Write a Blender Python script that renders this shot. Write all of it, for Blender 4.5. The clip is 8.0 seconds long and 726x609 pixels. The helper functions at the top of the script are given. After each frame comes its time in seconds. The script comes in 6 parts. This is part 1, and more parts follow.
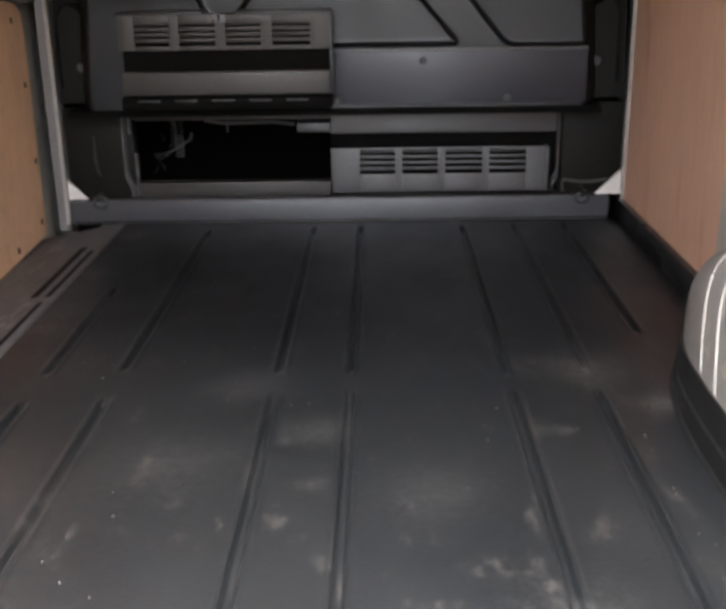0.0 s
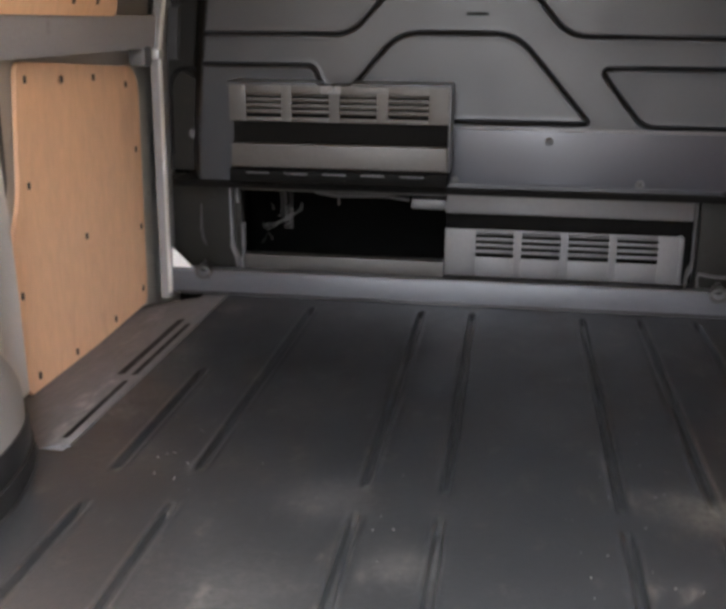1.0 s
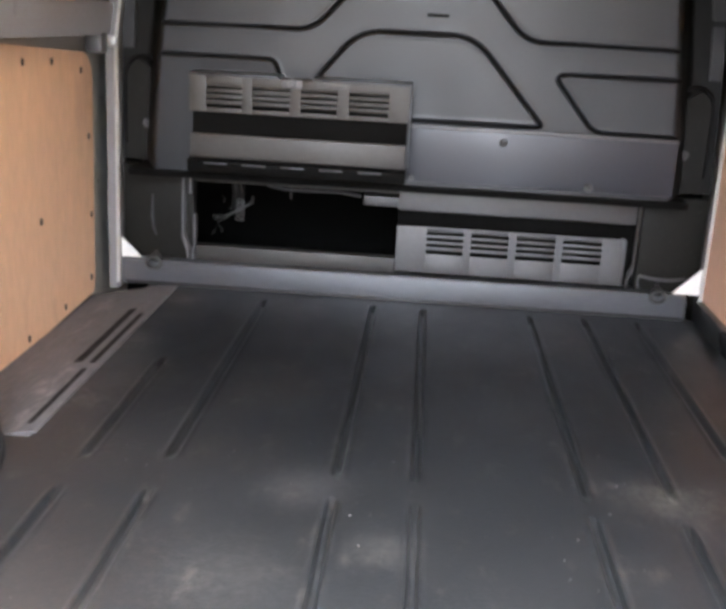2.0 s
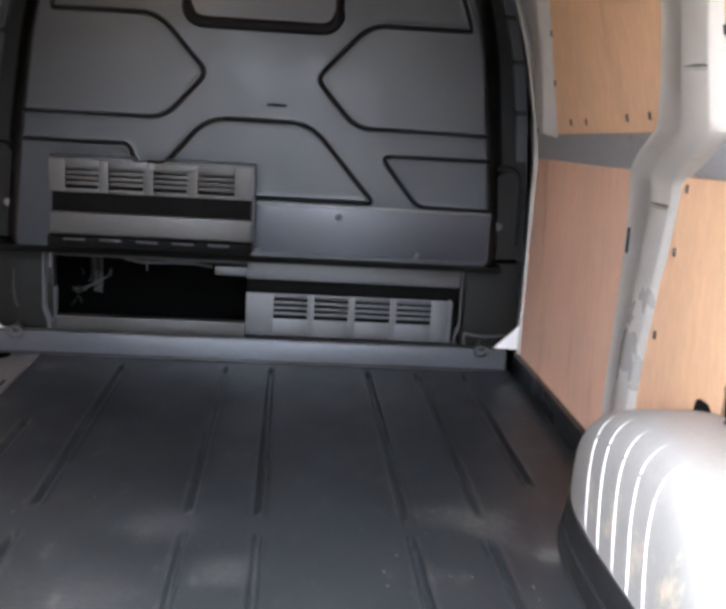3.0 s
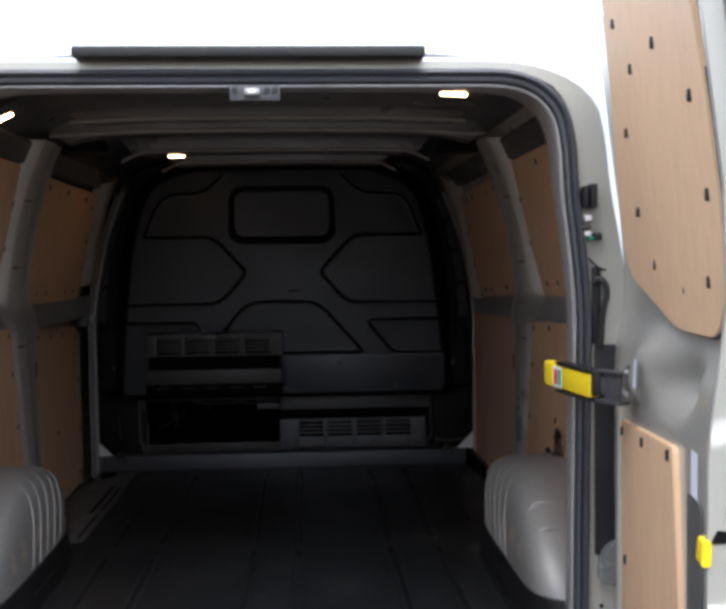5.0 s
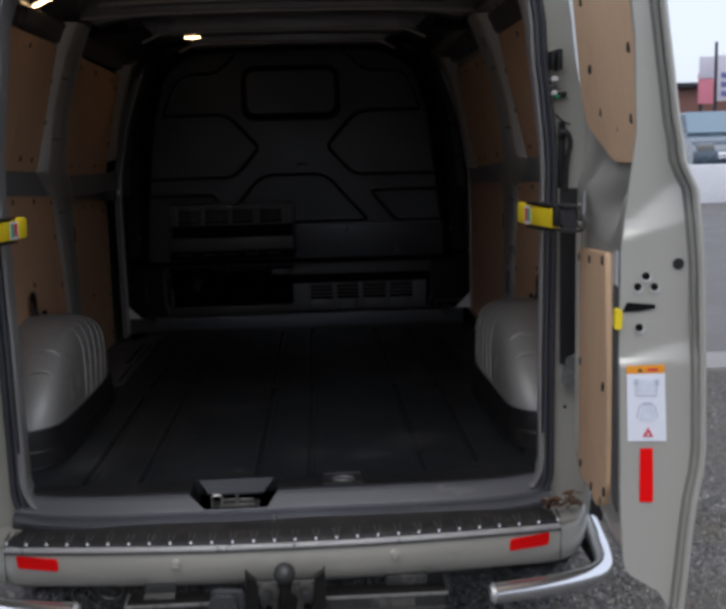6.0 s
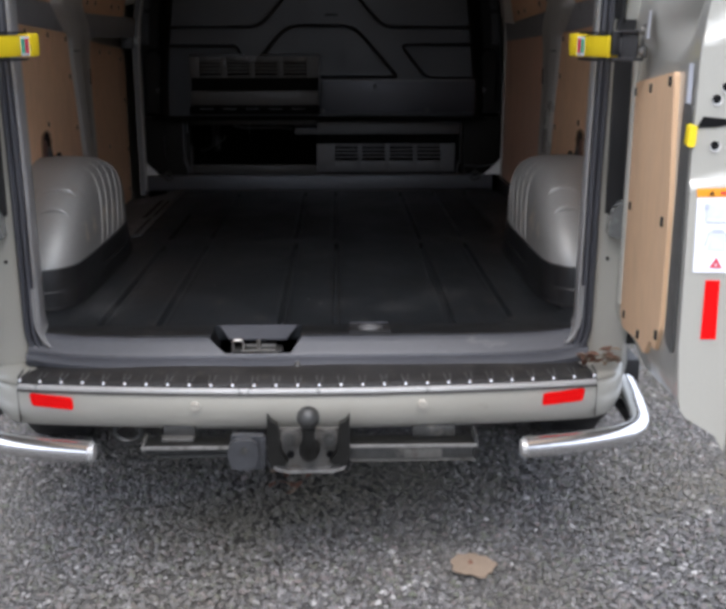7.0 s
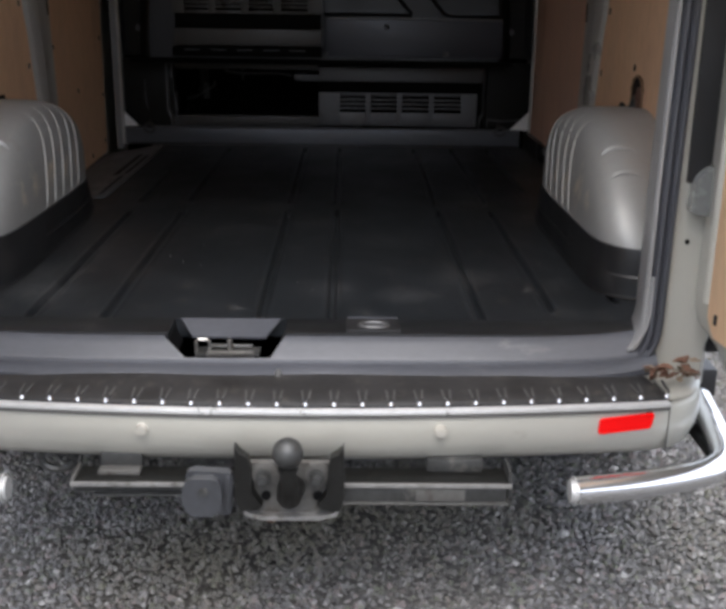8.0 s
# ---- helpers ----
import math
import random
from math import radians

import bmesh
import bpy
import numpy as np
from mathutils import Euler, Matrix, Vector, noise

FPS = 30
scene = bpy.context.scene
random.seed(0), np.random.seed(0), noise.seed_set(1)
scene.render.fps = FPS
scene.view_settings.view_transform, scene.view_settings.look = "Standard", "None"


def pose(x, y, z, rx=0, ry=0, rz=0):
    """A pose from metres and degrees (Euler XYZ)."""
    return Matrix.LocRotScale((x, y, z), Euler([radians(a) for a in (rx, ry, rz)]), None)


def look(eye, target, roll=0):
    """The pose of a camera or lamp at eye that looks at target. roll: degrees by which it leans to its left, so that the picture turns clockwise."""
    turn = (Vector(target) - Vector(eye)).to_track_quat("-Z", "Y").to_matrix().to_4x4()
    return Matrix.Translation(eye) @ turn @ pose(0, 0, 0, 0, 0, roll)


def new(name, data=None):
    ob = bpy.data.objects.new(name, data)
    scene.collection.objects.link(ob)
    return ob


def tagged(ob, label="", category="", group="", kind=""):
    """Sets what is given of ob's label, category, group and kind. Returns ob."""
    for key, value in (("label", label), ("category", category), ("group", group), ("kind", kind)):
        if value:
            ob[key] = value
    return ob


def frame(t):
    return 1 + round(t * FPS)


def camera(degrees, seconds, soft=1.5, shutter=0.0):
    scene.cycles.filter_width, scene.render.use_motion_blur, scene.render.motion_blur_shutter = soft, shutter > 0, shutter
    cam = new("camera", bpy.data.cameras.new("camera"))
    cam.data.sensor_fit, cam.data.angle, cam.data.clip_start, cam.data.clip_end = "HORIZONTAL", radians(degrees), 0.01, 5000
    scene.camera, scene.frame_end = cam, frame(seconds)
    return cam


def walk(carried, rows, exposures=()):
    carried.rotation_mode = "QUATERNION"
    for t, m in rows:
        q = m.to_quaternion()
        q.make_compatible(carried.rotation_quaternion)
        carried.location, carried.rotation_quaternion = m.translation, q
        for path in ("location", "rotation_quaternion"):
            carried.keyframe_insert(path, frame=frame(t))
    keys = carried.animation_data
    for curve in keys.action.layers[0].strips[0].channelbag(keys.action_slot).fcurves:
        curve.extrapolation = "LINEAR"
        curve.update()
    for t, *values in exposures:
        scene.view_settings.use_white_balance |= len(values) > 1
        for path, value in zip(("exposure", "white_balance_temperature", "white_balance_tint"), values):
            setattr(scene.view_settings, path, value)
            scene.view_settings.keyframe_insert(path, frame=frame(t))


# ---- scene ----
cam = camera(39.9, 8.0, soft=4.0)
PATH = [
    (0, (0.122, -0.567, 0.749), (0.084, 1.322, 0.093), -0.9),
    (0.2, (0.132, -0.498, 0.772), (0.007, 1.405, 0.168), -0.9),
    (0.5, (0.144, -0.437, 0.768), (-0.07, 1.467, 0.192), 0.1),
    (1, (0.147, -0.359, 0.781), (-0.132, 1.542, 0.227), 0.5),
    (1.5, (0.083, -0.342, 0.766), (-0.188, 1.564, 0.224), 0.7),
    (2, (0.038, -0.406, 0.771), (-0.064, 1.515, 0.222), 3.2),
    (2.2, (0.092, -0.424, 0.766), (0.093, 1.502, 0.226), 4.0),
    (3.3, (0.099, -0.833, 0.834), (0.265, 1.13, 0.489), 3.1),
    (3.5, (0.106, -0.956, 0.842), (0.269, 1.011, 0.521), 2.6),
    (4, (0.071, -1.331, 0.874), (0.227, 0.65, 0.644), 0.7),
    (4.5, (0.094, -1.691, 0.901), (0.224, 0.301, 0.787), -0.2),
    (4.7, (0.11, -1.829, 0.914), (0.229, 0.165, 0.829), -0.3),
    (5.8, (0.092, -2.405, 0.868), (0.186, -0.416, 0.68), -1.7),
    (5.9, (0.094, -2.417, 0.85), (0.185, -0.434, 0.601), -1.4),
    (6, (0.101, -2.432, 0.835), (0.187, -0.457, 0.534), -1.6),
    (6.5, (0.1, -2.423, 0.772), (0.172, -0.47, 0.348), -0.8),
    (7, (0.066, -2.315, 0.7), (0.117, -0.384, 0.181), 0.0),
    (7.5, (0.081, -2.052, 0.62), (0.118, -0.146, 0.015), 0.8),
    (8, (0.092, -1.762, 0.618), (0.126, 0.145, 0.016), 0.8),
]
walk(cam, [(t, look(eye, target, roll)) for t, eye, target, roll in PATH],
     exposures=[(0, 4.2, 6850, 12), (0.5, 4.65, 6900, 12), (1.0, 4.85, 6850, 12), (1.5, 5.0, 6700, 12), (2.2, 5.35, 6450, 11), (3.5, 4.57, 5900, 10), (4, 4.18, 5800, 10), (4.5, 3.05, 6150, 13), (4.7, 2.4, 6200, 13),
                (5.8, -0.15, 6300, 13), (6, 0.22, 6250, 13), (6.5, 1.2, 6250, 13), (7, 1.35, 6300, 13), (7.5, 1.4, 6400, 13), (8, 1.6, 6450, 12)])

# ---- light ----
world = bpy.data.worlds.new("world")
scene.world = world
world.use_nodes = True
wn = world.node_tree
sky = wn.nodes.new("ShaderNodeTexSky")
sky.sky_type = "NISHITA"
sky.sun_disc = False
sky.sun_elevation = radians(62)
sky.sun_rotation = radians(200)
sky.air_density, sky.dust_density, sky.ozone_density = 1.0, 4.0, 1.0
cloud = wn.nodes.new("ShaderNodeMixRGB")
cloud.inputs[0].default_value = 0.72
cloud.inputs[2].default_value = (7.7, 8.3, 9.3, 1)
wn.links.new(sky.outputs[0], cloud.inputs[1])
wn.links.new(cloud.outputs[0], wn.nodes["Background"].inputs[0])
wn.nodes["Background"].inputs[1].default_value = 0.12
sun = new("sun", bpy.data.lights.new("sun", "SUN"))
sun.data.energy, sun.data.angle, sun.data.color = 1.15, radians(45), (1.0, 0.97, 0.93)
sun.matrix_world = look((0, 0, 20), (-0.3, 4.7, 11.2))


# ---- materials ----
def material(name, colour, rough=0.5, metal=0.0, var=0.15, scale=8.0, fine=90.0, bump=0.0, bump_scale=60.0, rough_var=0.1, stain=None, stain_at=0.62,
             stain_scale=5.0, stretch=(1, 1, 1), coat=0.0, spec=0.5):
    """A surface with broad and fine variation of its colour and gloss, and optional stains and relief."""
    m = bpy.data.materials.new(name)
    m.use_nodes = True
    nt = m.node_tree
    p = nt.nodes["Principled BSDF"]
    p.inputs["Metallic"].default_value = metal
    p.inputs["Coat Weight"].default_value = coat
    p.inputs["Coat Roughness"].default_value = 0.1
    p.inputs["Specular IOR Level"].default_value = spec
    tc = nt.nodes.new("ShaderNodeTexCoord")
    mp = nt.nodes.new("ShaderNodeMapping")
    mp.inputs["Scale"].default_value = stretch
    nt.links.new(tc.outputs["Object"], mp.inputs[0])

    def noise_of(sc, detail=4.0, rough_=0.6):
        n = nt.nodes.new("ShaderNodeTexNoise")
        n.inputs["Scale"].default_value, n.inputs["Detail"].default_value, n.inputs["Roughness"].default_value = sc, detail, rough_
        nt.links.new(mp.outputs[0], n.inputs["Vector"])
        return n.outputs["Fac"]

    broad, grain = noise_of(scale), noise_of(fine, 3.0)
    add = nt.nodes.new("ShaderNodeMath")
    add.operation = "ADD"
    nt.links.new(broad, add.inputs[0])
    nt.links.new(grain, add.inputs[1])
    ramp = nt.nodes.new("ShaderNodeMapRange")
    ramp.inputs["From Min"].default_value, ramp.inputs["From Max"].default_value = 0.6, 1.4
    ramp.inputs["To Min"].default_value, ramp.inputs["To Max"].default_value = 1 - var, 1 + var
    nt.links.new(add.outputs[0], ramp.inputs[0])
    mul = nt.nodes.new("ShaderNodeVectorMath")
    mul.operation = "SCALE"
    mul.inputs[0].default_value = colour
    nt.links.new(ramp.outputs[0], mul.inputs["Scale"])
    out = mul.outputs[0]
    rr = nt.nodes.new("ShaderNodeMapRange")
    rr.inputs["From Min"].default_value, rr.inputs["From Max"].default_value = 0.3, 0.7
    rr.inputs["To Min"].default_value, rr.inputs["To Max"].default_value = max(0.02, rough - rough_var), min(1, rough + rough_var)
    nt.links.new(broad, rr.inputs[0])
    nt.links.new(rr.outputs[0], p.inputs["Roughness"])
    if stain:
        sn = noise_of(stain_scale, 7.0, 0.68)
        sr = nt.nodes.new("ShaderNodeMapRange")
        sr.inputs["From Min"].default_value, sr.inputs["From Max"].default_value = stain_at, stain_at + 0.14
        nt.links.new(sn, sr.inputs[0])
        mx = nt.nodes.new("ShaderNodeMixRGB")
        nt.links.new(sr.outputs[0], mx.inputs[0])
        nt.links.new(out, mx.inputs[1])
        mx.inputs[2].default_value = (*stain, 1)
        out = mx.outputs[0]
    nt.links.new(out, p.inputs["Base Color"])
    if bump:
        b = nt.nodes.new("ShaderNodeBump")
        b.inputs["Strength"].default_value, b.inputs["Distance"].default_value = bump, 0.002
        nt.links.new(noise_of(bump_scale, 5.0), b.inputs["Height"])
        nt.links.new(b.outputs[0], p.inputs["Normal"])
    return m


PAINT = material("body_paint", (0.455, 0.445, 0.395), 0.34, 0.25, 0.04, 2, 300, 0, rough_var=0.05, coat=0.5, stain=(0.3, 0.27, 0.22), stain_at=0.66, stain_scale=6)
INNER = material("inner_paint", (0.47, 0.455, 0.42), 0.36, 0.3, 0.07, 5, 200, 0.05, 30, stain=(0.28, 0.25, 0.21), stain_at=0.62, stain_scale=9)
ARCH = material("arch_paint", (0.31, 0.31, 0.297), 0.48, 0.3, 0.06, 5, 60, 0.04, 25, rough_var=0.04, stain=(0.27, 0.255, 0.23), stain_at=0.60, stain_scale=7)
# darker than the walls' paint, with the roof's shade in its colour
ROOF = material("shaded_roof_paint", (0.15, 0.143, 0.14), 0.34, 0.35, 0.1, 4, 120, 0.05, 30)
LINING = material("doorway_paint", (0.37, 0.37, 0.368), 0.38, 0.3, 0.08, 6, 150, 0.05, 40, stain=(0.22, 0.205, 0.185), stain_at=0.6, stain_scale=10)
PLY = material("plywood", (0.725, 0.465, 0.287), 0.55, 0.0, 0.13, 3, 50, 0.06, 160, stain=(0.61, 0.37, 0.235), stain_at=0.54, stain_scale=4, stretch=(1, 1, 0.35))
PLY_TAN = material("tan_plywood", (0.71, 0.475, 0.288), 0.55, 0.0, 0.10, 3, 50, 0.06, 160, stain=(0.60, 0.40, 0.235), stain_at=0.56, stain_scale=4, stretch=(1, 1, 0.35))
PLY_ROSE = material("rosy_plywood", (0.66, 0.42, 0.30), 0.55, 0.0, 0.12, 5, 60, 0.15, 160, stain=(0.50, 0.26, 0.17), stain_at=0.57, stain_scale=6, stretch=(1, 1, 0.18))
def dusty(m, spots, height=0.0, scale=42, detail=9, amount=0.8):
    """Patches of pale dust, and brown tints for reflected plywood, each (x, y, reach, strength), broken up by noise,
    over a material's colour.
    """
    nt = m.node_tree
    p = nt.nodes["Principled BSDF"]
    base = p.inputs["Base Color"].links[0].from_socket
    tc = nt.nodes.new("ShaderNodeTexCoord")
    n = nt.nodes.new("ShaderNodeTexNoise")
    n.inputs["Scale"].default_value, n.inputs["Detail"].default_value, n.inputs["Roughness"].default_value = scale, detail, 0.75
    nt.links.new(tc.outputs["Object"], n.inputs["Vector"])
    for x, y, reach, strength, tint in spots:
        d = nt.nodes.new("ShaderNodeVectorMath")
        d.operation = "DISTANCE"
        d.inputs[1].default_value = (x, y, height)
        nt.links.new(tc.outputs["Object"], d.inputs[0])
        fall = nt.nodes.new("ShaderNodeMapRange")
        fall.inputs["From Min"].default_value, fall.inputs["From Max"].default_value = 0, reach
        fall.inputs["To Min"].default_value, fall.inputs["To Max"].default_value = 0.22, -0.30
        nt.links.new(d.outputs["Value"], fall.inputs[0])
        add = nt.nodes.new("ShaderNodeMath")
        add.operation = "ADD"
        nt.links.new(fall.outputs[0], add.inputs[0])
        nt.links.new(n.outputs["Fac"], add.inputs[1])
        cut = nt.nodes.new("ShaderNodeMapRange")
        cut.inputs["From Min"].default_value, cut.inputs["From Max"].default_value, cut.inputs["To Max"].default_value = 0.55, 0.85, strength * amount
        nt.links.new(add.outputs[0], cut.inputs[0])
        mx = nt.nodes.new("ShaderNodeMixRGB")
        nt.links.new(cut.outputs[0], mx.inputs[0])
        nt.links.new(base, mx.inputs[1])
        mx.inputs[2].default_value = (*tint, 1)
        base = mx.outputs[0]
    nt.links.new(base, p.inputs["Base Color"])
    return m


RUST = material("rusty_flap", (0.085, 0.040, 0.028), 0.6, 0.2, 0.3, 20, 120, 0.3, 120, stain=(0.14, 0.09, 0.07), stain_at=0.58, stain_scale=30)
PLY_EDGE = material("plywood_edge", (0.2, 0.12, 0.07), 0.7, 0, 0.2, 20, 200)
BULK = material("bulkhead_paint", (0.0118, 0.0150, 0.0190), 0.37, 0.1, 0.14, 4, 160, 0.12, 220, rough_var=0.09, stain=(0.035, 0.035, 0.035), stain_at=0.66, stain_scale=7)
# one black for bead grooves, window rubber and flat plates drawn as holes
GROOVE = material("groove_black", (0.004, 0.004, 0.0045), 0.7, 0, 0.1, 20, 100, spec=0.15)
# near-black that puts the shade of gaps and recesses into the colour
DEEP = material("gap_black", (0.0035, 0.0035, 0.0033), 0.75, 0, 0.2, 9, 80, spec=0.06)
BASE = material("dark_base_paint", (0.0085, 0.0082, 0.0068), 0.55, 0.0, 0.25, 6, 120, 0.1, 200, spec=0.18, stain=(0.026, 0.025, 0.022), stain_at=0.60, stain_scale=15)
dusty(ARCH, [(sd * 0.64, y, r, 1.25, (0.60, 0.53, 0.41)) for sd in (1, -1) for y, r in ((0.46, 0.10), (0.56, 0.13), (0.68, 0.14), (0.80, 0.13), (0.92, 0.10))], 0.175, 24, 5)
LINER = material("liner_plastic", (0.0125, 0.013, 0.014), 0.36, 0, 0.3, 3, 70, 0.35, 260, rough_var=0.12, stain=(0.04, 0.039, 0.038), stain_at=0.60, stain_scale=6, stretch=(1, 0.6, 1))
# wide brown tints on the left paint the plywood's reflection into the floor
FLOOR = dusty(material("liner_floor_plastic", (0.0125, 0.0145, 0.0168), 0.36, 0, 0.22, 4, 70, 0.35, 260, rough_var=0.08, stain=(0.052, 0.051, 0.050), stain_at=0.57, stain_scale=17, stretch=(1, 0.6, 1)), [
    (-0.56, 0.27, 0.30, 0.75, (0.16, 0.16, 0.16)), (0.22, 0.26, 0.22, 0.55, (0.12, 0.12, 0.12)), (-0.12, 1.15, 0.30, 0.5, (0.12, 0.12, 0.125)), (0.02, 0.95, 0.22, 0.5, (0.13, 0.13, 0.13)),
    (-0.50, 0.75, 0.75, 0.75, (0.050, 0.038, 0.033)), (-0.35, 1.25, 0.55, 0.5, (0.040, 0.034, 0.030)), (-0.42, 0.45, 0.5, 0.6, (0.048, 0.038, 0.034)),
    (0.50, 1.20, 0.26, 0.7, (0.18, 0.175, 0.15)), (0.62, 1.05, 0.16, 0.7, (0.2, 0.2, 0.18)), (-0.60, 2.22, 0.20, 1.0, (0.22, 0.21, 0.20)), (-0.58, 1.6, 0.35, 0.55, (0.11, 0.10, 0.09)), (-0.60, 0.42, 0.30, 0.6, (0.14, 0.14, 0.14)),
    (0.36, 0.40, 0.30, 0.6, (0.14, 0.14, 0.14)), (-0.2, 0.85, 0.40, 0.40, (0.10, 0.10, 0.10)), (0.2, 0.75, 0.36, 0.40, (0.10, 0.102, 0.105)), (-0.25, 1.55, 0.45, 0.35, (0.085, 0.085, 0.08)), (0.25, 1.55, 0.40, 0.30, (0.085, 0.087, 0.09)), (0.45, 2.2, 0.25, 0.4, (0.1, 0.1, 0.1)),
    (-0.61, 1.45, 0.16, 0.9, (0.17, 0.165, 0.16)), (-0.62, 1.85, 0.20, 0.9, (0.17, 0.165, 0.16)), (-0.52, 1.25, 0.28, 0.5, (0.10, 0.095, 0.09)), (0.05, 0.30, 0.30, 0.35, (0.10, 0.10, 0.105)), (0.70, 1.9, 0.30, 0.4, (0.09, 0.085, 0.08))], scale=60, amount=0.58)
TRIM = material("sill_plastic", (0.056, 0.059, 0.069), 0.38, 0, 0.16, 6, 150, 0.2, 300, stain=(0.14, 0.14, 0.145), stain_at=0.60, stain_scale=9, stretch=(0.4, 1, 1))
STEP = material("step_metal", (0.095, 0.10, 0.11), 0.42, 0.5, 0.10, 5, 120, 0.05, 80, stain=(0.14, 0.14, 0.14), stain_at=0.62, stain_scale=12, stretch=(0.3, 1, 1))
GALV = material("dull_metal", (0.092, 0.093, 0.096), 0.45, 0.4, 0.12, 8, 120, 0.05, 80, stain=(0.11, 0.11, 0.11), stain_at=0.62)
RAIL = material("grey_rail_paint", (0.33, 0.335, 0.345), 0.4, 0.2, 0.12, 5, 120, 0.05, 60, stain=(0.2, 0.19, 0.18), stain_at=0.6, stain_scale=8)
TREAD = material("dirty_tread", (0.105, 0.104, 0.108), 0.6, 0, 0.35, 7, 60, 0.4, 150, stain=(0.26, 0.25, 0.24), stain_at=0.57, stain_scale=12, stretch=(1, 0.35, 1))
TREADTOP = material("dusty_black_tread", (0.022, 0.021, 0.021), 0.5, 0, 0.3, 14, 90, 0.3, 140, stain=(0.050, 0.046, 0.041), stain_at=0.54, stain_scale=34)
TREADBAR = material("tread_bar_plastic", (0.075, 0.074, 0.072), 0.5, 0, 0.3, 30, 120)
BLACK = material("black_plastic", (0.012, 0.012, 0.013), 0.5, 0, 0.15, 10, 120, 0.1, 150)
RUBBER = material("seal_rubber", (0.055, 0.057, 0.066), 0.45, 0, 0.12, 6, 100, 0.1, 120)
STEEL = material("worn_steel", (0.058, 0.059, 0.058), 0.45, 0.45, 0.3, 12, 90, 0.35, 120, stain=(0.15, 0.145, 0.13), stain_at=0.56, stain_scale=26)
EDGE = material("mid_grey_edge_metal", (0.125, 0.122, 0.115), 0.45, 0.4, 0.25, 16, 100, 0.2, 120, stain=(0.07, 0.06, 0.05), stain_at=0.54, stain_scale=22)
FOLD_SHADE = material("fold_shade", (0.20, 0.195, 0.175), 0.5, 0.1, 0.1, 12, 100)
SEAM_SHADE = material("seam_and_shade_grey", (0.10, 0.098, 0.092), 0.5, 0, 0.2, 20, 100)
LIP_STEEL = material("pale_lip_steel", (0.26, 0.255, 0.245), 0.42, 0.4, 0.25, 16, 100, 0.2, 120, stain=(0.10, 0.09, 0.08), stain_at=0.56, stain_scale=22)
BRIGHT = material("satin_edge_metal", (0.66, 0.66, 0.65), 0.35, 0.5, 0.1, 20, 120)
CHROME = material("chrome", (0.82, 0.82, 0.83), 0.17, 1.0, 0.02, 4, 60, rough_var=0.05)
BOLT = material("zinc_bolt", (0.36, 0.352, 0.335), 0.35, 0.9, 0.1, 20, 100)
YELLOW = material("yellow_plastic", (0.80, 0.60, 0.015), 0.45, 0, 0.05, 10, 90)
RED = material("red_reflector", (0.82, 0.003, 0.003), 0.5, 0, 0.05, 30, 300, spec=0.15)
WHITE = material("white_sticker", (0.78, 0.80, 0.86), 0.4, 0, 0.03, 10, 100)
POST = material("grey_post_paint", (0.20, 0.20, 0.205), 0.45, 0.3, 0.1, 6, 120, 0.05, 60, stain=(0.12, 0.11, 0.10), stain_at=0.6, stain_scale=12)
RIB_AND_GLEAM = material("worn_rib_and_gleam", (0.44, 0.43, 0.40), 0.5, 0.1, 0.15, 30, 200, stain=(0.36, 0.33, 0.27), stain_at=0.56, stain_scale=40)
DARKSTEEL = material("dark_steel", (0.012, 0.012, 0.011), 0.45, 0.4, 0.3, 20, 90)
CLIP_AND_GLINT = material("white_clip_and_glint", (0.75, 0.74, 0.71), 0.5, 0, 0.06, 10, 100)
ORANGE = material("orange_sticker", (0.85, 0.33, 0.02), 0.4, 0, 0.04, 10, 100)
PINKRED = material("sticker_red", (0.65, 0.02, 0.06), 0.4)
GREENS = material("sticker_green", (0.02, 0.40, 0.22), 0.4)
GREYS = material("sticker_grey", (0.52, 0.56, 0.64), 0.5)
PALE_PRINT = material("sticker_pale_print", (0.68, 0.72, 0.80), 0.5)
TAN = material("flat_leaf", (0.26, 0.195, 0.14), 0.8, 0, 0.15, 25, 150, 0.3, 60)
LEAF = material("dry_leaf", (0.17, 0.085, 0.055), 0.8, 0, 0.4, 40, 150)
CLEAR = material("lamp_lens", (0.15, 0.155, 0.15), 0.22, 0, 0.2, 30, 100, coat=0.8)


def glow(name, colour, strength):
    m = bpy.data.materials.new(name)
    m.use_nodes = True
    p = m.node_tree.nodes["Principled BSDF"]
    p.inputs["Base Color"].default_value = (*colour, 1)
    p.inputs["Emission Color"].default_value = (*colour, 1)
    p.inputs["Emission Strength"].default_value = strength
    return m


LAMP = glow("lamp_glow", (1.0, 0.64, 0.31), 14.0)


# ---- mesh helpers ----
def mesh_of(name, verts, faces, smooth=True):
    me = bpy.data.meshes.new(name)
    me.from_pydata([tuple(v) for v in verts], [], faces)
    me.update()
    if smooth:
        me.polygons.foreach_set("use_smooth", [True] * len(me.polygons))
        me.set_sharp_from_angle(angle=radians(40))
    return me


def from_bm(name, bm, smooth=True):
    bmesh.ops.recalc_face_normals(bm, faces=bm.faces)
    me = bpy.data.meshes.new(name)
    bm.to_mesh(me)
    bm.free()
    if smooth:
        me.polygons.foreach_set("use_smooth", [True] * len(me.polygons))
        me.set_sharp_from_angle(angle=radians(35))
    return me


def part(name, bm, mat, parent=None, label=""):
    """Links a bmesh or mesh as one object, under a thing or a part where one is given."""
    me = from_bm(name, bm) if isinstance(bm, bmesh.types.BMesh) else bm
    mats = mat if isinstance(mat, (list, tuple)) else [mat]
    if not me.materials:
        for k in mats:
            me.materials.append(k)
    ob = new(name, me)
    if parent:
        ob.parent = parent
    if label:
        ob["label"] = label
    return ob


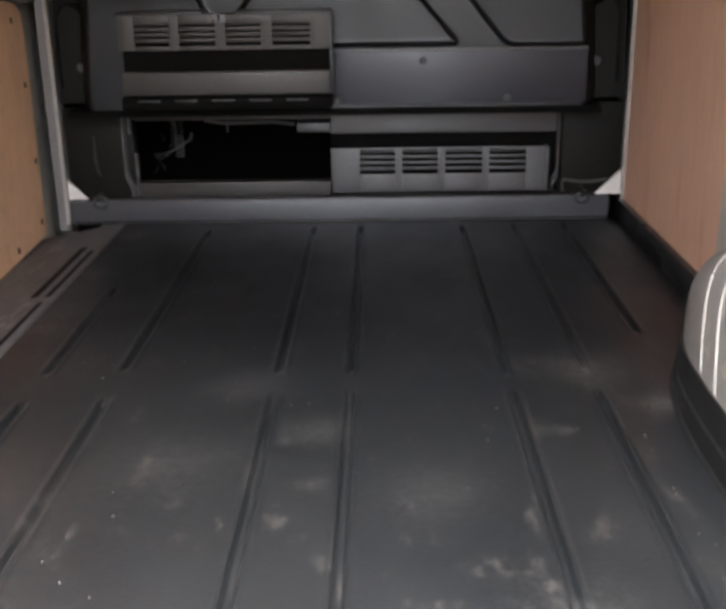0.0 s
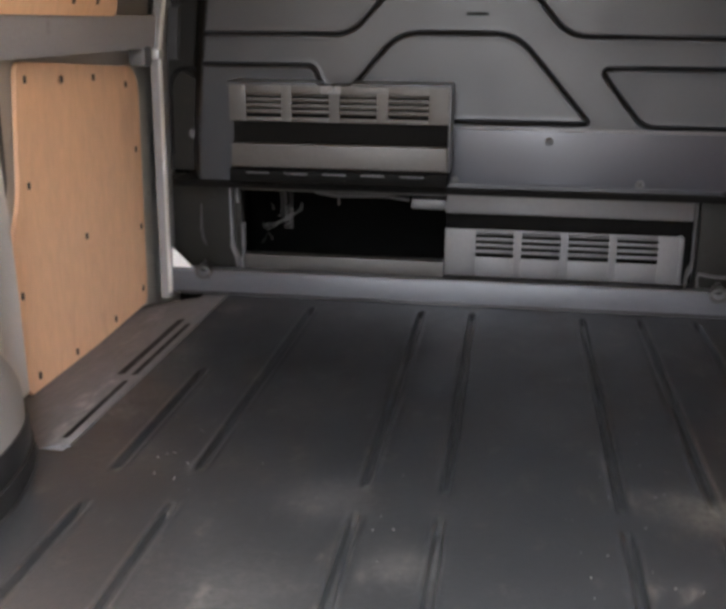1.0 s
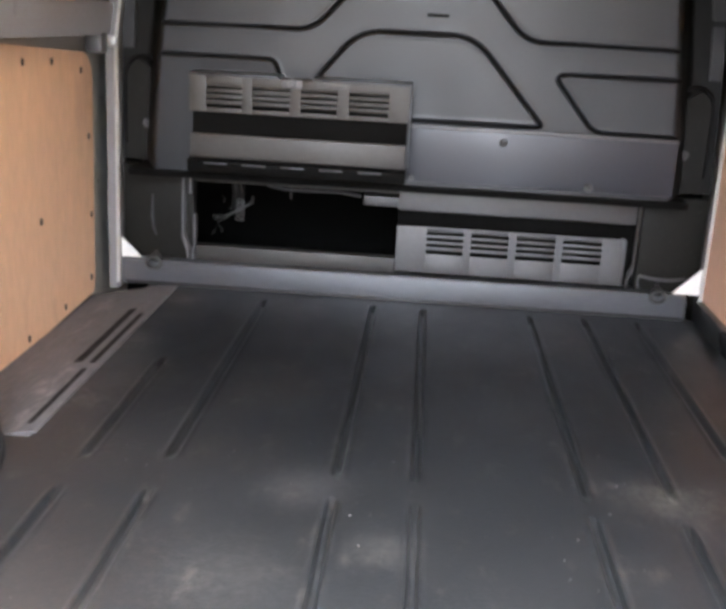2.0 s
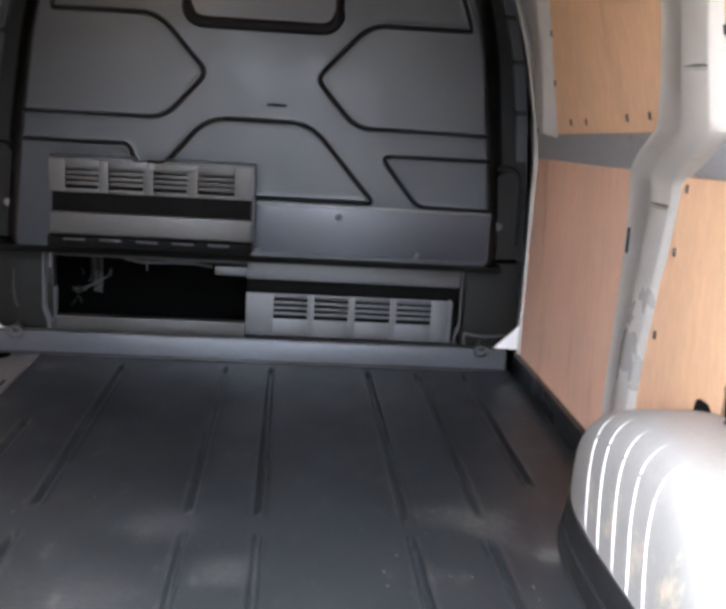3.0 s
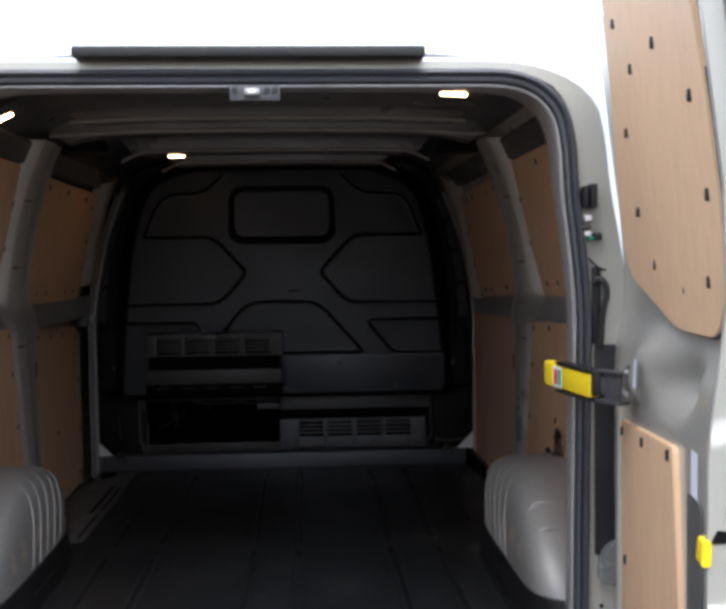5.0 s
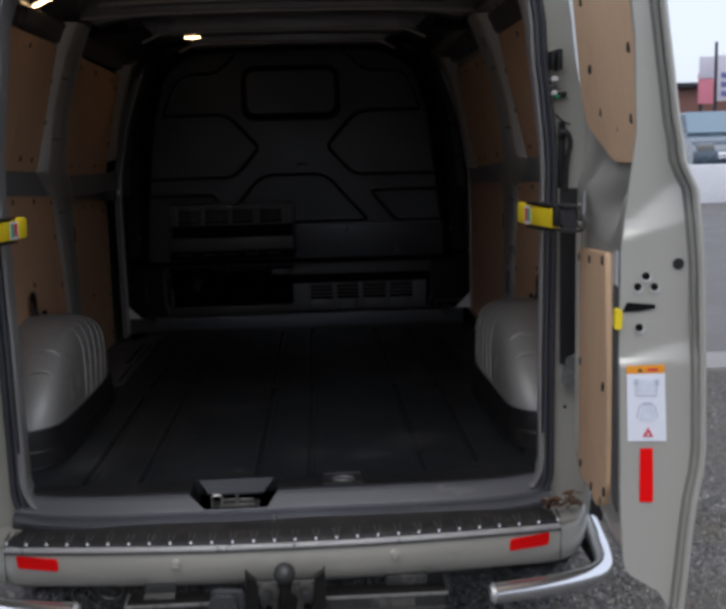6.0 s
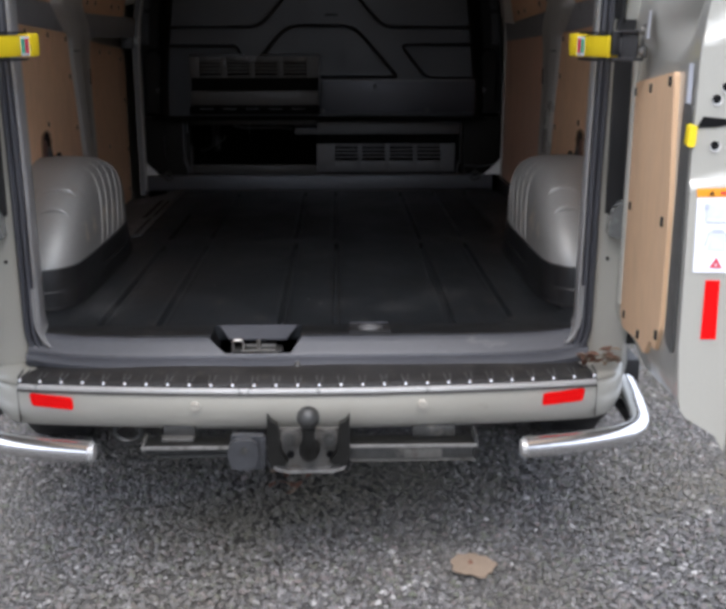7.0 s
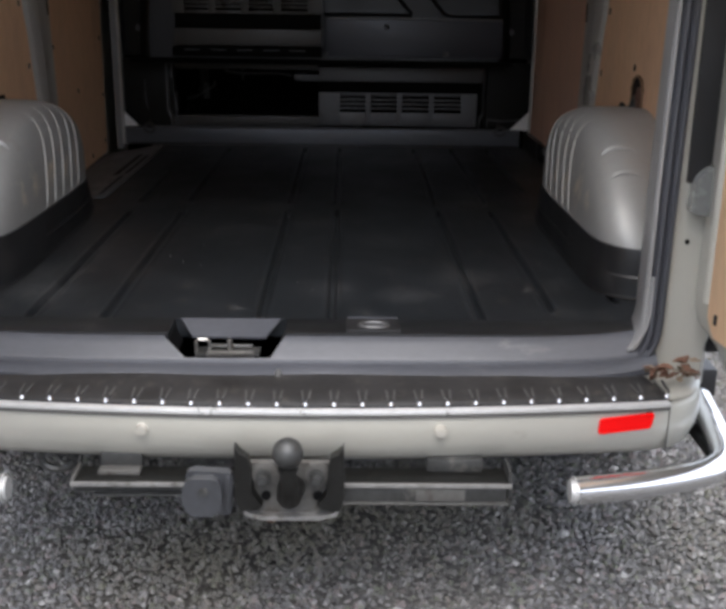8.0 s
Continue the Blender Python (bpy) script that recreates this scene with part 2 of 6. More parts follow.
def thing(name, label, category, group="", kind="", at=(0, 0, 0)):
    ob = new(name)
    ob.location = at
    ob.empty_display_size = 0.1
    return tagged(ob, label, category, group, kind)


def box(bm, x0, x1, y0, y1, z0, z1, bevel=0.003, m=None):
    made = bmesh.ops.create_cube(bm, size=1)["verts"]
    bmesh.ops.transform(bm, verts=made, matrix=Matrix.Translation(((x0 + x1) / 2, (y0 + y1) / 2, (z0 + z1) / 2)) @ Matrix.Diagonal((abs(x1 - x0), abs(y1 - y0), abs(z1 - z0), 1)))
    if bevel:
        edges = list({e for v in made for e in v.link_edges})
        made = bmesh.ops.bevel(bm, geom=edges, offset=bevel, segments=2, affect="EDGES", profile=0.6)["verts"]
    if m is not None:
        bmesh.ops.transform(bm, verts=made, matrix=m)
    return made


def boxes(*rows, bevel=0.003):
    bm = bmesh.new()
    for r in rows:
        box(bm, *r, bevel=bevel)
    return bm


def cyl(bm, centre, r, depth, axis="z", seg=20, r2=None, bevel=0.0):
    turn = {"z": Matrix.Identity(4), "x": pose(0, 0, 0, 0, 90, 0), "y": pose(0, 0, 0, 90, 0, 0)}[axis]
    made = bmesh.ops.create_cone(bm, cap_ends=True, segments=seg, radius1=r, radius2=r if r2 is None else r2, depth=depth)["verts"]
    if bevel:
        edges = [e for e in {e for v in made for e in v.link_edges} if len(e.link_faces) == 2 and e.calc_face_angle(0) > 1]
        made = list({v for v in bmesh.ops.bevel(bm, geom=edges, offset=bevel, segments=2, affect="EDGES")["verts"]} | {v for v in made if v.is_valid})
    bmesh.ops.transform(bm, verts=made, matrix=Matrix.Translation(centre) @ turn)
    return made


def round_poly(pts, r, seg=5):
    """The polygon with its corners rounded by r (one number, or one a corner)."""
    out, n = [], len(pts)
    for i in range(n):
        ri = r[i] if isinstance(r, (list, tuple)) else r
        p, a, b = Vector(pts[i]), Vector(pts[i - 1]), Vector(pts[(i + 1) % n])
        u, v = (a - p), (b - p)
        k = min(ri, u.length * 0.48, v.length * 0.48)
        if k < 1e-5:
            out.append(tuple(p))
            continue
        s, e = p + u.normalized() * k, p + v.normalized() * k
        for j in range(seg + 1):
            f = j / seg
            out.append(tuple((1 - f) ** 2 * s + 2 * f * (1 - f) * p + f * f * e))
    return out


def prism(bm, pts, lo, hi, put, bevel=0.0):
    """A plate with the outline pts, from depth lo to hi; put(a, b, d) gives the place."""
    bottom = [bm.verts.new(put(a, b, lo)) for a, b in pts]
    top = [bm.verts.new(put(a, b, hi)) for a, b in pts]
    n = len(pts)
    fs = [bm.faces.new(bottom[::-1]), bm.faces.new(top)]
    for i in range(n):
        fs.append(bm.faces.new((bottom[i], bottom[(i + 1) % n], top[(i + 1) % n], top[i])))
    if bevel:
        bmesh.ops.bevel(bm, geom=list(fs[1].edges), offset=bevel, segments=2, affect="EDGES")
    return fs


def tube(bm, path, r, seg=12, closed=False, flat=(1.0, 1.0)):
    """A round bar along the points of path; r may be a list."""
    n, rings = len(path), []
    path = [Vector(p) for p in path]
    up = Vector((0.13, 0.21, 0.97))
    for i, p in enumerate(path):
        a = path[i - 1] if (i or closed) else p
        b = path[(i + 1) % n] if (i < n - 1 or closed) else p
        d = (b - a).normalized()
        s = d.cross(up)
        if s.length < 0.2:
            s = d.cross(Vector((0.9, 0.1, 0.1)))
        s.normalize()
        t = d.cross(s)
        ri = r[i] if isinstance(r, (list, tuple)) else r
        rings.append([bm.verts.new(p + (s * math.cos(2 * math.pi * k / seg) * flat[0] + t * math.sin(2 * math.pi * k / seg) * flat[1]) * ri) for k in range(seg)])
    for i in range(n if closed else n - 1):
        a, b = rings[i], rings[(i + 1) % n]
        for k in range(seg):
            bm.faces.new((a[k], a[(k + 1) % seg], b[(k + 1) % seg], b[k]))
    if not closed:
        bm.faces.new(rings[0][::-1])
        bm.faces.new(rings[-1])
    return rings


def grid_mesh(name, rows, thick=None, smooth=True):
    """A sheet through rows of points; with thick (a vector) it gets a back and rims."""
    n, m = len(rows), len(rows[0])
    verts = [tuple(p) for r in rows for p in r]
    faces = [(i * m + j, i * m + j + 1, (i + 1) * m + j + 1, (i + 1) * m + j) for i in range(n - 1) for j in range(m - 1)]
    if thick is not None:
        k = len(verts)
        verts += [(p[0] + thick[0], p[1] + thick[1], p[2] + thick[2]) for p in verts]
        faces += [(k + d, k + c, k + b, k + a) for a, b, c, d in list(faces)]
        rim = [j for j in range(m)] + [i * m + m - 1 for i in range(1, n)] + [(n - 1) * m + j for j in range(m - 2, -1, -1)] + [i * m for i in range(n - 2, 0, -1)]
        faces += [(rim[i], rim[i - 1], rim[i - 1] + k, rim[i] + k) for i in range(len(rim))]
    return mesh_of(name, verts, faces, smooth)


def lerp(x, table):
    return float(np.interp(x, [a for a, b in table], [b for a, b in table]))


# ---- the van's plan: x to its offside, y to its front, z up from the load floor ----
GROUND = -0.54
FRONT = 2.355          # foot of the bulkhead
WALL = [(-0.30, 0.85), (0.68, 0.85), (0.80, 0.835), (1.0, 0.795), (1.15, 0.745), (1.24, 0.705), (1.29, 0.675), (1.325, 0.625), (1.345, 0.55), (1.355, 0.40), (1.36, 0.0)]


def wx(z):
    return lerp(z, WALL)


# ---- ground ----
def ground():
    m = bpy.data.materials.new("grey_gravel")
    m.use_nodes = True
    nt = m.node_tree
    p = nt.nodes["Principled BSDF"]
    tc = nt.nodes.new("ShaderNodeTexCoord")
    vo = nt.nodes.new("ShaderNodeTexVoronoi")
    vo.inputs["Scale"].default_value = 75
    nt.links.new(tc.outputs["Object"], vo.inputs["Vector"])
    big = nt.nodes.new("ShaderNodeTexNoise")
    big.inputs["Scale"].default_value, big.inputs["Detail"].default_value = 1.3, 6
    nt.links.new(tc.outputs["Object"], big.inputs["Vector"])
    cr = nt.nodes.new("ShaderNodeValToRGB")
    cr.color_ramp.elements[0].color, cr.color_ramp.elements[1].color = (0.056, 0.054, 0.052, 1), (0.128, 0.122, 0.115, 1)
    cr.color_ramp.elements[0].position, cr.color_ramp.elements[1].position = 0.25, 0.9
    sep = nt.nodes.new("ShaderNodeSeparateColor")
    nt.links.new(vo.outputs["Color"], sep.inputs[0])
    nt.links.new(sep.outputs[0], cr.inputs[0])
    mix = nt.nodes.new("ShaderNodeMixRGB")
    ramp = nt.nodes.new("ShaderNodeMapRange")
    ramp.inputs["From Min"].default_value, ramp.inputs["From Max"].default_value, ramp.inputs["To Max"].default_value = 0.45, 0.75, 0.6
    nt.links.new(big.outputs["Fac"], ramp.inputs[0])
    nt.links.new(ramp.outputs[0], mix.inputs[0])
    nt.links.new(cr.outputs[0], mix.inputs[1])
    mix.inputs[2].default_value = (0.075, 0.068, 0.056, 1)
    nt.links.new(mix.outputs[0], p.inputs["Base Color"])
    p.inputs["Roughness"].default_value = 0.62
    b = nt.nodes.new("ShaderNodeBump")
    b.inputs["Strength"].default_value, b.inputs["Distance"].default_value = 0.8, 0.004
    b.invert = True
    nt.links.new(vo.outputs["Distance"], b.inputs["Height"])
    nt.links.new(b.outputs[0], p.inputs["Normal"])
    rows = []
    near = list(np.linspace(-4, 4, 81))
    xs = [-2500, -400, -60, -15] + near + [15, 60, 400, 2500]
    ys = [-2500, -400, -60, -15] + near + [15, 60, 400, 2500]
    for y in ys:
        rows.append([(x, y, GROUND + (0.006 * noise.noise((x * 1.7, y * 1.7, 0)) if abs(x) <= 4 and abs(y) <= 4 else 0)) for x in xs])
    ob = part("ground", grid_mesh("ground", rows), m)
    tagged(ob, "grey loose gravel yard over worn tarmac", "ground", kind="structure")

    # loose chippings near the bumper
    rng = np.random.default_rng(5)
    n = 120000
    base = np.array([(1, 0, 0), (-1, 0, 0), (0, 1, 0), (0, -1, 0), (0, 0, 1), (0, 0, -1)], float)
    tri = [(0, 2, 4), (2, 1, 4), (1, 3, 4), (3, 0, 4), (2, 0, 5), (1, 2, 5), (3, 1, 5), (0, 3, 5)]
    px = np.concatenate([rng.uniform(-1.25, 2.1, n - 30000), rng.uniform(1.25, 2.9, 30000)])
    py = np.concatenate([rng.uniform(-1.0, 1.3, n - 30000), rng.uniform(1.25, 3.4, 30000)])
    size = rng.uniform(0.0030, 0.0078, n) * (1 + 0.55 * (rng.random(n) > 0.72))
    verts = np.zeros((n, 6, 3))
    for k in range(6):
        jig = rng.uniform(0.6, 1.25, (n, 1))
        q = base[k] * jig + rng.uniform(-0.25, 0.25, (n, 3))
        verts[:, k] = q * size[:, None] * np.array([1, 1, 0.7])
    a = rng.uniform(0, 6.28, n)
    c, s = np.cos(a)[:, None], np.sin(a)[:, None]
    x, y = verts[:, :, 0].copy(), verts[:, :, 1].copy()
    verts[:, :, 0], verts[:, :, 1] = x * c - y * s + px[:, None], x * s + y * c + py[:, None]
    verts[:, :, 2] += GROUND + 0.003
    me = bpy.data.meshes.new("gravel")
    me.from_pydata(verts.reshape(-1, 3).tolist(), [], [tuple(6 * i + j for j in t) for i in range(n) for t in tri])
    g = bpy.data.materials.new("chippings")
    g.use_nodes = True
    nt = g.node_tree
    geo = nt.nodes.new("ShaderNodeNewGeometry")
    cr = nt.nodes.new("ShaderNodeValToRGB")
    e = cr.color_ramp.elements
    e[0].color, e[1].color = (0.055, 0.053, 0.052, 1), (0.37, 0.36, 0.345, 1)
    for at, colour in ((0.12, (0.138, 0.132, 0.128)), (0.26, (0.078, 0.075, 0.076)), (0.38, (0.178, 0.147, 0.142)), (0.50, (0.108, 0.115, 0.085)), (0.60, (0.072, 0.070, 0.068)), (0.72, (0.215, 0.206, 0.203)), (0.82, (0.090, 0.087, 0.086)), (0.93, (0.178, 0.170, 0.165))):
        e.new(at).color = (*colour, 1)
    nt.links.new(geo.outputs["Random Per Island"], cr.inputs[0])
    tc = nt.nodes.new("ShaderNodeTexCoord")
    big = nt.nodes.new("ShaderNodeTexNoise")
    big.inputs["Scale"].default_value, big.inputs["Detail"].default_value = 2.2, 5
    nt.links.new(tc.outputs["Object"], big.inputs["Vector"])
    reach = nt.nodes.new("ShaderNodeMapRange")
    reach.inputs["From Min"].default_value, reach.inputs["From Max"].default_value, reach.inputs["To Max"].default_value = 0.42, 0.70, 0.65
    nt.links.new(big.outputs["Fac"], reach.inputs[0])
    mix = nt.nodes.new("ShaderNodeMixRGB")
    nt.links.new(reach.outputs[0], mix.inputs[0])
    nt.links.new(cr.outputs[0], mix.inputs[1])
    mix.inputs[2].default_value = (0.125, 0.112, 0.080, 1)
    nt.links.new(mix.outputs[0], nt.nodes["Principled BSDF"].inputs["Base Color"])
    nt.nodes["Principled BSDF"].inputs["Roughness"].default_value = 0.6
    tagged(part("gravel", me, g), "loose grey stone chippings scattered over the yard", "gravel", kind="stuff")


ground()


# ---- load floor with its moulded liner ----
RIBS = [(-0.66, 0.25, 0.62), (-0.525, 0.10, 1.06), (-0.525, 1.20, 1.72), (-0.378, 0.06, 1.08), (-0.378, 1.22, 2.26), (-0.075, 0.10, 1.10), (-0.075, 1.20, 2.28), (0.063, 0.10, 1.10),
        (0.063, 1.20, 2.28), (0.357, 0.07, 1.10), (0.357, 1.18, 2.28), (0.508, 0.15, 1.10), (0.508, 1.20, 2.29), (0.655, 0.22, 0.46), (0.655, 1.40, 2.29)]


def liner():
    xs = np.unique(np.round(np.concatenate([np.linspace(-0.85, 0.84, 150)] + [np.arange(x - 0.03, x + 0.0301, 0.0025) for x in sorted({r[0] for r in RIBS})]), 4))
    ys = np.linspace(0.092, FRONT, 120)
    X, Y = np.meshgrid(xs, ys)
    Z = np.zeros_like(X)
    for x, a, b in RIBS:
        across = np.clip(1 - np.abs(X - x) / 0.0085, 0, 1)
        along = np.clip((Y - a) / 0.02, 0, 1) * np.clip((b - Y) / 0.02, 0, 1)
        Z -= 0.011 * np.minimum(across * 2.2, 1) * along
        bead = np.exp(-((X - x - 0.013) / 0.0045) ** 2) + np.exp(-((X - x + 0.013) / 0.0045) ** 2)
        Z += 0.0020 * bead * along
    for i in range(X.shape[0]):
        for j in range(0, X.shape[1]):
            Z[i, j] += 0.0012 * noise.noise((X[i, j] * 3, Y[i, j] * 3, 1.0))
    # the liner ends where the nearside step tread begins
    Z[(X < -0.650) & (Y > 1.27)] -= 0.075
    rows = [[(X[i, j], Y[i, j], Z[i, j]) for j in range(X.shape[1])] for i in range(X.shape[0])]
    return grid_mesh("floor", rows, thick=(0, 0, -0.035))


floor = tagged(part("floor", liner(), FLOOR), "scuffed black moulded plastic load liner with long ribs", "floor", kind="structure")


# crumbs and chips lying on the liner
rng = np.random.default_rng(11)
verts, faces = [], []
for k in range(190):
    x, y = rng.uniform(-0.60, 0.70), rng.uniform(0.12, 2.3)
    if k % 3 == 0:
        x, y = rng.normal(0.46, 0.18), rng.normal(1.1, 0.38)
    if k % 5 == 1:
        x, y = rng.normal(-0.45, 0.12), rng.uniform(1.1, 2.2)
    if abs(x) > 0.60 and 0.2 < y < 1.35:
        x = math.copysign(0.55, x)
    r = rng.uniform(0.0004, 0.0015)
    a = rng.uniform(0, 6.28)
    n0 = len(verts)
    for j in range(5):
        rr = r * rng.uniform(0.6, 1.5)
        verts.append((x + rr * math.cos(a + j * 1.257), y + rr * 1.4 * math.sin(a + j * 1.257), 0.0035))
    verts.append((x, y, 0.0035 + r * 0.9))
    verts.append((x, y, -0.002))
    for j in range(5):
        faces += [(n0 + j, n0 + (j + 1) % 5, n0 + 5), (n0 + (j + 1) % 5, n0 + j, n0 + 6)]
tagged(part("crumbs", mesh_of("crumbs", verts, faces, False), material("pale_chips", (0.085, 0.083, 0.080), 0.8, 0, 0.5, 3, 30)), "pale chips and crumbs strewn over the black liner", "debris", kind="stuff")


# ---- wheel arches ----
ARCH_Y, ARCH_L, ARCH_H, ARCH_IN, ARCH_OUT = 0.775, 0.535, 0.34, 0.632, 0.842


def arch_point(side, u, v, grow=0.0):
    """u from -1 (rear) to 1 (front); v from 0 (at the wall) over the top to 1 (the floor inside)."""
    # plan half width at this station
    plan = max(0.0, 1 - abs(u) ** (13.0 if u < 0 else 2.7)) ** (1 / (2.2 if u < 0 else 2.0))
    high = max(0.0, 1 - abs(u) ** (2.15 if u < 0 else 2.1)) ** (1 / (2.1 if u < 0 else 1.75))
    depth = (ARCH_OUT - ARCH_IN) * (0.12 + 0.88 * plan) + grow
    h = ARCH_H * high
    a = v * math.pi / 2
    e = 0.33
    over = math.sin(a) ** e
    x = depth * over
    z = h * math.cos(a) ** e * (1 - 0.8 * max(0.0, -u) ** 2 * (1 - over) ** 3)
    return Vector((side * (ARCH_OUT - x), ARCH_Y + u * ARCH_L, z))


def ease(t):
    return t ** 2.8 / (t ** 2.8 + (1 - t) ** 2.8)


def wheel_arch(side):
    nu, nv = 160, 70
    pts = [[arch_point(side, math.sin((i / (nu - 1) * 2 - 1) * math.pi / 2), ease(j / (nv - 1))) for j in range(nv)] for i in range(nu)]
    base = thing("wheel_arch", "silver painted steel wheel arch with pressed ribs beside the liner", "wheel arch", "wheel arches")
    shell = grid_mesh("arch_shell", pts, smooth=False)
    shell.polygons.foreach_set("use_smooth", [True] * len(shell.polygons))
    part("arch_shell", shell, ARCH, base)
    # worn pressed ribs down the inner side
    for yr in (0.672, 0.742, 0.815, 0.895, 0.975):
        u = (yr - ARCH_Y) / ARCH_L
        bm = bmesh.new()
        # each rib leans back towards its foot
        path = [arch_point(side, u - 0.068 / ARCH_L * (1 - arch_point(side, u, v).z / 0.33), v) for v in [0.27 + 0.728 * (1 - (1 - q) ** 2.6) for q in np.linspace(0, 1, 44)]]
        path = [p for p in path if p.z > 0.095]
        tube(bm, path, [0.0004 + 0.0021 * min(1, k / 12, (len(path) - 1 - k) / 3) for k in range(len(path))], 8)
        part("rib", bm, RIB_AND_GLEAM, base, "worn pale rib")
    for u in (-0.72, -0.56):
        bm = bmesh.new()
        path = [arch_point(side, u + 0.012 * math.sin(k / 11 * math.pi), v) for k, v in enumerate(np.linspace(0.06, 0.44, 12))]
        tube(bm, path, [0.0008 + 0.0078 * min(1, k / 4, (11 - k) / 4) for k in range(12)], 8)
        part("ridge", bm, ARCH, base, "pressed ridge on the rounded edge")
    # black moulded skirt round the foot of the arch
    foot = []
    for i in range(60):
        u = math.sin((i / 59 * 2 - 1) * math.pi / 2)
        p = arch_point(side, u, 1.0)
        q = Vector((p.x - side * 0.006, p.y + (-0.012 if u < 0 else 0.012) * abs(u) ** 6, 0))
        top = lerp(p.y, [(0.30, 0.105), (0.55, 0.100), (0.95, 0.098), (1.3, 0.08)])
        foot.append((q, top))
    first = foot[0][0]
    foot.insert(0, (Vector((side * ARCH_OUT, first.y, 0)), 0.118))
    foot.append((Vector((side * ARCH_OUT, foot[-1][0].y, 0)), 0.08))
    levels = [(0.012, 0.0), (0.006, 0.04), (0.004, 0.42), (0.000, 0.46), (-0.002, 0.93), (-0.004, 1.0), (-0.012, 1.0)]
    centre = Vector((side * ARCH_OUT, ARCH_Y, 0))
    rows = []
    for off, f in levels:
        r = []
        for q, top in foot:
            away = (q - centre)
            away.x *= 2.2
            away = away.normalized() if away.length > 1e-6 else Vector((-side, 0, 0))
            r.append(q + away * off + Vector((0, 0, 0.002 + top * f)))
        rows.append(r)
    part("skirt", grid_mesh("skirt", rows), LINER, base, "black upturned edge of the moulded liner")
    return base


for side in (1, -1):
    wheel_arch(side)


# ---- side walls, posts and rails ----
def wall_sheet(side, y0, y1, z0, z1, inset, name, thick=0.012, nz=24):
    zs = np.linspace(z0, z1, nz)
    rows = [[(side * (wx(z) - inset), y, z) for y in np.linspace(y0, y1, 12)] for z in zs]
    return grid_mesh(name, rows, thick=(side * thick, 0, 0))


FLAT = ((-0.5, 0), (-0.5, 0.75), (-0.38, 1), (-0.12, 1.0), (0.12, 1.0), (0.38, 1), (0.5, 0.75), (0.5, 0))
RAMP = ((-0.5, 0), (-0.48, 0.75), (-0.45, 1.0), (-0.10, 1.0), (0.16, 1.0), (0.22, 0.95), (0.47, 0.10), (0.5, 0))


def band(side, path, width, depth, name, section=FLAT):
    """A pressed channel on the wall along path of (y, z), standing depth proud."""
    bm = bmesh.new()
    rings = []
    n = len(path)
    for i, (y, z) in enumerate(path):
        a, b = path[max(0, i - 1)], path[min(n - 1, i + 1)]
        d = Vector((b[0] - a[0], b[1] - a[1])).normalized()
        nx, nz_ = -d.y, d.x
        ring = []
        for k, h in section:
            yy, zz = y + nx * width * k, z + nz_ * width * k
            ring.append(bm.verts.new((side * (wx(zz) - depth * h), yy, zz)))
        rings.append(ring)
    for i in range(n - 1):
        for k in range(7):
            bm.faces.new((rings[i][k], rings[i][k + 1], rings[i + 1][k + 1], rings[i + 1][k]))
    bm.faces.new(rings[0])
    bm.faces.new(rings[-1][::-1])
    return from_bm(name, bm)


POST_Z = [0.02, 0.28, 0.50, 0.64, 0.70, 0.74, 0.80, 0.86, 1.00, 1.20, 1.27]
POST_REAR = [1.32, 1.291, 1.234, 1.188, 1.172, 1.075, 0.955, 0.948, 0.925, 0.890, 0.880]
POST_FRONT = [1.49, 1.478, 1.456, 1.454, 1.450, 1.375, 1.235, 1.205, 1.165, 1.115, 1.095]
POST_DEEP = [0.030, 0.030, 0.030, 0.032, 0.038, 0.050, 0.060, 0.060, 0.060, 0.060, 0.060]


def side_post(side):
    """The pressed post between the boards, with a knee at the rail."""
    rows = []
    for z in np.linspace(0.02, 1.27, 70):
        rear, front, deep = (float(np.interp(z, POST_Z, t)) for t in (POST_REAR, POST_FRONT, POST_DEEP))
        # a steep rear flank, a bright crown and a lower shelf in front of it
        crown = rear + 0.42 * (front - rear)
        prof = [(rear, 0.0), (rear + 0.003, 0.12), (rear + 0.017, 0.76), (rear + 0.024, 0.84), (crown - 0.006, 1.0), (crown + 0.003, 1.0), (crown + 0.012, 0.86), (front - 0.024, 0.72), (front - 0.012, 0.80), (front - 0.004, 0.6), (front, 0.0)]
        rows.append([(side * (wx(z) - deep * h), y, z) for y, h in prof])
    return grid_mesh("post", rows)


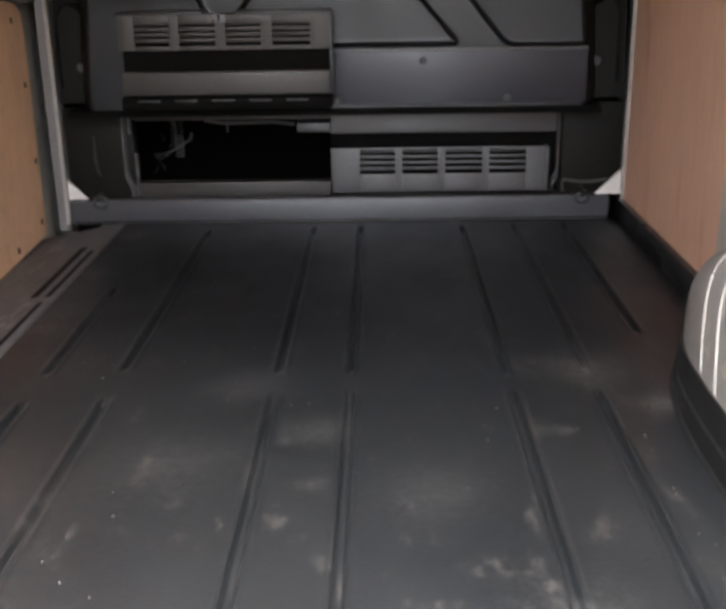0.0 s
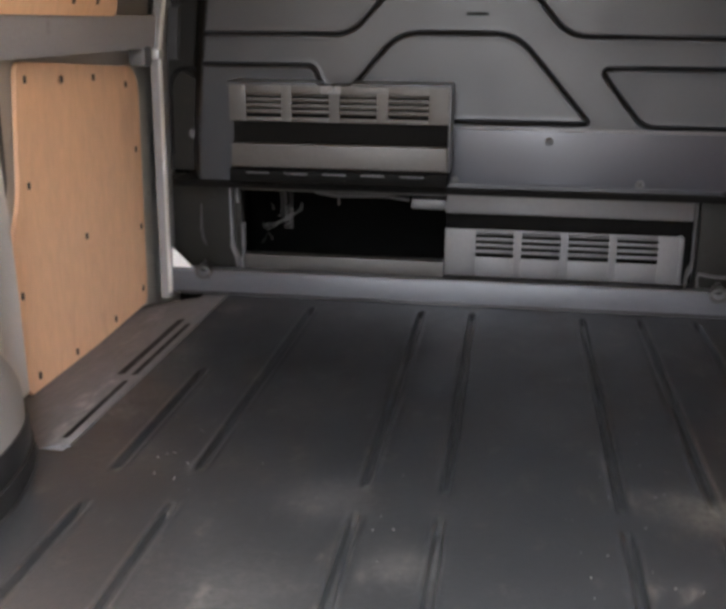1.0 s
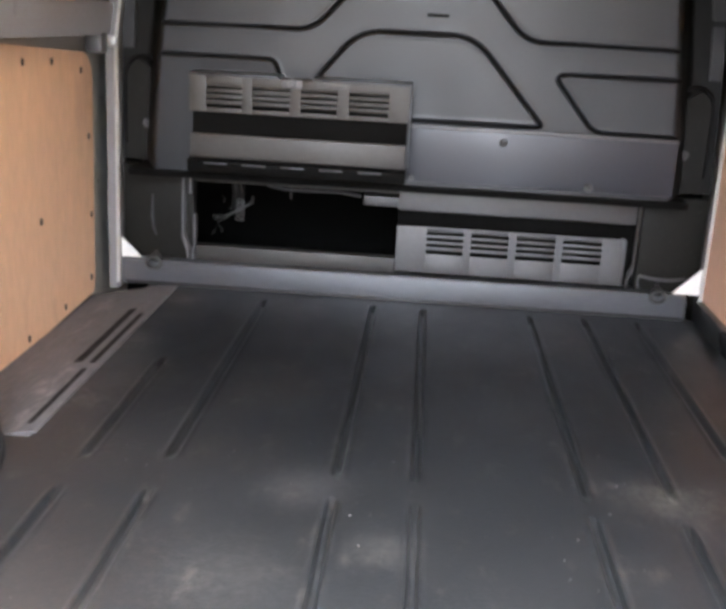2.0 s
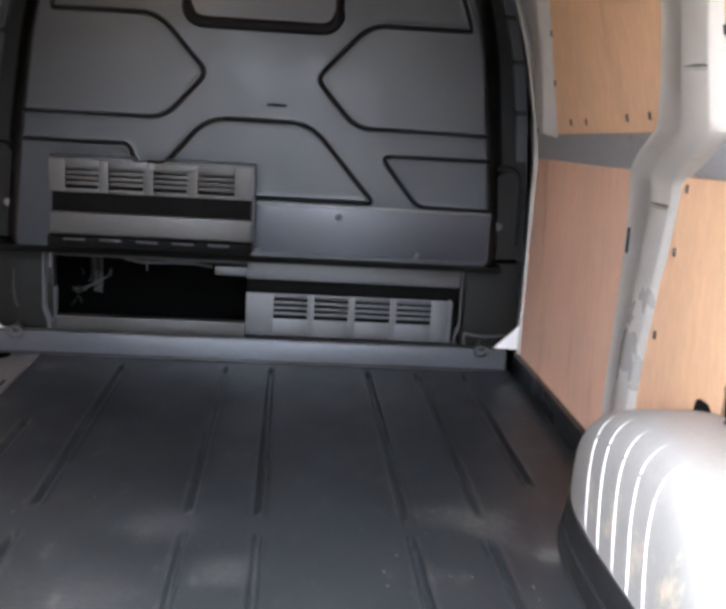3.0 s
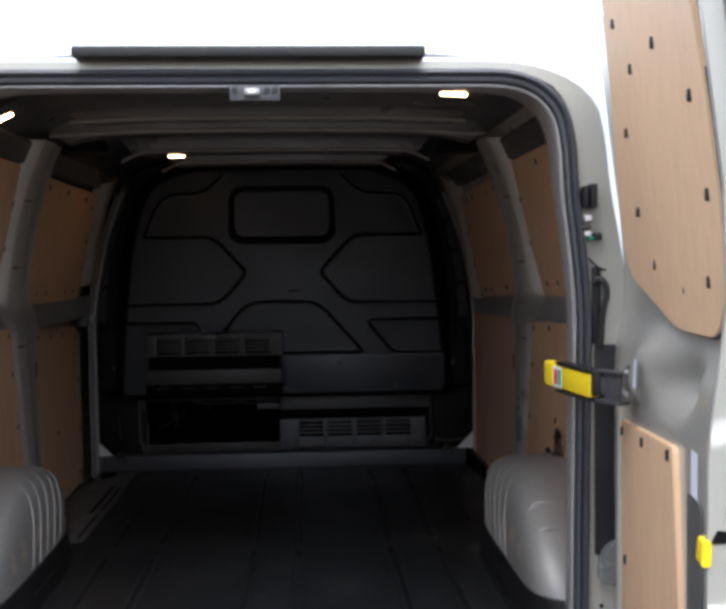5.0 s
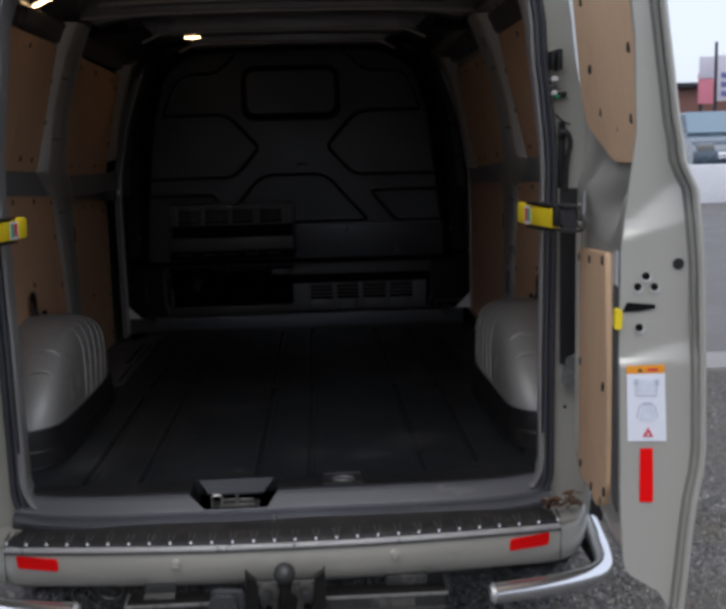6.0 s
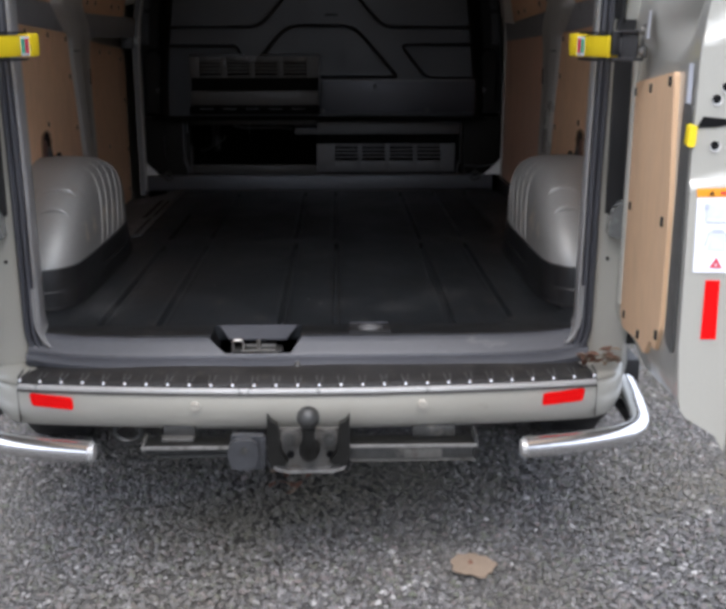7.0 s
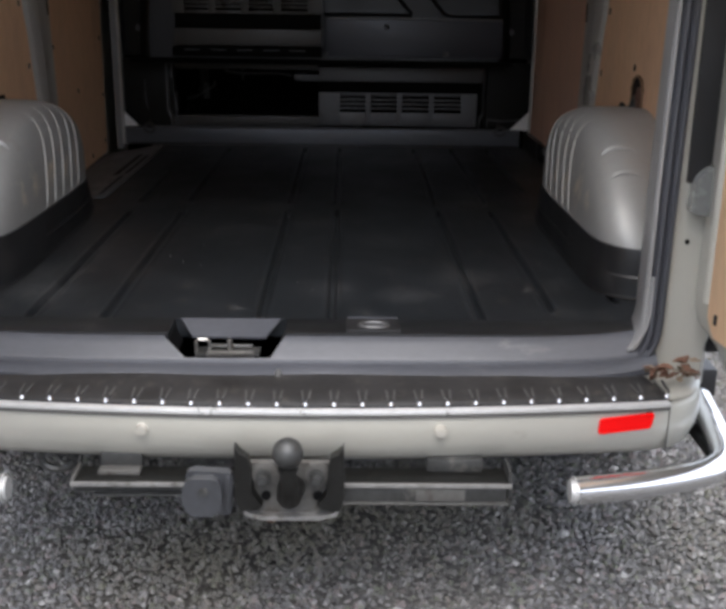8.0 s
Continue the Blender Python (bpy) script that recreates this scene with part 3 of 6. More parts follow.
def side_wall(side):
    word = "right" if side > 0 else "left"
    w = tagged(part("wall_" + word, wall_sheet(side, 0.25, 2.46, -0.10, 1.30, -0.004 if side > 0 else -0.055, "wall_" + word, 0.02, 34), INNER),
               "silver painted steel van side with pressed posts and rails", "wall", kind="structure")
    part("post", side_post(side), INNER, w)
    part("post", band(side, [(2.145 - 0.36 * (a - 0.775), a) for a in np.linspace(0.765 if side > 0 else 0.84, 1.24, 12)], 0.12, 0.050, "post", RAMP), INNER, w)
    run = [(0.06, 0.788), (1.2, 0.757), (1.45, 0.748), (2.36, 0.712)] if side > 0 else [(0.06, 0.788), (1.2, 0.755), (1.45, 0.735), (2.36, 0.735)]
    part("rail", band(side, [(float(a), lerp(a, run)) for a in np.linspace(0.06, 2.36, 24)], 0.085, 0.012, "rail"), RAIL, w)
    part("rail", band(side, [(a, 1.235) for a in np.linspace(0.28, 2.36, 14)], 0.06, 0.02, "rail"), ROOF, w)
    # notches across the post's rear flank: dark and pale tubes for shade and lip
    for zc in (0.905, 0.650, 1.10):
        rear, front, deep = (float(np.interp(zc, POST_Z, t)) for t in (POST_REAR, POST_FRONT, POST_DEEP))
        crown = rear + 0.42 * (front - rear)
        across = [(rear + 0.020, 0.80), (rear + 0.030, 0.86), (rear + 0.5 * (crown - rear), 0.93), (crown - 0.010, 0.99)]
        for dz, r, mt in ((0.0, 0.0030, EDGE), (-0.007, 0.0028, INNER)):
            bm = bmesh.new()
            tube(bm, [(side * (wx(zc + dz) - deep * h - 0.0005), y, zc + dz) for y, h in across], [0.001, r, r, 0.001], 8)
            part("notch", bm, mt, w, "tube carrying a notch's shade and lit lip in its colour")
    bm = bmesh.new()
    prism(bm, round_poly([(1.400, 0.53), (1.412, 0.53), (1.412, 0.585), (1.400, 0.585)], 0.005, 4), 0.0, 0.002, lambda a, b, d: Vector((side * (wx(b) - 0.030 - d), a, b)))
    part("slot", bm, GROOVE, w, "narrow dark slot")
    part("front_post", band(side, [(2.395, a) for a in np.linspace(-0.02, 1.25, 24)], 0.075, 0.012 if side > 0 else 0.03, "front_post"), POST, w)
    # thin pale tube stands in for the gleam along the door seal
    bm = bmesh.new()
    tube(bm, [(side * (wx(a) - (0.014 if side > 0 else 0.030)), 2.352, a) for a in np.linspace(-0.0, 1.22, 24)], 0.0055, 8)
    part("edge_gleam", bm, RIB_AND_GLEAM, w, "pale strip standing in for the gleam on the seal edge")
    return w


walls = {s: side_wall(s) for s in (1, -1)}

RIVET = boxes((-0.004, 0.004, -0.005, 0.005, -0.0085, 0.0085), bevel=0.003)
RIVET = from_bm("fixing", RIVET)
RIVET.materials.append(BLACK)


def ply_panel(side, outline, inset, holes, label, mat=PLY):
    """A plywood lining board on the wall, outline in (y, z), with its dark fixings."""
    bm = bmesh.new()
    pts = []
    n = len(outline)
    for i in range(n):
        a, b = outline[i], outline[(i + 1) % n]
        k = max(1, int(max(abs(a[0] - b[0]), abs(a[1] - b[1])) / 0.05))
        pts += [(a[0] + (b[0] - a[0]) * j / k, a[1] + (b[1] - a[1]) * j / k) for j in range(k)]
    zs = [p[1] for p in outline]
    # planar board that follows the wall's lean
    z0, z1 = min(zs), max(zs)
    x0, x1 = wx(z0) - inset, wx(z1) - inset

    def put(a, b, d):
        return Vector((side * (x0 + (x1 - x0) * (b - z0) / (z1 - z0) - d), a, b))

    prism(bm, pts, -0.006, 0.004, put)
    board = part("plywood_panel", bm, mat)
    tagged(board, label, "plywood panel", "plywood lining boards")
    for y, z in holes:
        f = part("fixing", RIVET, BLACK, board)
        f.location = put(y, z, 0.0035)
        f.rotation_euler = (0, -side * math.atan2(x0 - x1, z1 - z0), 0)
    return board, put


for side in (1, -1):
    far = 0.004 if side > 0 else -0.042
    if side > 0:
        front = [(1.48, -0.0), (2.37, 0.02), (2.37, 0.684), (1.453, 0.706)]
        fh = []
    else:
        front = round_poly([(1.62, -0.055), (2.345, -0.03), (2.355, 0.60), (2.31, 0.645), (1.655, 0.685), (1.625, 0.40), (1.55, 0.25), (1.56, 0.02)], 0.03, 3)
        fh = [(1.69, 0.645), (1.87, 0.635), (2.05, 0.63), (2.26, 0.60), (2.31, 0.42), (2.32, 0.20), (2.31, 0.02), (2.10, -0.01), (1.85, -0.02), (1.65, -0.01), (1.67, 0.42), (1.60, 0.19), (1.95, 0.25)]
    ply_panel(side, front, far, fh, "rosy plywood board lining the van side by the bulkhead" if side > 0 else "tan plywood board with dark fixings on the sliding door", PLY_ROSE if side > 0 else PLY)
    lower = [(0.20, 0.10), (1.315, 0.06), (1.291, 0.28), (1.265, 0.386), (1.234, 0.50), (1.209, 0.557), (1.188, 0.64), (1.172, 0.71), (0.55, 0.737), (0.20, 0.745)]
    lh = [(1.149, 0.690), (0.937, 0.703), (0.701, 0.712), (0.45, 0.718), (1.176, 0.567), (1.232, 0.391), (0.883, 0.432)]
    ply_panel(side, lower, 0.006, lh, "tan plywood board with cut slot above the wheel arch")
    if side > 0:
        ahead, ah = [(1.24, 0.792), (2.085, 0.757), (1.935, 1.165), (1.122, 1.185)], [(1.82, 1.143), (1.674, 1.146), (1.391, 1.146), (1.25, 1.148), (1.986, 1.017), (2.025, 0.892), (1.923, 0.793), (1.783, 0.797), (1.467, 0.813), (1.324, 0.820)]
    else:
        ahead, ah = [(1.24, 0.780), (2.06, 0.775), (1.955, 1.185), (1.122, 1.19)], [(1.40, 0.815), (1.52, 0.815), (1.80, 0.81), (1.93, 0.81), (1.95, 1.0), (1.98, 0.9), (1.25, 1.16), (1.5, 1.16), (1.78, 1.155), (1.9, 1.13)]
    ply_panel(side, round_poly(ahead, 0.02, 3), 0.012, ah, "tan plywood board lining the upper side by the bulkhead")
    ply_panel(side, round_poly([(0.22, 0.82), (0.955, 0.80), (0.89, 1.20), (0.22, 1.20)], 0.02, 3), 0.012, [(0.901, 1.088), (0.929, 0.960), (0.862, 0.839), (0.731, 0.845), (0.45, 0.852), (0.6, 1.17), (0.3, 1.0)], "tan plywood board lining the upper side by the doors")
    # worn slot and hole above the arch, black plates for their shaded insides
    w = walls[side]
    bm = bmesh.new()
    X = side * (wx(0.36) - 0.0155)
    prism(bm, round_poly([(0.788, 0.27), (0.878, 0.27), (0.878, 0.412), (0.788, 0.412)], 0.044, 6), 0, 0.002, lambda a, b, d: Vector((X - side * d, a, b)))
    slot = part("slot", bm, GROOVE, w, "dark slot cut through the plywood")
    bm = bmesh.new()
    tube(bm, [(X - side * 0.003, 0.822, 0.30), (X - side * 0.006, 0.826, 0.335), (X - side * 0.003, 0.822, 0.365)], [0.012, 0.020, 0.012], 12)
    part("clip", bm, STEEL, slot, "dark metal clip")
    bm = bmesh.new()
    tube(bm, [(X - side * 0.003, a, b) for a, b in round_poly([(0.786, 0.27), (0.880, 0.27), (0.880, 0.414), (0.786, 0.414)], 0.046, 6)], [0.0035 + 0.0015 * math.sin(3 * k) for k in range(28)], 6, closed=True)
    part("torn_edge", bm, PLY_EDGE, slot, "rough brown cut edge")
    bm = bmesh.new()
    prism(bm, round_poly([(0.792, 0.29), (0.812, 0.285), (0.818, 0.36), (0.800, 0.395)], 0.008, 3), 0.0, 0.010, lambda a, b, d: Vector((X - side * (0.002 + d), a, b)), 0.002)
    part("flap", bm, RUST, slot, "bent rusty metal flap")
    bm = bmesh.new()
    prism(bm, round_poly([(0.93, 0.28), (1.00, 0.28), (1.00, 0.335), (0.93, 0.335)], 0.026, 6), 0, 0.002, lambda a, b, d: Vector((X - side * d, a, b)))
    part("hole", bm, GROOVE, w, "dark round hole through the plywood")

# moulded lip of the liner along the offside wall
bm = boxes((0.822, 0.842, 1.27, FRONT, -0.002, 0.062), bevel=0.006)
tagged(part("liner_lip", bm, LINER), "black upturned liner edge against the plywood", "liner edge", kind="structure")


# ---- roof lining and bows ----
def ceiling():
    half = [(x, z) for z, x in WALL if z >= 1.23]
    line = [(-x, z) for x, z in half] + [(x, z) for x, z in half[::-1][1:]]
    rows = [[(x, y, z + 0.012) for x, z in line] for y in np.linspace(0.275, 2.46, 24)]
    return grid_mesh("ceiling", rows, thick=(0, 0, 0.02))


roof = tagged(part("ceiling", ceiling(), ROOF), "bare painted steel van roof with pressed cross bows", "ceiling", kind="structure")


def bow(y, width, drop, reach=0.62):
    line = [(x, lerp(x, [(0, 1.36), (0.40, 1.355), (0.55, 1.345), (0.625, 1.325), (0.675, 1.29), (0.705, 1.24)])) for x in np.linspace(0, reach, 16)]
    line = [(-x, z) for x, z in line[::-1]] + line[1:]
    rows = []
    for dy, dz in ((-0.5, 0.01), (-0.5, -0.85), (-0.44, -1), (0.40, -1), (0.5, -0.8), (0.5, 0.01)):
        rows.append([(x, y + dy * width, z + 0.014 + dz * drop * min(1.0, (reach - abs(x)) / 0.05 + 0.15)) for x, z in line])
    return grid_mesh("roof_bow", rows)


for y, w_, d_, r_ in ((0.97, 0.06, 0.040, 0.58), (1.08, 0.10, 0.064, 0.66), (1.64, 0.12, 0.064, 0.55), (2.02, 0.13, 0.070, 0.46)):
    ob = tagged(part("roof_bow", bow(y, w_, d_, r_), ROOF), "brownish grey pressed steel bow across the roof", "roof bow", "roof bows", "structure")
    # lighter strip paints the skylight caught by the bow's rear edge
    bm = bmesh.new()
    zb = 1.374 - d_
    tube(bm, [(x, y - 0.5 * w_ - 0.002, zb + 0.004 - (0.03 * max(0, abs(x) / r_ - 0.86) / 0.14 if y > 1.2 else 0) - 0.012 * (x / 0.6) ** 4) for x in np.linspace(-r_, r_, 41)], 0.006, 8, flat=(0.6, 1.0))
    part("bow_lit_edge", bm, INNER, ob, "thin strip in lighter paint for the bow's sky-lit edge")
# solid black cones give the roof corner pockets their shade
for sx in (-0.62, 0.62):
    bm = bmesh.new()
    cyl(bm, (sx, 1.32, 1.300), 0.085, 0.05, "z", 24, 0.06, 0.006)
    tagged(part("roof_socket", bm, BLACK), "solid black cone drawn for the shaded pocket in the roof corner", "roof socket", "roof sockets", "structure")


def ceiling_lamp(x, y, z, lean):
    base = thing("ceiling_lamp", "small oval lamp glowing warm white under the roof", "ceiling lamp", "ceiling lamps", at=(x, y, z))
    base.rotation_euler = (0, radians(lean), 0)
    bm = bmesh.new()
    prism(bm, round_poly([(-0.062, -0.026), (0.062, -0.026), (0.062, 0.026), (-0.062, 0.026)], 0.025, 6), 0.02, 0.0, lambda a, b, d: Vector((a, b, d)))
    part("housing", bm, ROOF, base)
    bm = bmesh.new()
    prism(bm, round_poly([(-0.029, -0.012), (0.029, -0.012), (0.029, 0.012), (-0.029, 0.012)], 0.0115, 6), -0.001, -0.0025, lambda a, b, d: Vector((a, b, d)))
    part("lens", bm, LAMP, base, "glowing lens")
    return base


ceiling_lamp(-0.366, 1.665, 1.303, 0)
ceiling_lamp(0.43, 0.15, 1.275, 4)
ceiling_lamp(-0.662, 0.56, 1.284, -25)


# ---- bulkhead ----
FLANGE = material("flange_paint", (0.026, 0.027, 0.029), 0.42, 0.2, 0.2, 10, 100)
PLATEAU = round_poly([(-0.685, 0.30), (0.685, 0.30), (0.665, 0.62), (0.625, 0.98), (0.56, 1.22), (0.40, 1.30), (-0.40, 1.30), (-0.56, 1.22), (-0.625, 0.98), (-0.665, 0.62)], 0.10, 5)
BEADS = [
    round_poly([(-0.66, 0.735), (-0.27, 0.736), (-0.152, 0.868), (-0.292, 1.022), (-0.585, 1.020), (-0.535, 1.150), (-0.48, 1.204), (-0.33, 1.206), (-0.245, 1.29)], [0, 0.05, 0.03, 0.05, 0.015, 0.1, 0.04, 0.05, 0], 6),
    round_poly([(0.66, 0.735), (0.275, 0.736), (0.157, 0.869), (0.300, 1.026), (0.595, 1.026), (0.545, 1.160), (0.50, 1.204), (0.34, 1.206), (0.25, 1.29)], [0, 0.05, 0.03, 0.05, 0.015, 0.1, 0.04, 0.05, 0], 6),
    round_poly([(-0.66, 0.657), (-0.368, 0.657), (-0.353, 0.612), (-0.325, 0.588), (-0.280, 0.588), (-0.150, 0.742), (0.146, 0.742), (0.340, 0.522), (-0.009, 0.522)], [0, 0.025, 0.01, 0.01, 0.01, 0.06, 0.06, 0.02, 0], 6),
    round_poly([(0.68, 0.662), (0.352, 0.660), (0.470, 0.517), (0.68, 0.516)], [0, 0.035, 0.03, 0], 6),
]
FRAME = [(0.30, 0.838), (0.60, 0.828), (0.80, 0.815), (1.0, 0.785), (1.15, 0.738), (1.24, 0.70), (1.30, 0.65), (1.335, 0.58), (1.355, 0.46), (1.37, 0.36)]


def outside(X, Z, poly):
    """How far each point lies from the polygon's outline, and whether it is within."""
    best = np.full(X.shape, 1e9)
    within = np.zeros(X.shape, bool)
    n = len(poly)
    for i in range(n):
        best = np.minimum(best, segment(X, Z, poly[i], poly[(i + 1) % n]))
        (x0, z0), (x1, z1) = poly[i], poly[(i + 1) % n]
        cross = (z0 > Z) != (z1 > Z)
        within ^= cross & (X < (x1 - x0) * (Z - z0) / ((z1 - z0) or 1e-9) + x0)
    return best, within


def segment(X, Z, a, b):
    dx, dz = b[0] - a[0], b[1] - a[1]
    t = np.clip(((X - a[0]) * dx + (Z - a[1]) * dz) / max(dx * dx + dz * dz, 1e-12), 0, 1)
    return np.hypot(X - a[0] - t * dx, Z - a[1] - t * dz)


SLOPE_SHADE = material("slope_shade", (0.0055, 0.0056, 0.0052), 0.55, 0, 0.2, 6, 100, 0.1, 150, spec=0.2)


def bulkhead_sheet():
    zs, ss = np.linspace(0.352, 1.368, 380), np.linspace(-1, 1, 620)
    half = np.array([lerp(z, FRAME) for z in zs])
    X = half[:, None] * ss[None, :]
    Z = np.repeat(zs[:, None], len(ss), 1)
    dist, within = outside(X, Z, PLATEAU)
    out = np.where(within, 0, dist)
    t = np.clip(out / 0.085, 0, 1)
    Y = 2.24 + 0.17 * (t * t * (3 - 2 * t))
    groove = np.full(X.shape, 1e9)
    for line in BEADS:
        for a, b in zip(line[:-1], line[1:]):
            groove = np.minimum(groove, segment(X, Z, a, b))
    Y += 0.006 * np.clip(1.5 - groove / 0.0036, 0, 1)
    Y -= 0.0010 * np.exp(-((groove - 0.010) / 0.004) ** 2)
    n, m = X.shape
    for i in range(n):
        for j in range(m):
            Y[i, j] += 0.0015 * noise.noise((X[i, j] * 4, 0.0, Z[i, j] * 4))
    rows = [[(X[i, j], Y[i, j], Z[i, j]) for j in range(m)] for i in range(n)]
    me = grid_mesh("bulkhead", rows)
    me.materials.append(BULK)
    me.materials.append(GROOVE)
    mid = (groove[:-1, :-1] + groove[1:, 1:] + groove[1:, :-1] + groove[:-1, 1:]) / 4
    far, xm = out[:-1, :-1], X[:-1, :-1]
    me.materials.append(SLOPE_SHADE)
    # bead grooves are coloured black; outer slopes get their shade as a darker colour
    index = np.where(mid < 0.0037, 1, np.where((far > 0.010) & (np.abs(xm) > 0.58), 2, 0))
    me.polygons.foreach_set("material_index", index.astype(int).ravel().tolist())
    return me


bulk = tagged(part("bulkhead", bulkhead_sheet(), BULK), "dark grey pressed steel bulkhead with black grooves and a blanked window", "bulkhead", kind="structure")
rim = round_poly([(-0.212, 1.006), (0.212, 1.006), (0.212, 1.221), (-0.212, 1.221)], 0.055, 7)
bm = bmesh.new()
tube(bm, [(x, 2.236, z) for x, z in rim], [0.013 + 0.005 * (z < 1.06) for x, z in rim], 8, closed=True)
part("window_rubber", bm, GROOVE, bulk, "thick black rubber surround")
bm = bmesh.new()
prism(bm, round_poly([(-0.2, 1.018), (0.2, 1.018), (0.2, 1.21), (-0.2, 1.21)], 0.045, 7), 2.239, 2.230, lambda a, b, d: Vector((a, d, b)))
part("window_blank", bm, material("window_blank", (0.036, 0.038, 0.043), 0.4, 0, 0.06, 4, 80, 0.05, 60), bulk, "grey blanking sheet")
# proud plate on the offside, with its clips; reflected sheen lightens its colour
bm = boxes((-0.009, 0.688, 2.226, 2.25, 0.366, 0.512), bevel=0.004)
plate = part("cover_plate", bm, material("cover_plate_sheen", (0.030, 0.033, 0.041), 0.38, 0.2, 0.08, 3, 120, 0.1, 200), bulk, "flat grey cover plate with its top edge highlight drawn as a strip")
# paler metal strip painted as the highlight along the top
part("plate_highlight", boxes((-0.009, 0.688, 2.2215, 2.2255, 0.5055, 0.5140), bevel=0.0015), GALV, plate)
for x, z, r in ((0.24, 0.481, 0.011), (0.47, 0.378, 0.012), (0.005, 0.376, 0.010)):
    bm = bmesh.new()
    cyl(bm, (x, 2.221, z), r, 0.010, "y", 14, r * 0.7, 0.002)
    part("clip", bm, BLACK if z > 0.4 else STEEL, plate)
bm = bmesh.new()
cyl(bm, (0.05, 2.2375, 0.79), 0.004, 0.004, "y", 8)
box(bm, 0.02, 0.075, 2.2365, 2.2385, 0.785, 0.793, 0.001)
part("badge_mark", bm, GROOVE, bulk)
# black bar painted in for the shadow line below the plate
part("shadow_rail", boxes((-0.755, 0.735, 2.232, 2.42, 0.334, 0.3535), bevel=0.005), DEEP, bulk, "black bar drawn as the shadow gap under the plate")

# ribbed flange plates down both edges
for s in (1, -1):
    for z0, z1 in ((0.66, 0.80), (0.815, 0.95), (0.965, 1.08), (1.095, 1.19)):
        bm = bmesh.new()
        prism(bm, round_poly([(lerp(z0, FRAME) - 0.040, z0), (lerp(z0, FRAME) - 0.006, z0), (lerp(z1, FRAME) - 0.006, z1), (lerp(z1, FRAME) - 0.040, z1)], 0.006, 3), 2.408, 2.396, lambda a, b, d: Vector((s * a, d, b)), 0.003)
        part("flange_plate", bm, FLANGE, bulk, "dull grey flange plate")
# side brackets with bolts
for s in (1, -1):
    bm = bmesh.new()
    prism(bm, round_poly([(0.712, 0.345), (0.80, 0.36), (0.805, 0.60), (0.775, 0.635), (0.72, 0.60)], 0.02, 4), 2.418, 2.392, lambda a, b, d: Vector((s * a, d, b)), 0.004)
    br = part("side_bracket", bm, BASE, bulk)
    bm = bmesh.new()
    cyl(bm, (s * 0.743, 2.386, 0.458), 0.0155, 0.016, "y", 12, 0.011, 0.003)
    part("bolt", bm, GALV, br, "zinc bolt head")
    bm = bmesh.new()
    tube(bm, [(s * x, 2.3935, z) for x, z in round_poly([(0.708, 0.40), (0.708, 0.605), (0.735, 0.640), (0.778, 0.640), (0.806, 0.605), (0.808, 0.40)], [0, 0.02, 0.02, 0.02, 0.02, 0], 4)], 0.0055, 8)
    part("bracket_groove", bm, GROOVE, br, "black groove round the bracket")

# lower half of the bulkhead
HATCH = material("hatch_metal", (0.044, 0.043, 0.040), 0.48, 0.3, 0.18, 8, 120, 0.05, 80, stain=(0.045, 0.045, 0.043), stain_at=0.58)
low = tagged(part("bulkhead_base", boxes((-0.84, -0.615, 2.405, 2.45, 0.068, 0.338), (0.66, 0.84, 2.405, 2.45, 0.068, 0.338), bevel=0.005), BASE), "dark steel lower bulkhead with a load-through opening", "bulkhead", kind="structure")
part("opening_sill", boxes((-0.614, -0.028, 2.398, 2.44, 0.069, 0.114), bevel=0.004), HATCH, low)
part("opening_head", boxes((-0.614, -0.028, 2.400, 2.44, 0.300, 0.324), bevel=0.004), HATCH, low)
part("cross_bar", boxes((-0.026, 0.640, 2.390, 2.43, 0.257, 0.316), bevel=0.004), GALV, low, "dull silver cross bar")
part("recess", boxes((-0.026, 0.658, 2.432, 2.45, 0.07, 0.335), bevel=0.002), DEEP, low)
for x, top, bend in ((-0.640, 0.333, 0.014), (-0.606, 0.205, -0.004), (0.648, 0.333, -0.014), (-0.620, 0.333, 0.0)):
    bm = bmesh.new()
    low_z = 0.072 if bend else 0.265
    tube(bm, [(x + bend * max(0.0, min(1.0, (0.135 - z) / 0.03)), 2.394, z) for z in np.linspace(low_z, top, 20)], 0.0052, 8, flat=(0.75, 1.6))
    part("edge_flange", bm, GALV, low, "vertical steel flange")
bm = bmesh.new()
tube(bm, [(0.668 + 0.13 * k, 2.396, 0.112 - 0.008 * math.sin(k * 3.0)) for k in np.linspace(0, 1, 9)], 0.0045, 8)
tube(bm, [(0.668, 2.396, 0.074), (0.664, 2.396, 0.095), (0.668, 2.396, 0.112)], 0.0040, 8)
part("corner_strip", bm, GALV, low)
# short paler tube paints a highlight on the dark base
bm = bmesh.new()
tube(bm, [(-0.733, 2.401, 0.255), (-0.733, 2.399, 0.19), (-0.730, 2.399, 0.155), (-0.722, 2.401, 0.135)], [0.002, 0.004, 0.0045, 0.002], 8)
part("crease", bm, FLANGE, low, "paler tube drawn for the highlight down a pressed fold")




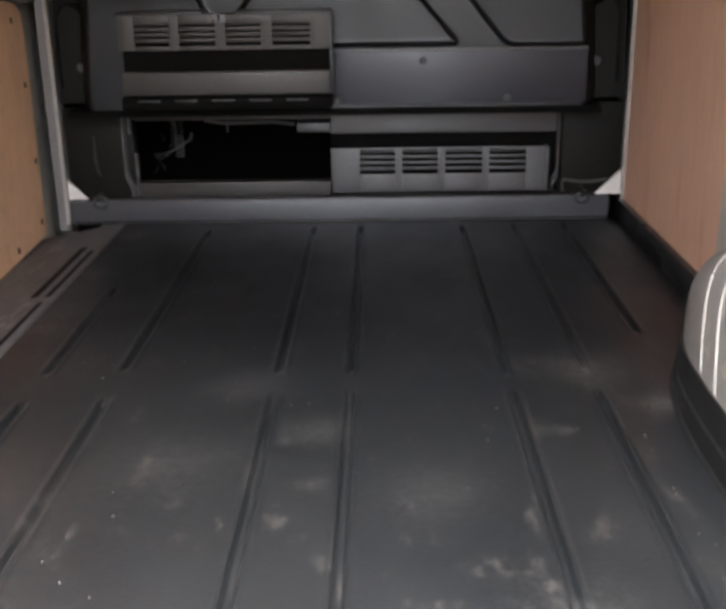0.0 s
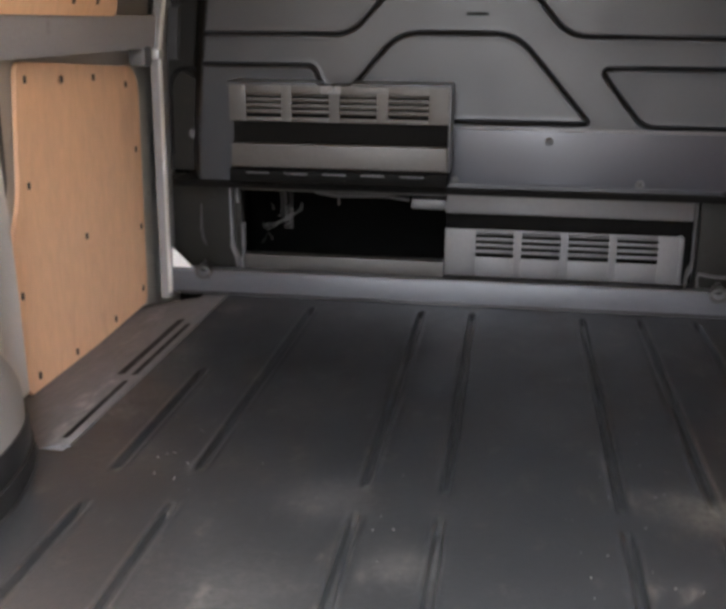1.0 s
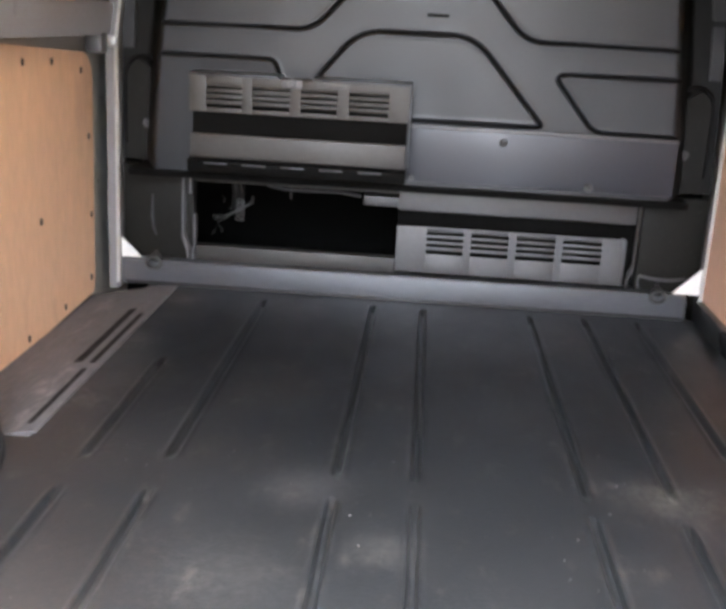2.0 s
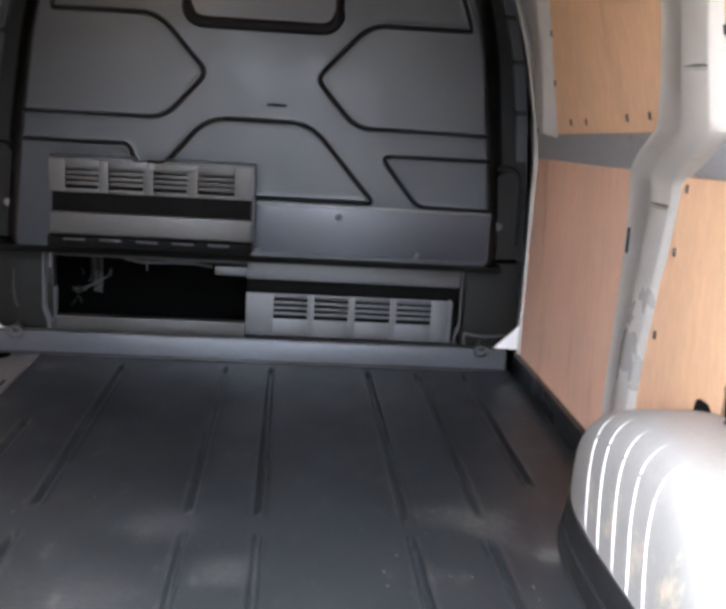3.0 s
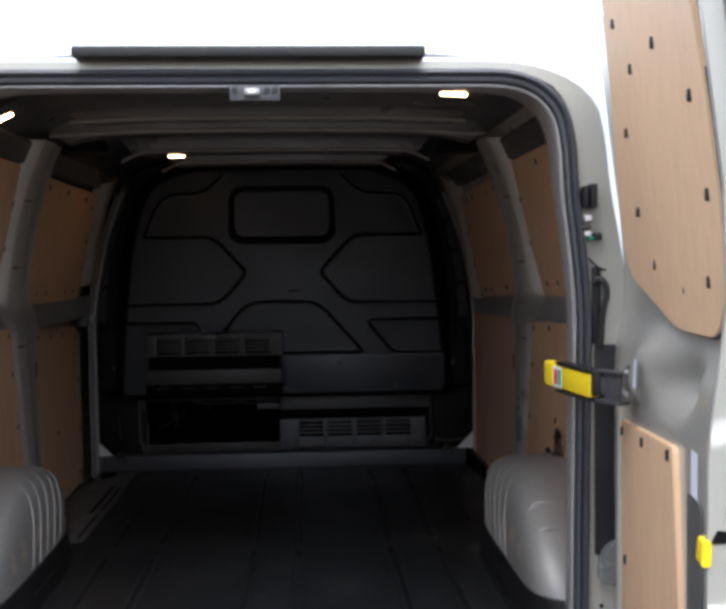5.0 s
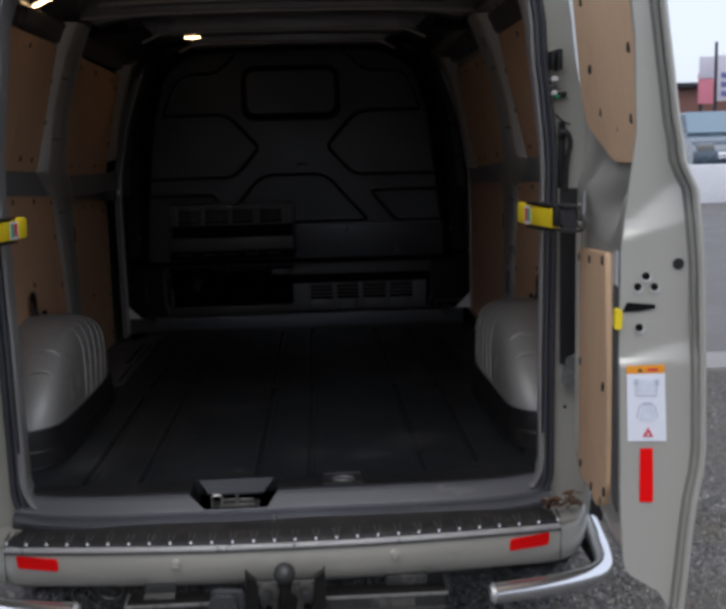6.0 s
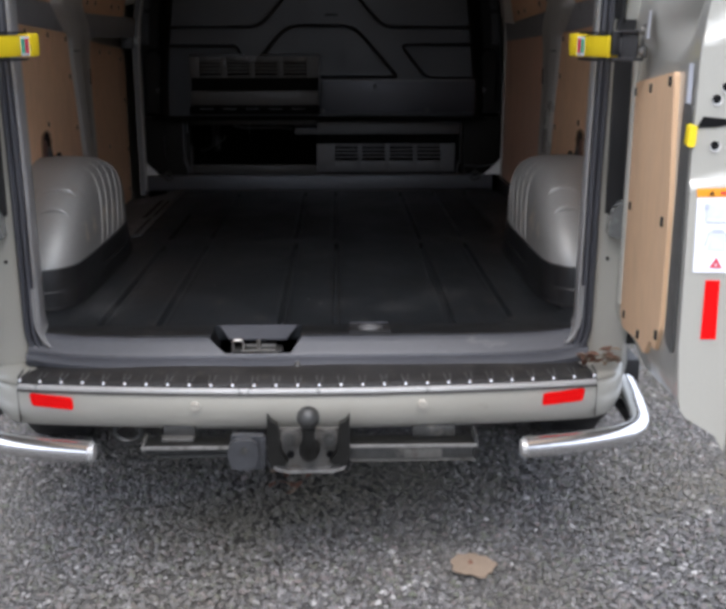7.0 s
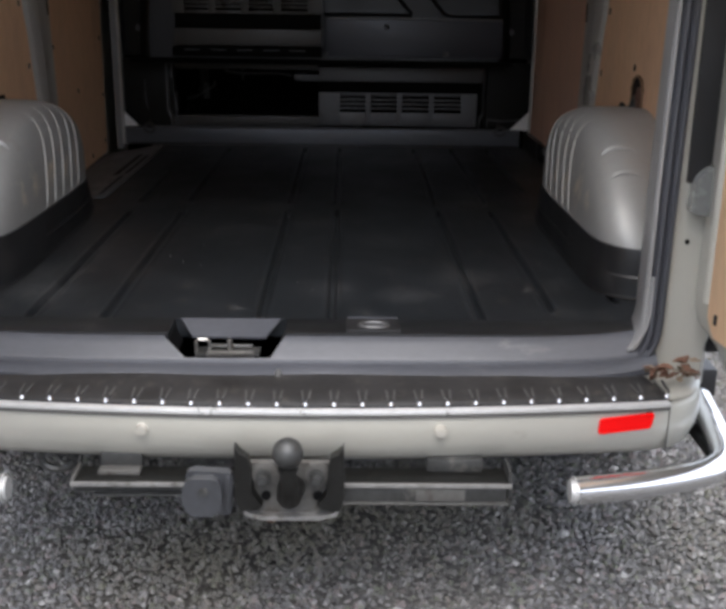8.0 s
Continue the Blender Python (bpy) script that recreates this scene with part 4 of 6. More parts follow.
def louvre_panel(x0, x1, z0, z1, cols, zlo, zhi, y, parent, metal=GALV, bar=0.22):
    """A sheet with rows of slots cut through it, and each raised louvre."""
    rows = [(x0, cols[0][0], y, y + 0.004, z0, z1), (cols[-1][1], x1, y, y + 0.004, z0, z1)]
    for a, b in zip(cols[:-1], cols[1:]):
        rows.append((a[1], b[0], y, y + 0.004, z0, z1))
    pitch = (zhi - zlo) / 4
    for a, b in cols:
        rows.append((a, b, y, y + 0.004, z0, zlo))
        rows.append((a, b, y, y + 0.004, zhi, z1))
        for k in range(3):
            rows.append((a, b, y, y + 0.004, zlo + pitch * (k + 1) - pitch * bar, zlo + pitch * (k + 1) + pitch * bar))
    body = part("louvre_sheet", boxes(*rows, bevel=0.0008), metal, parent, "dull metal sheet with slots")
    for a, b in cols:
        for k in range(4):
            bm = bmesh.new()
            z = zlo + pitch * (k + 1) - pitch * 0.15
            tube(bm, [(a, y + 0.001, z), (a + 0.006, y - 0.003, z), (b - 0.006, y - 0.003, z), (b, y + 0.001, z)], 0.0022, 6)
            part("louvre", bm, metal, body)
    return body


louvre_panel(-0.026, 0.615, 0.078, 0.212, [(0.060, 0.165), (0.187, 0.293), (0.315, 0.425), (0.446, 0.556)], 0.133, 0.203, 2.396, low)
part("panel_edge", boxes((0.612, 0.622, 2.39, 2.43, 0.078, 0.21), bevel=0.003), GALV, low)

# the lifted load-through hatch
hatch = thing("hatch", "lifted load-through hatch of dull slotted metal on the bulkhead", "hatch")
louvre_panel(-0.566, -0.010, 0.524, 0.614, [(-0.523, -0.432), (-0.406, -0.310), (-0.283, -0.190), (-0.160, -0.060)], 0.534, 0.592, 2.135, hatch, HATCH, 0.33)
part("upper_lip", boxes((-0.570, -0.34, 2.132, 2.243, 0.6145, 0.621), (-0.255, -0.005, 2.132, 2.243, 0.6145, 0.621), bevel=0.002), BULK, hatch)
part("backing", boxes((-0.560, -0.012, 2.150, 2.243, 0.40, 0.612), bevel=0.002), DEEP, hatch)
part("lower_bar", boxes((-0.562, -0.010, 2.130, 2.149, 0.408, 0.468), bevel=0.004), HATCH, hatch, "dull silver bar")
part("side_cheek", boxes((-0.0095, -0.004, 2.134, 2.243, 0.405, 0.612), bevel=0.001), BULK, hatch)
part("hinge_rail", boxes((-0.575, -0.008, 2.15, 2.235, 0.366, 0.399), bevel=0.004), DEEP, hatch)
for k in range(5):
    part("hinge_tab", boxes((-0.53 + 0.1 * k, -0.47 + 0.1 * k, 2.146, 2.152, 0.388, 0.393), bevel=0.001), FLANGE, hatch)
bm = bmesh.new()
cyl(bm, (-0.305, 2.129, 0.607), 0.012, 0.012, "y", 14, 0.009, 0.002)
box(bm, -0.33, -0.28, 2.133, 2.138, 0.595, 0.615, 0.002)
part("catch", bm, GALV, hatch)
part("name_tag", boxes((-0.242, -0.165, 2.1325, 2.1345, 0.598, 0.611), bevel=0.0005), STEEL, hatch)

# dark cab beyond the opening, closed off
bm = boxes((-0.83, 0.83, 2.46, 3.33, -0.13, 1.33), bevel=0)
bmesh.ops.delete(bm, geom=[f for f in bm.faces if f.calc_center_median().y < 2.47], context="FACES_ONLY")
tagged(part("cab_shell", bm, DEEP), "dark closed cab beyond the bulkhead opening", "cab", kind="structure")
seat = thing("seat_mechanism", "dark steel seat levers and spring inside the dark cab", "seat mechanism", at=(-0.51, 2.53, 0.12))
LEVERS = [((-0.545, 2.52, 0.178), (-0.468, 2.56, 0.220), 0.0036), ((-0.523, 2.53, 0.292), (-0.522, 2.54, 0.20), 0.009), ((-0.500, 2.53, 0.292), (-0.503, 2.54, 0.21), 0.007), ((-0.566, 2.50, 0.17), (-0.545, 2.52, 0.178), 0.007), ((-0.478, 2.55, 0.215), (-0.470, 2.56, 0.236), 0.0040)]
rng = random.Random(8)
for k in range(6):
    x, y, z = rng.uniform(-0.590, -0.53), rng.uniform(2.50, 2.56), rng.uniform(0.13, 0.25)
    LEVERS.append(((x, y, z), (x + rng.uniform(-0.03, 0.03), y + 0.01, z + rng.uniform(-0.03, 0.03)), rng.uniform(0.002, 0.005)))
for a, b, r in LEVERS:
    bm = bmesh.new()
    a, b = Vector(a) - seat.location, Vector(b) - seat.location
    tube(bm, [a, (a + b) / 2 + Vector((0.006, -0.008, 0.004)), b], r, 8)
    # the levers in lighter steel carry glints in their colour
    part("lever", bm, STEEL if r in (0.0036, 0.0040) else DARKSTEEL, seat)
bm = bmesh.new()
tube(bm, [(0.01 + 0.012 * math.cos(t * 1.9), -0.02 + 0.004 * t / 6, 0.05 + 0.008 * math.sin(t * 1.9) + 0.004 * t) for t in np.linspace(0, 16, 60)], 0.002, 6)
part("spring", bm, GALV, seat, "thin coil spring")
bm = bmesh.new()
tube(bm, [(-0.43, 2.50, 0.31), (-0.41, 2.49, 0.285), (-0.36, 2.49, 0.277), (-0.2, 2.49, 0.280), (-0.14, 2.49, 0.272)], 0.005, 8)
tube(bm, [(-0.345, 2.49, 0.30), (-0.345, 2.49, 0.25)], 0.003, 8)
tagged(part("cable", bm, GALV), "grey cable hanging under the cab seat", "cable")
tagged(part("seat_box", boxes((-0.13, -0.02, 2.47, 2.60, 0.25, 0.278), bevel=0.004), GALV), "dull metal ledge under the cab seat", "seat box")

# step at the foot of the bulkhead
STEP_ = tagged(part("bulkhead_step", boxes((-0.815, 0.800, FRONT, 2.43, -0.002, 0.068), bevel=0.007), STEP), "worn grey metal step along the foot of the bulkhead", "step", kind="structure")
part("step_lip", boxes((-0.70, 0.795, FRONT - 0.003, FRONT + 0.012, 0.0685, 0.073), bevel=0.0015), GALV, STEP_)
# black strip stands in for the shadow line under the step
bm = boxes((-0.80, 0.795, FRONT - 0.006, FRONT + 0.004, -0.001, 0.008), bevel=0.002)
part("shadow_gap", bm, BLACK, STEP_)
for s in (-1, 1):
    # white plate painted in place of the light seen through the corner gap
    bm = bmesh.new()
    prism(bm, [(0.762, 0.070), (0.842, 0.070), (0.842, 0.150)], 2.380, 2.390, lambda a, b, d: Vector((s * a, d, b)))
    part("lit_gap", bm, CLIP_AND_GLINT, STEP_, "white triangle standing for the lit gap in the corner")
    ring = thing("tie_down_ring", "dark steel lashing ring on the bulkhead step", "tie-down ring", "tie-down rings", at=(s * 0.715, FRONT - 0.004, 0.062))
    bm = bmesh.new()
    tube(bm, [(0.021 * math.cos(a), -0.012, 0.006 + 0.018 * math.sin(a)) for a in np.linspace(0, 2 * math.pi, 21)[:-1]], 0.0052, 8, closed=True)
    part("ring", bm, STEEL, ring)
    bm = bmesh.new()
    cyl(bm, (0, 0.014, 0.016), 0.019, 0.022, "z", 16, 0.014, 0.004)
    cyl(bm, (0, 0.014, 0.030), 0.008, 0.010, "z", 6, None, 0.002)
    part("boss", bm, DARKSTEEL, ring, "dark bolted boss")

# side step tread on the nearside
def tread_z(x):
    return 0.004 - 0.20 * max(0.0, -0.655 - x)


rows = [[(x, y, tread_z(x)) for x in np.linspace(-0.645, -0.93, 16)] for y in np.linspace(1.27, FRONT - 0.002, 24)]
tread = tagged(part("door_step", grid_mesh("door_step", rows, thick=(0, 0, -0.04)), TREAD), "dusty grey plastic tread inside the sliding door", "door step", kind="structure")
for x, a, b, w_ in ((-0.707, 1.68, 2.11, 0.020), (-0.668, 1.66, 2.05, 0.014), (-0.672, 1.31, 1.62, 0.012)):
    bm = bmesh.new()
    prism(bm, round_poly([(x - w_ / 2, a), (x + w_ / 2, a), (x + w_ / 2, b), (x - w_ / 2, b)], 0.005, 3), 0.0006, 0.002, lambda p, q, d: Vector((p, q, tread_z(p) + d)))
    part("slot", bm, GROOVE, tread, "dark groove")
# gap behind the sliding door, its shade a dark plate, and the post's lock
bm = bmesh.new()
prism(bm, round_poly([(1.49, 0.42), (1.56, 0.37), (1.60, 0.42), (1.595, 0.69), (1.50, 0.69)], 0.03, 4), 0.002, 0.006, lambda a, b, d: Vector((-(wx(b) + 0.055 - d), a, b)))
part("door_gap", bm, RUBBER, walls[-1], "dark plate drawn as the shaded gap behind the sliding door")
part("door_lock", boxes((-0.885, -0.835, 2.28, 2.335, 0.645, 0.700), bevel=0.01), GALV, walls[-1], "dull metal door lock")
part("lock_pin", boxes((-0.845, -0.815, 2.33, 2.375, 0.662, 0.690), bevel=0.006), BOLT, walls[-1])


# ---- rear opening: posts, seal, sill ----
LEAN = [(0.05, -0.009), (0.35, -0.007), (0.65, -0.002), (0.81, 0.0), (0.94, 0.011), (1.067, 0.026), (1.15, 0.024), (1.235, 0.009), (1.262, 0.0)]


def opening(grow):
    r = [0.075 + grow, 0.075 + grow, 0.17 + grow, 0.17 + grow]
    pts = round_poly([(-0.648 - grow, -0.035 - grow), (0.648 + grow, -0.035 - grow), (0.648 + grow, 1.262 + grow), (-0.648 - grow, 1.262 + grow)], r, 10)
    out = []
    for i, p in enumerate(pts):
        q = pts[(i + 1) % len(pts)]
        k = max(1, int(math.hypot(q[0] - p[0], q[1] - p[1]) / 0.06))
        out += [(p[0] + (q[0] - p[0]) * j / k, p[1] + (q[1] - p[1]) * j / k) for j in range(k)]
    # the posts lean in towards the roof
    return [(x - math.copysign(lerp(z, LEAN), x) * min(1, abs(x) / 0.5), z) for x, z in out]


def rake(z):
    return 0.03 * max(0.0, z - 0.8)


def roof_z(x):
    return lerp(abs(x), [(a, b) for b, a in WALL[::-1]])


frame_ob = tagged(new("rear_frame"), "silver steel frame round the open rear doorway", "door frame", kind="structure")
inner = opening(0.0)
start = max(range(len(inner)), key=lambda i: (inner[i][1] > 0.0) and (inner[i - 1][1] <= 0.0))
seq = [inner[(start + k) % len(inner)] for k in range(len(inner)) if inner[(start + k) % len(inner)][1] > 0.0]
rows = []
for f, yo in ((0.0, -0.018), (0.035, 0.02), (0.08, 0.07), (0.125, 0.116), (0.14, 0.124), (0.20, 0.130), (0.55, 0.15), (1.0, 0.29)):
    row = []
    for x, z in seq:
        s = 1 if x > 0 else -1
        # target on the wall or the roof
        if z < 1.05:
            tgt = (wx(z) - 0.004, z)
        else:
            zz = min(1.05 + (z - 1.05) / 0.212 * 0.335, roof_z(abs(x) * 1.12) + 0.012)
            tgt = (min(abs(x) * (wx(1.05) / 0.648), lerp(zz, WALL)), zz)
        row.append((x + (s * tgt[0] - x) * f, yo + rake(z), z + (tgt[1] - z) * f))
    rows.append(row)
part("post_lining", grid_mesh("post_lining", rows), LINING, frame_ob)


def ring_sweep(name, prof):
    """A strip up one side of the doorway, over it and down the other; prof: (outward, y) pairs across it."""
    base = opening(0.0)
    n = len(base)
    first = next(i for i in range(n) if base[i][1] > -0.028 >= base[i - 1][1])
    base = [p for p in base[first:] + base[:first] if p[1] > -0.028]
    n = len(base)
    rows = []
    for g, y in prof:
        r = []
        for i, (x, z) in enumerate(base):
            a, b = base[max(0, i - 1)], base[min(n - 1, i + 1)]
            t = Vector((b[0] - a[0], b[1] - a[1])).normalized()
            r.append((x + t.y * g, y + rake(z), z - t.x * g))
        rows.append(r)
    return grid_mesh(name, rows)


part("door_seal", ring_sweep("door_seal", [(0.007, -0.016), (0.007, -0.028), (0.010, -0.036), (0.015, -0.0375), (0.0185, -0.034), (0.0195, -0.029), (0.0215, -0.029), (0.0225, -0.036), (0.027, -0.041), (0.0325, -0.039), (0.0355, -0.033), (0.036, -0.018)]),
     RUBBER, frame_ob, "grey rubber door seal with two ridges")
part("trim_edge", ring_sweep("trim_edge", [(-0.001, -0.012), (-0.001, -0.026), (0.001, -0.029), (0.0035, -0.029), (0.006, -0.024), (0.006, -0.012)]), LINING, frame_ob, "bright folded metal edge")
# curled feet of the lining and holes in the posts
for s in (1, -1):
    outer = [(0.6495, 0.13), (0.650, 0.09), (0.6495, 0.055), (0.645, 0.030), (0.637, 0.010), (0.626, -0.006), (0.618, -0.012)]
    inner_line = [(0.652, 0.13), (0.650, 0.085), (0.648, 0.045), (0.642, 0.020), (0.634, 0.002), (0.625, -0.010), (0.618, -0.0145)]
    rows = [[(s * x, -0.033, z) for x, z in outer], [(s * (x - 0.001), -0.036, z) for x, z in outer], [(s * (x - 0.004), -0.036, z) for x, z in outer], [(s * (x - 0.006), -0.030, z) for x, z in outer],
            [(s * (x - 0.005), -0.008, z) for x, z in inner_line], [(s * (x - 0.002), 0.018, z) for x, z in inner_line]]
    part("lining_foot", grid_mesh("lining_foot", rows), LINING, frame_ob, "bright curled foot of the lining")
    for y, z, a, b in ((0.055, 1.150, 0.003, 0.006), (0.057, 1.080, 0.003, 0.012), (0.045, 1.012, 0.002, 0.005), (0.046, 0.978, 0.003, 0.009), (0.086, 0.838, 0.007, 0.011), (0.086, 0.8585, 0.018, 0.003), (0.045, 0.500, 0.002, 0.005), (0.048, 0.395, 0.003, 0.008),
                       (0.048, 0.327, 0.0045, 0.011)):
        x = 0.648 - lerp(z, LEAN) + 0.19 * (y + 0.018)
        bm = bmesh.new()
        prism(bm, round_poly([(-a, -b), (a, -b), (a, b), (-a, b)], min(a, b) * 0.9, 4), -0.001, 0.0015, lambda p, q, d: Vector((s * (x - d + 0.19 * p), y + p, z + q)))
        part("post_hole", bm, POST if a > b else GROOVE, frame_ob)

# outer skin round the doorway and the body shell
ring_in = opening(0.035)
def skin(y, wide, high=1.0):
    out = []
    rise = lerp(y, [(-0.03, 0.016), (0.03, 0.028), (0.15, 0.06), (0.40, 0.105), (1.0, 0.12), (2.6, 0.11)])
    n = len(ring_in)
    for i in list(range(n)) + [0]:
        x, z = ring_in[i]
        a, b = ring_in[i - 1], ring_in[(i + 1) % n]
        t = Vector((b[0] - a[0], b[1] - a[1])).normalized()
        e = wide - 0.683
        px, pz = x + t.y * e - math.copysign(0.06 * max(0.0, z - 0.7), x) * min(1, abs(t.y) * 1.2), z + (rise if t.x < -0.2 else -t.x * e * 0.55)
        if z < 0.0:
            px, pz = math.copysign(min(abs(x) + e, wide), x), -0.10
        out.append((px, y + (rake(z) if y < 0.5 else 0), pz))
    return out


rows = [[(x, -0.022 + rake(z), z) for x, z in ring_in + ring_in[:1]], skin(-0.022, 0.772), skin(0.03, 0.80), skin(0.15, 0.835), skin(0.40, 0.89), skin(1.0, 0.93), skin(2.6, 0.93)]
rows += [[(x * 0.98, y, min(z, 1.1)) for x, y, z in skin(3.4, 0.93)], [(x * 0.9, y, min(z, 0.55)) for x, y, z in skin(4.3, 0.93)]]
body = thing("van", "champagne silver panel van with its rear doors open", "van")
shell = part("body_shell", grid_mesh("body_shell", rows), PAINT, body)
nose = [tuple(p) for p in rows[-1][:-1]]
part("nose", mesh_of("nose", nose, [tuple(range(len(nose)))], False), PAINT, body)
part("underbody", boxes((-0.84, 0.84, 0.10, 4.2, -0.16, -0.10), (-0.5, -0.44, 0.0, 3.6, -0.21, -0.15), (0.44, 0.5, 0.0, 3.6, -0.21, -0.15), bevel=0.006), BLACK, body, "dark underbody")
part("brake_light_bar", boxes((-0.345, 0.345, -0.060, 0.02, 1.314, 1.336), bevel=0.006), BLACK, body, "dark bar above the doorway")
for s in (1, -1):
    # black boxes fill the hinge gap and recess with their shade
    part("hinge_gap", boxes((s * 0.690, s * 0.748, -0.030, 0.02, 0.300, 0.735), bevel=0.004), BLACK, body, "black box drawn as the shaded gap at the door hinges")
    part("hinge_recess", boxes((s * 0.686, s * 0.703, -0.028, 0.01, 0.7355, 0.895), bevel=0.004), BLACK, body, "narrow black box drawn as the shaded recess behind the door")
    lamp = part("tail_lamp", boxes((s * 0.742, s * 0.80, -0.030, 0.06, 0.30, 0.74), bevel=0.012), BLACK, body)
    bm = bmesh.new()
    prism(bm, round_poly([(0.693, 0.250), (0.745, 0.244), (0.766, 0.268), (0.764, 0.322), (0.738, 0.338), (0.715, 0.326), (0.699, 0.308)], 0.010, 4), -0.056, -0.024, lambda a, b, d: Vector((s * a, d, b)), 0.004)
    part("lamp_foot", bm, CLEAR, lamp, "frosted clear lens foot")
    bm = bmesh.new()
    cyl(bm, (s * 0.704, -0.0225, 0.192), 0.0045, 0.003, "y", 12)
    part("drain_hole", bm, GROOVE, body)
    bm = bmesh.new()
    loop = [(s * (0.697 + 0.014 * math.sin(a)), -0.034 - 0.006 * math.sin(a), 0.842 + 0.028 * math.cos(a)) for a in np.linspace(-0.9, 2.3, 14)]
    tube(bm, loop + [(s * 0.703, -0.034, 0.79), (s * 0.700, -0.032, 0.73)], 0.0065, 10)
    part("door_cable", bm, BLACK, body, "thick black cable loop to the door")
    bm = bmesh.new()
    tube(bm, [(s * (0.676 + 0.036 * k / 9), -0.034, 0.912 - 0.024 * math.sin(k / 9 * math.pi / 2)) for k in range(10)], 0.0026, 8)
    part("thin_wire", bm, BLACK, body, "thin dark wire")
    part("cable_plug", boxes((s * 0.686, s * 0.703, -0.040, -0.015, 0.949, 0.964), bevel=0.004), BLACK, body)
    for dx, z, w_, h_, mt in ((0.675, 0.994, 0.014, 0.012, CLIP_AND_GLINT), (0.672, 0.976, 0.016, 0.009, GALV), (0.674, 0.962, 0.012, 0.010, CLIP_AND_GLINT), (0.681, 0.953, 0.010, 0.006, GREENS)):
        part("wiring_clip", boxes((s * (dx - w_ / 2), s * (dx + w_ / 2), -0.040, -0.02, z - h_ / 2, z + h_ / 2), bevel=0.002), mt, body, "small clip on the hinge pillar")
    hinge = part("hinge", boxes((s * 0.664, s * 0.673, -0.050, -0.012, 1.016, 1.058), bevel=0.003), BLACK, body)
    part("hinge_leaf", boxes((s * 0.677, s * 0.690, -0.054, -0.012, 1.013, 1.062), bevel=0.003), BLACK, hinge)
    for y in (0.775, 3.65):
        bm = bmesh.new()
        cyl(bm, (s * 0.80, y, -0.215), 0.325, 0.20, "x", 40, None, 0.03)
        wh = part("tyre", bm, BLACK, body)
        bm = bmesh.new()
        cyl(bm, (s * 0.895, y, -0.215), 0.20, 0.02, "x", 30, None, 0.006)
        part("rim", bm, GALV, wh)

# striker plate over the doorway
lock = thing("door_striker", "dull metal door striker over the rear doorway", "door striker", at=(0.007, -0.022, 1.251))
part("plate", boxes((-0.050, 0.050, -0.006, 0.004, -0.018, 0.014), bevel=0.004), GALV, lock)
part("loop", boxes((-0.020, 0.010, -0.022, -0.0065, -0.010, 0.005), bevel=0.004), BOLT, lock)
part("pocket", boxes((-0.012, 0.002, -0.0235, -0.0225, -0.006, 0.0), bevel=0.0003), WHITE, lock)
for x in (-0.040, 0.040, 0.024):
    bm = bmesh.new()
    cyl(bm, (x, -0.008, 0.002), 0.006, 0.004, "y", 10)
    part("screw", bm, BLACK, lock)


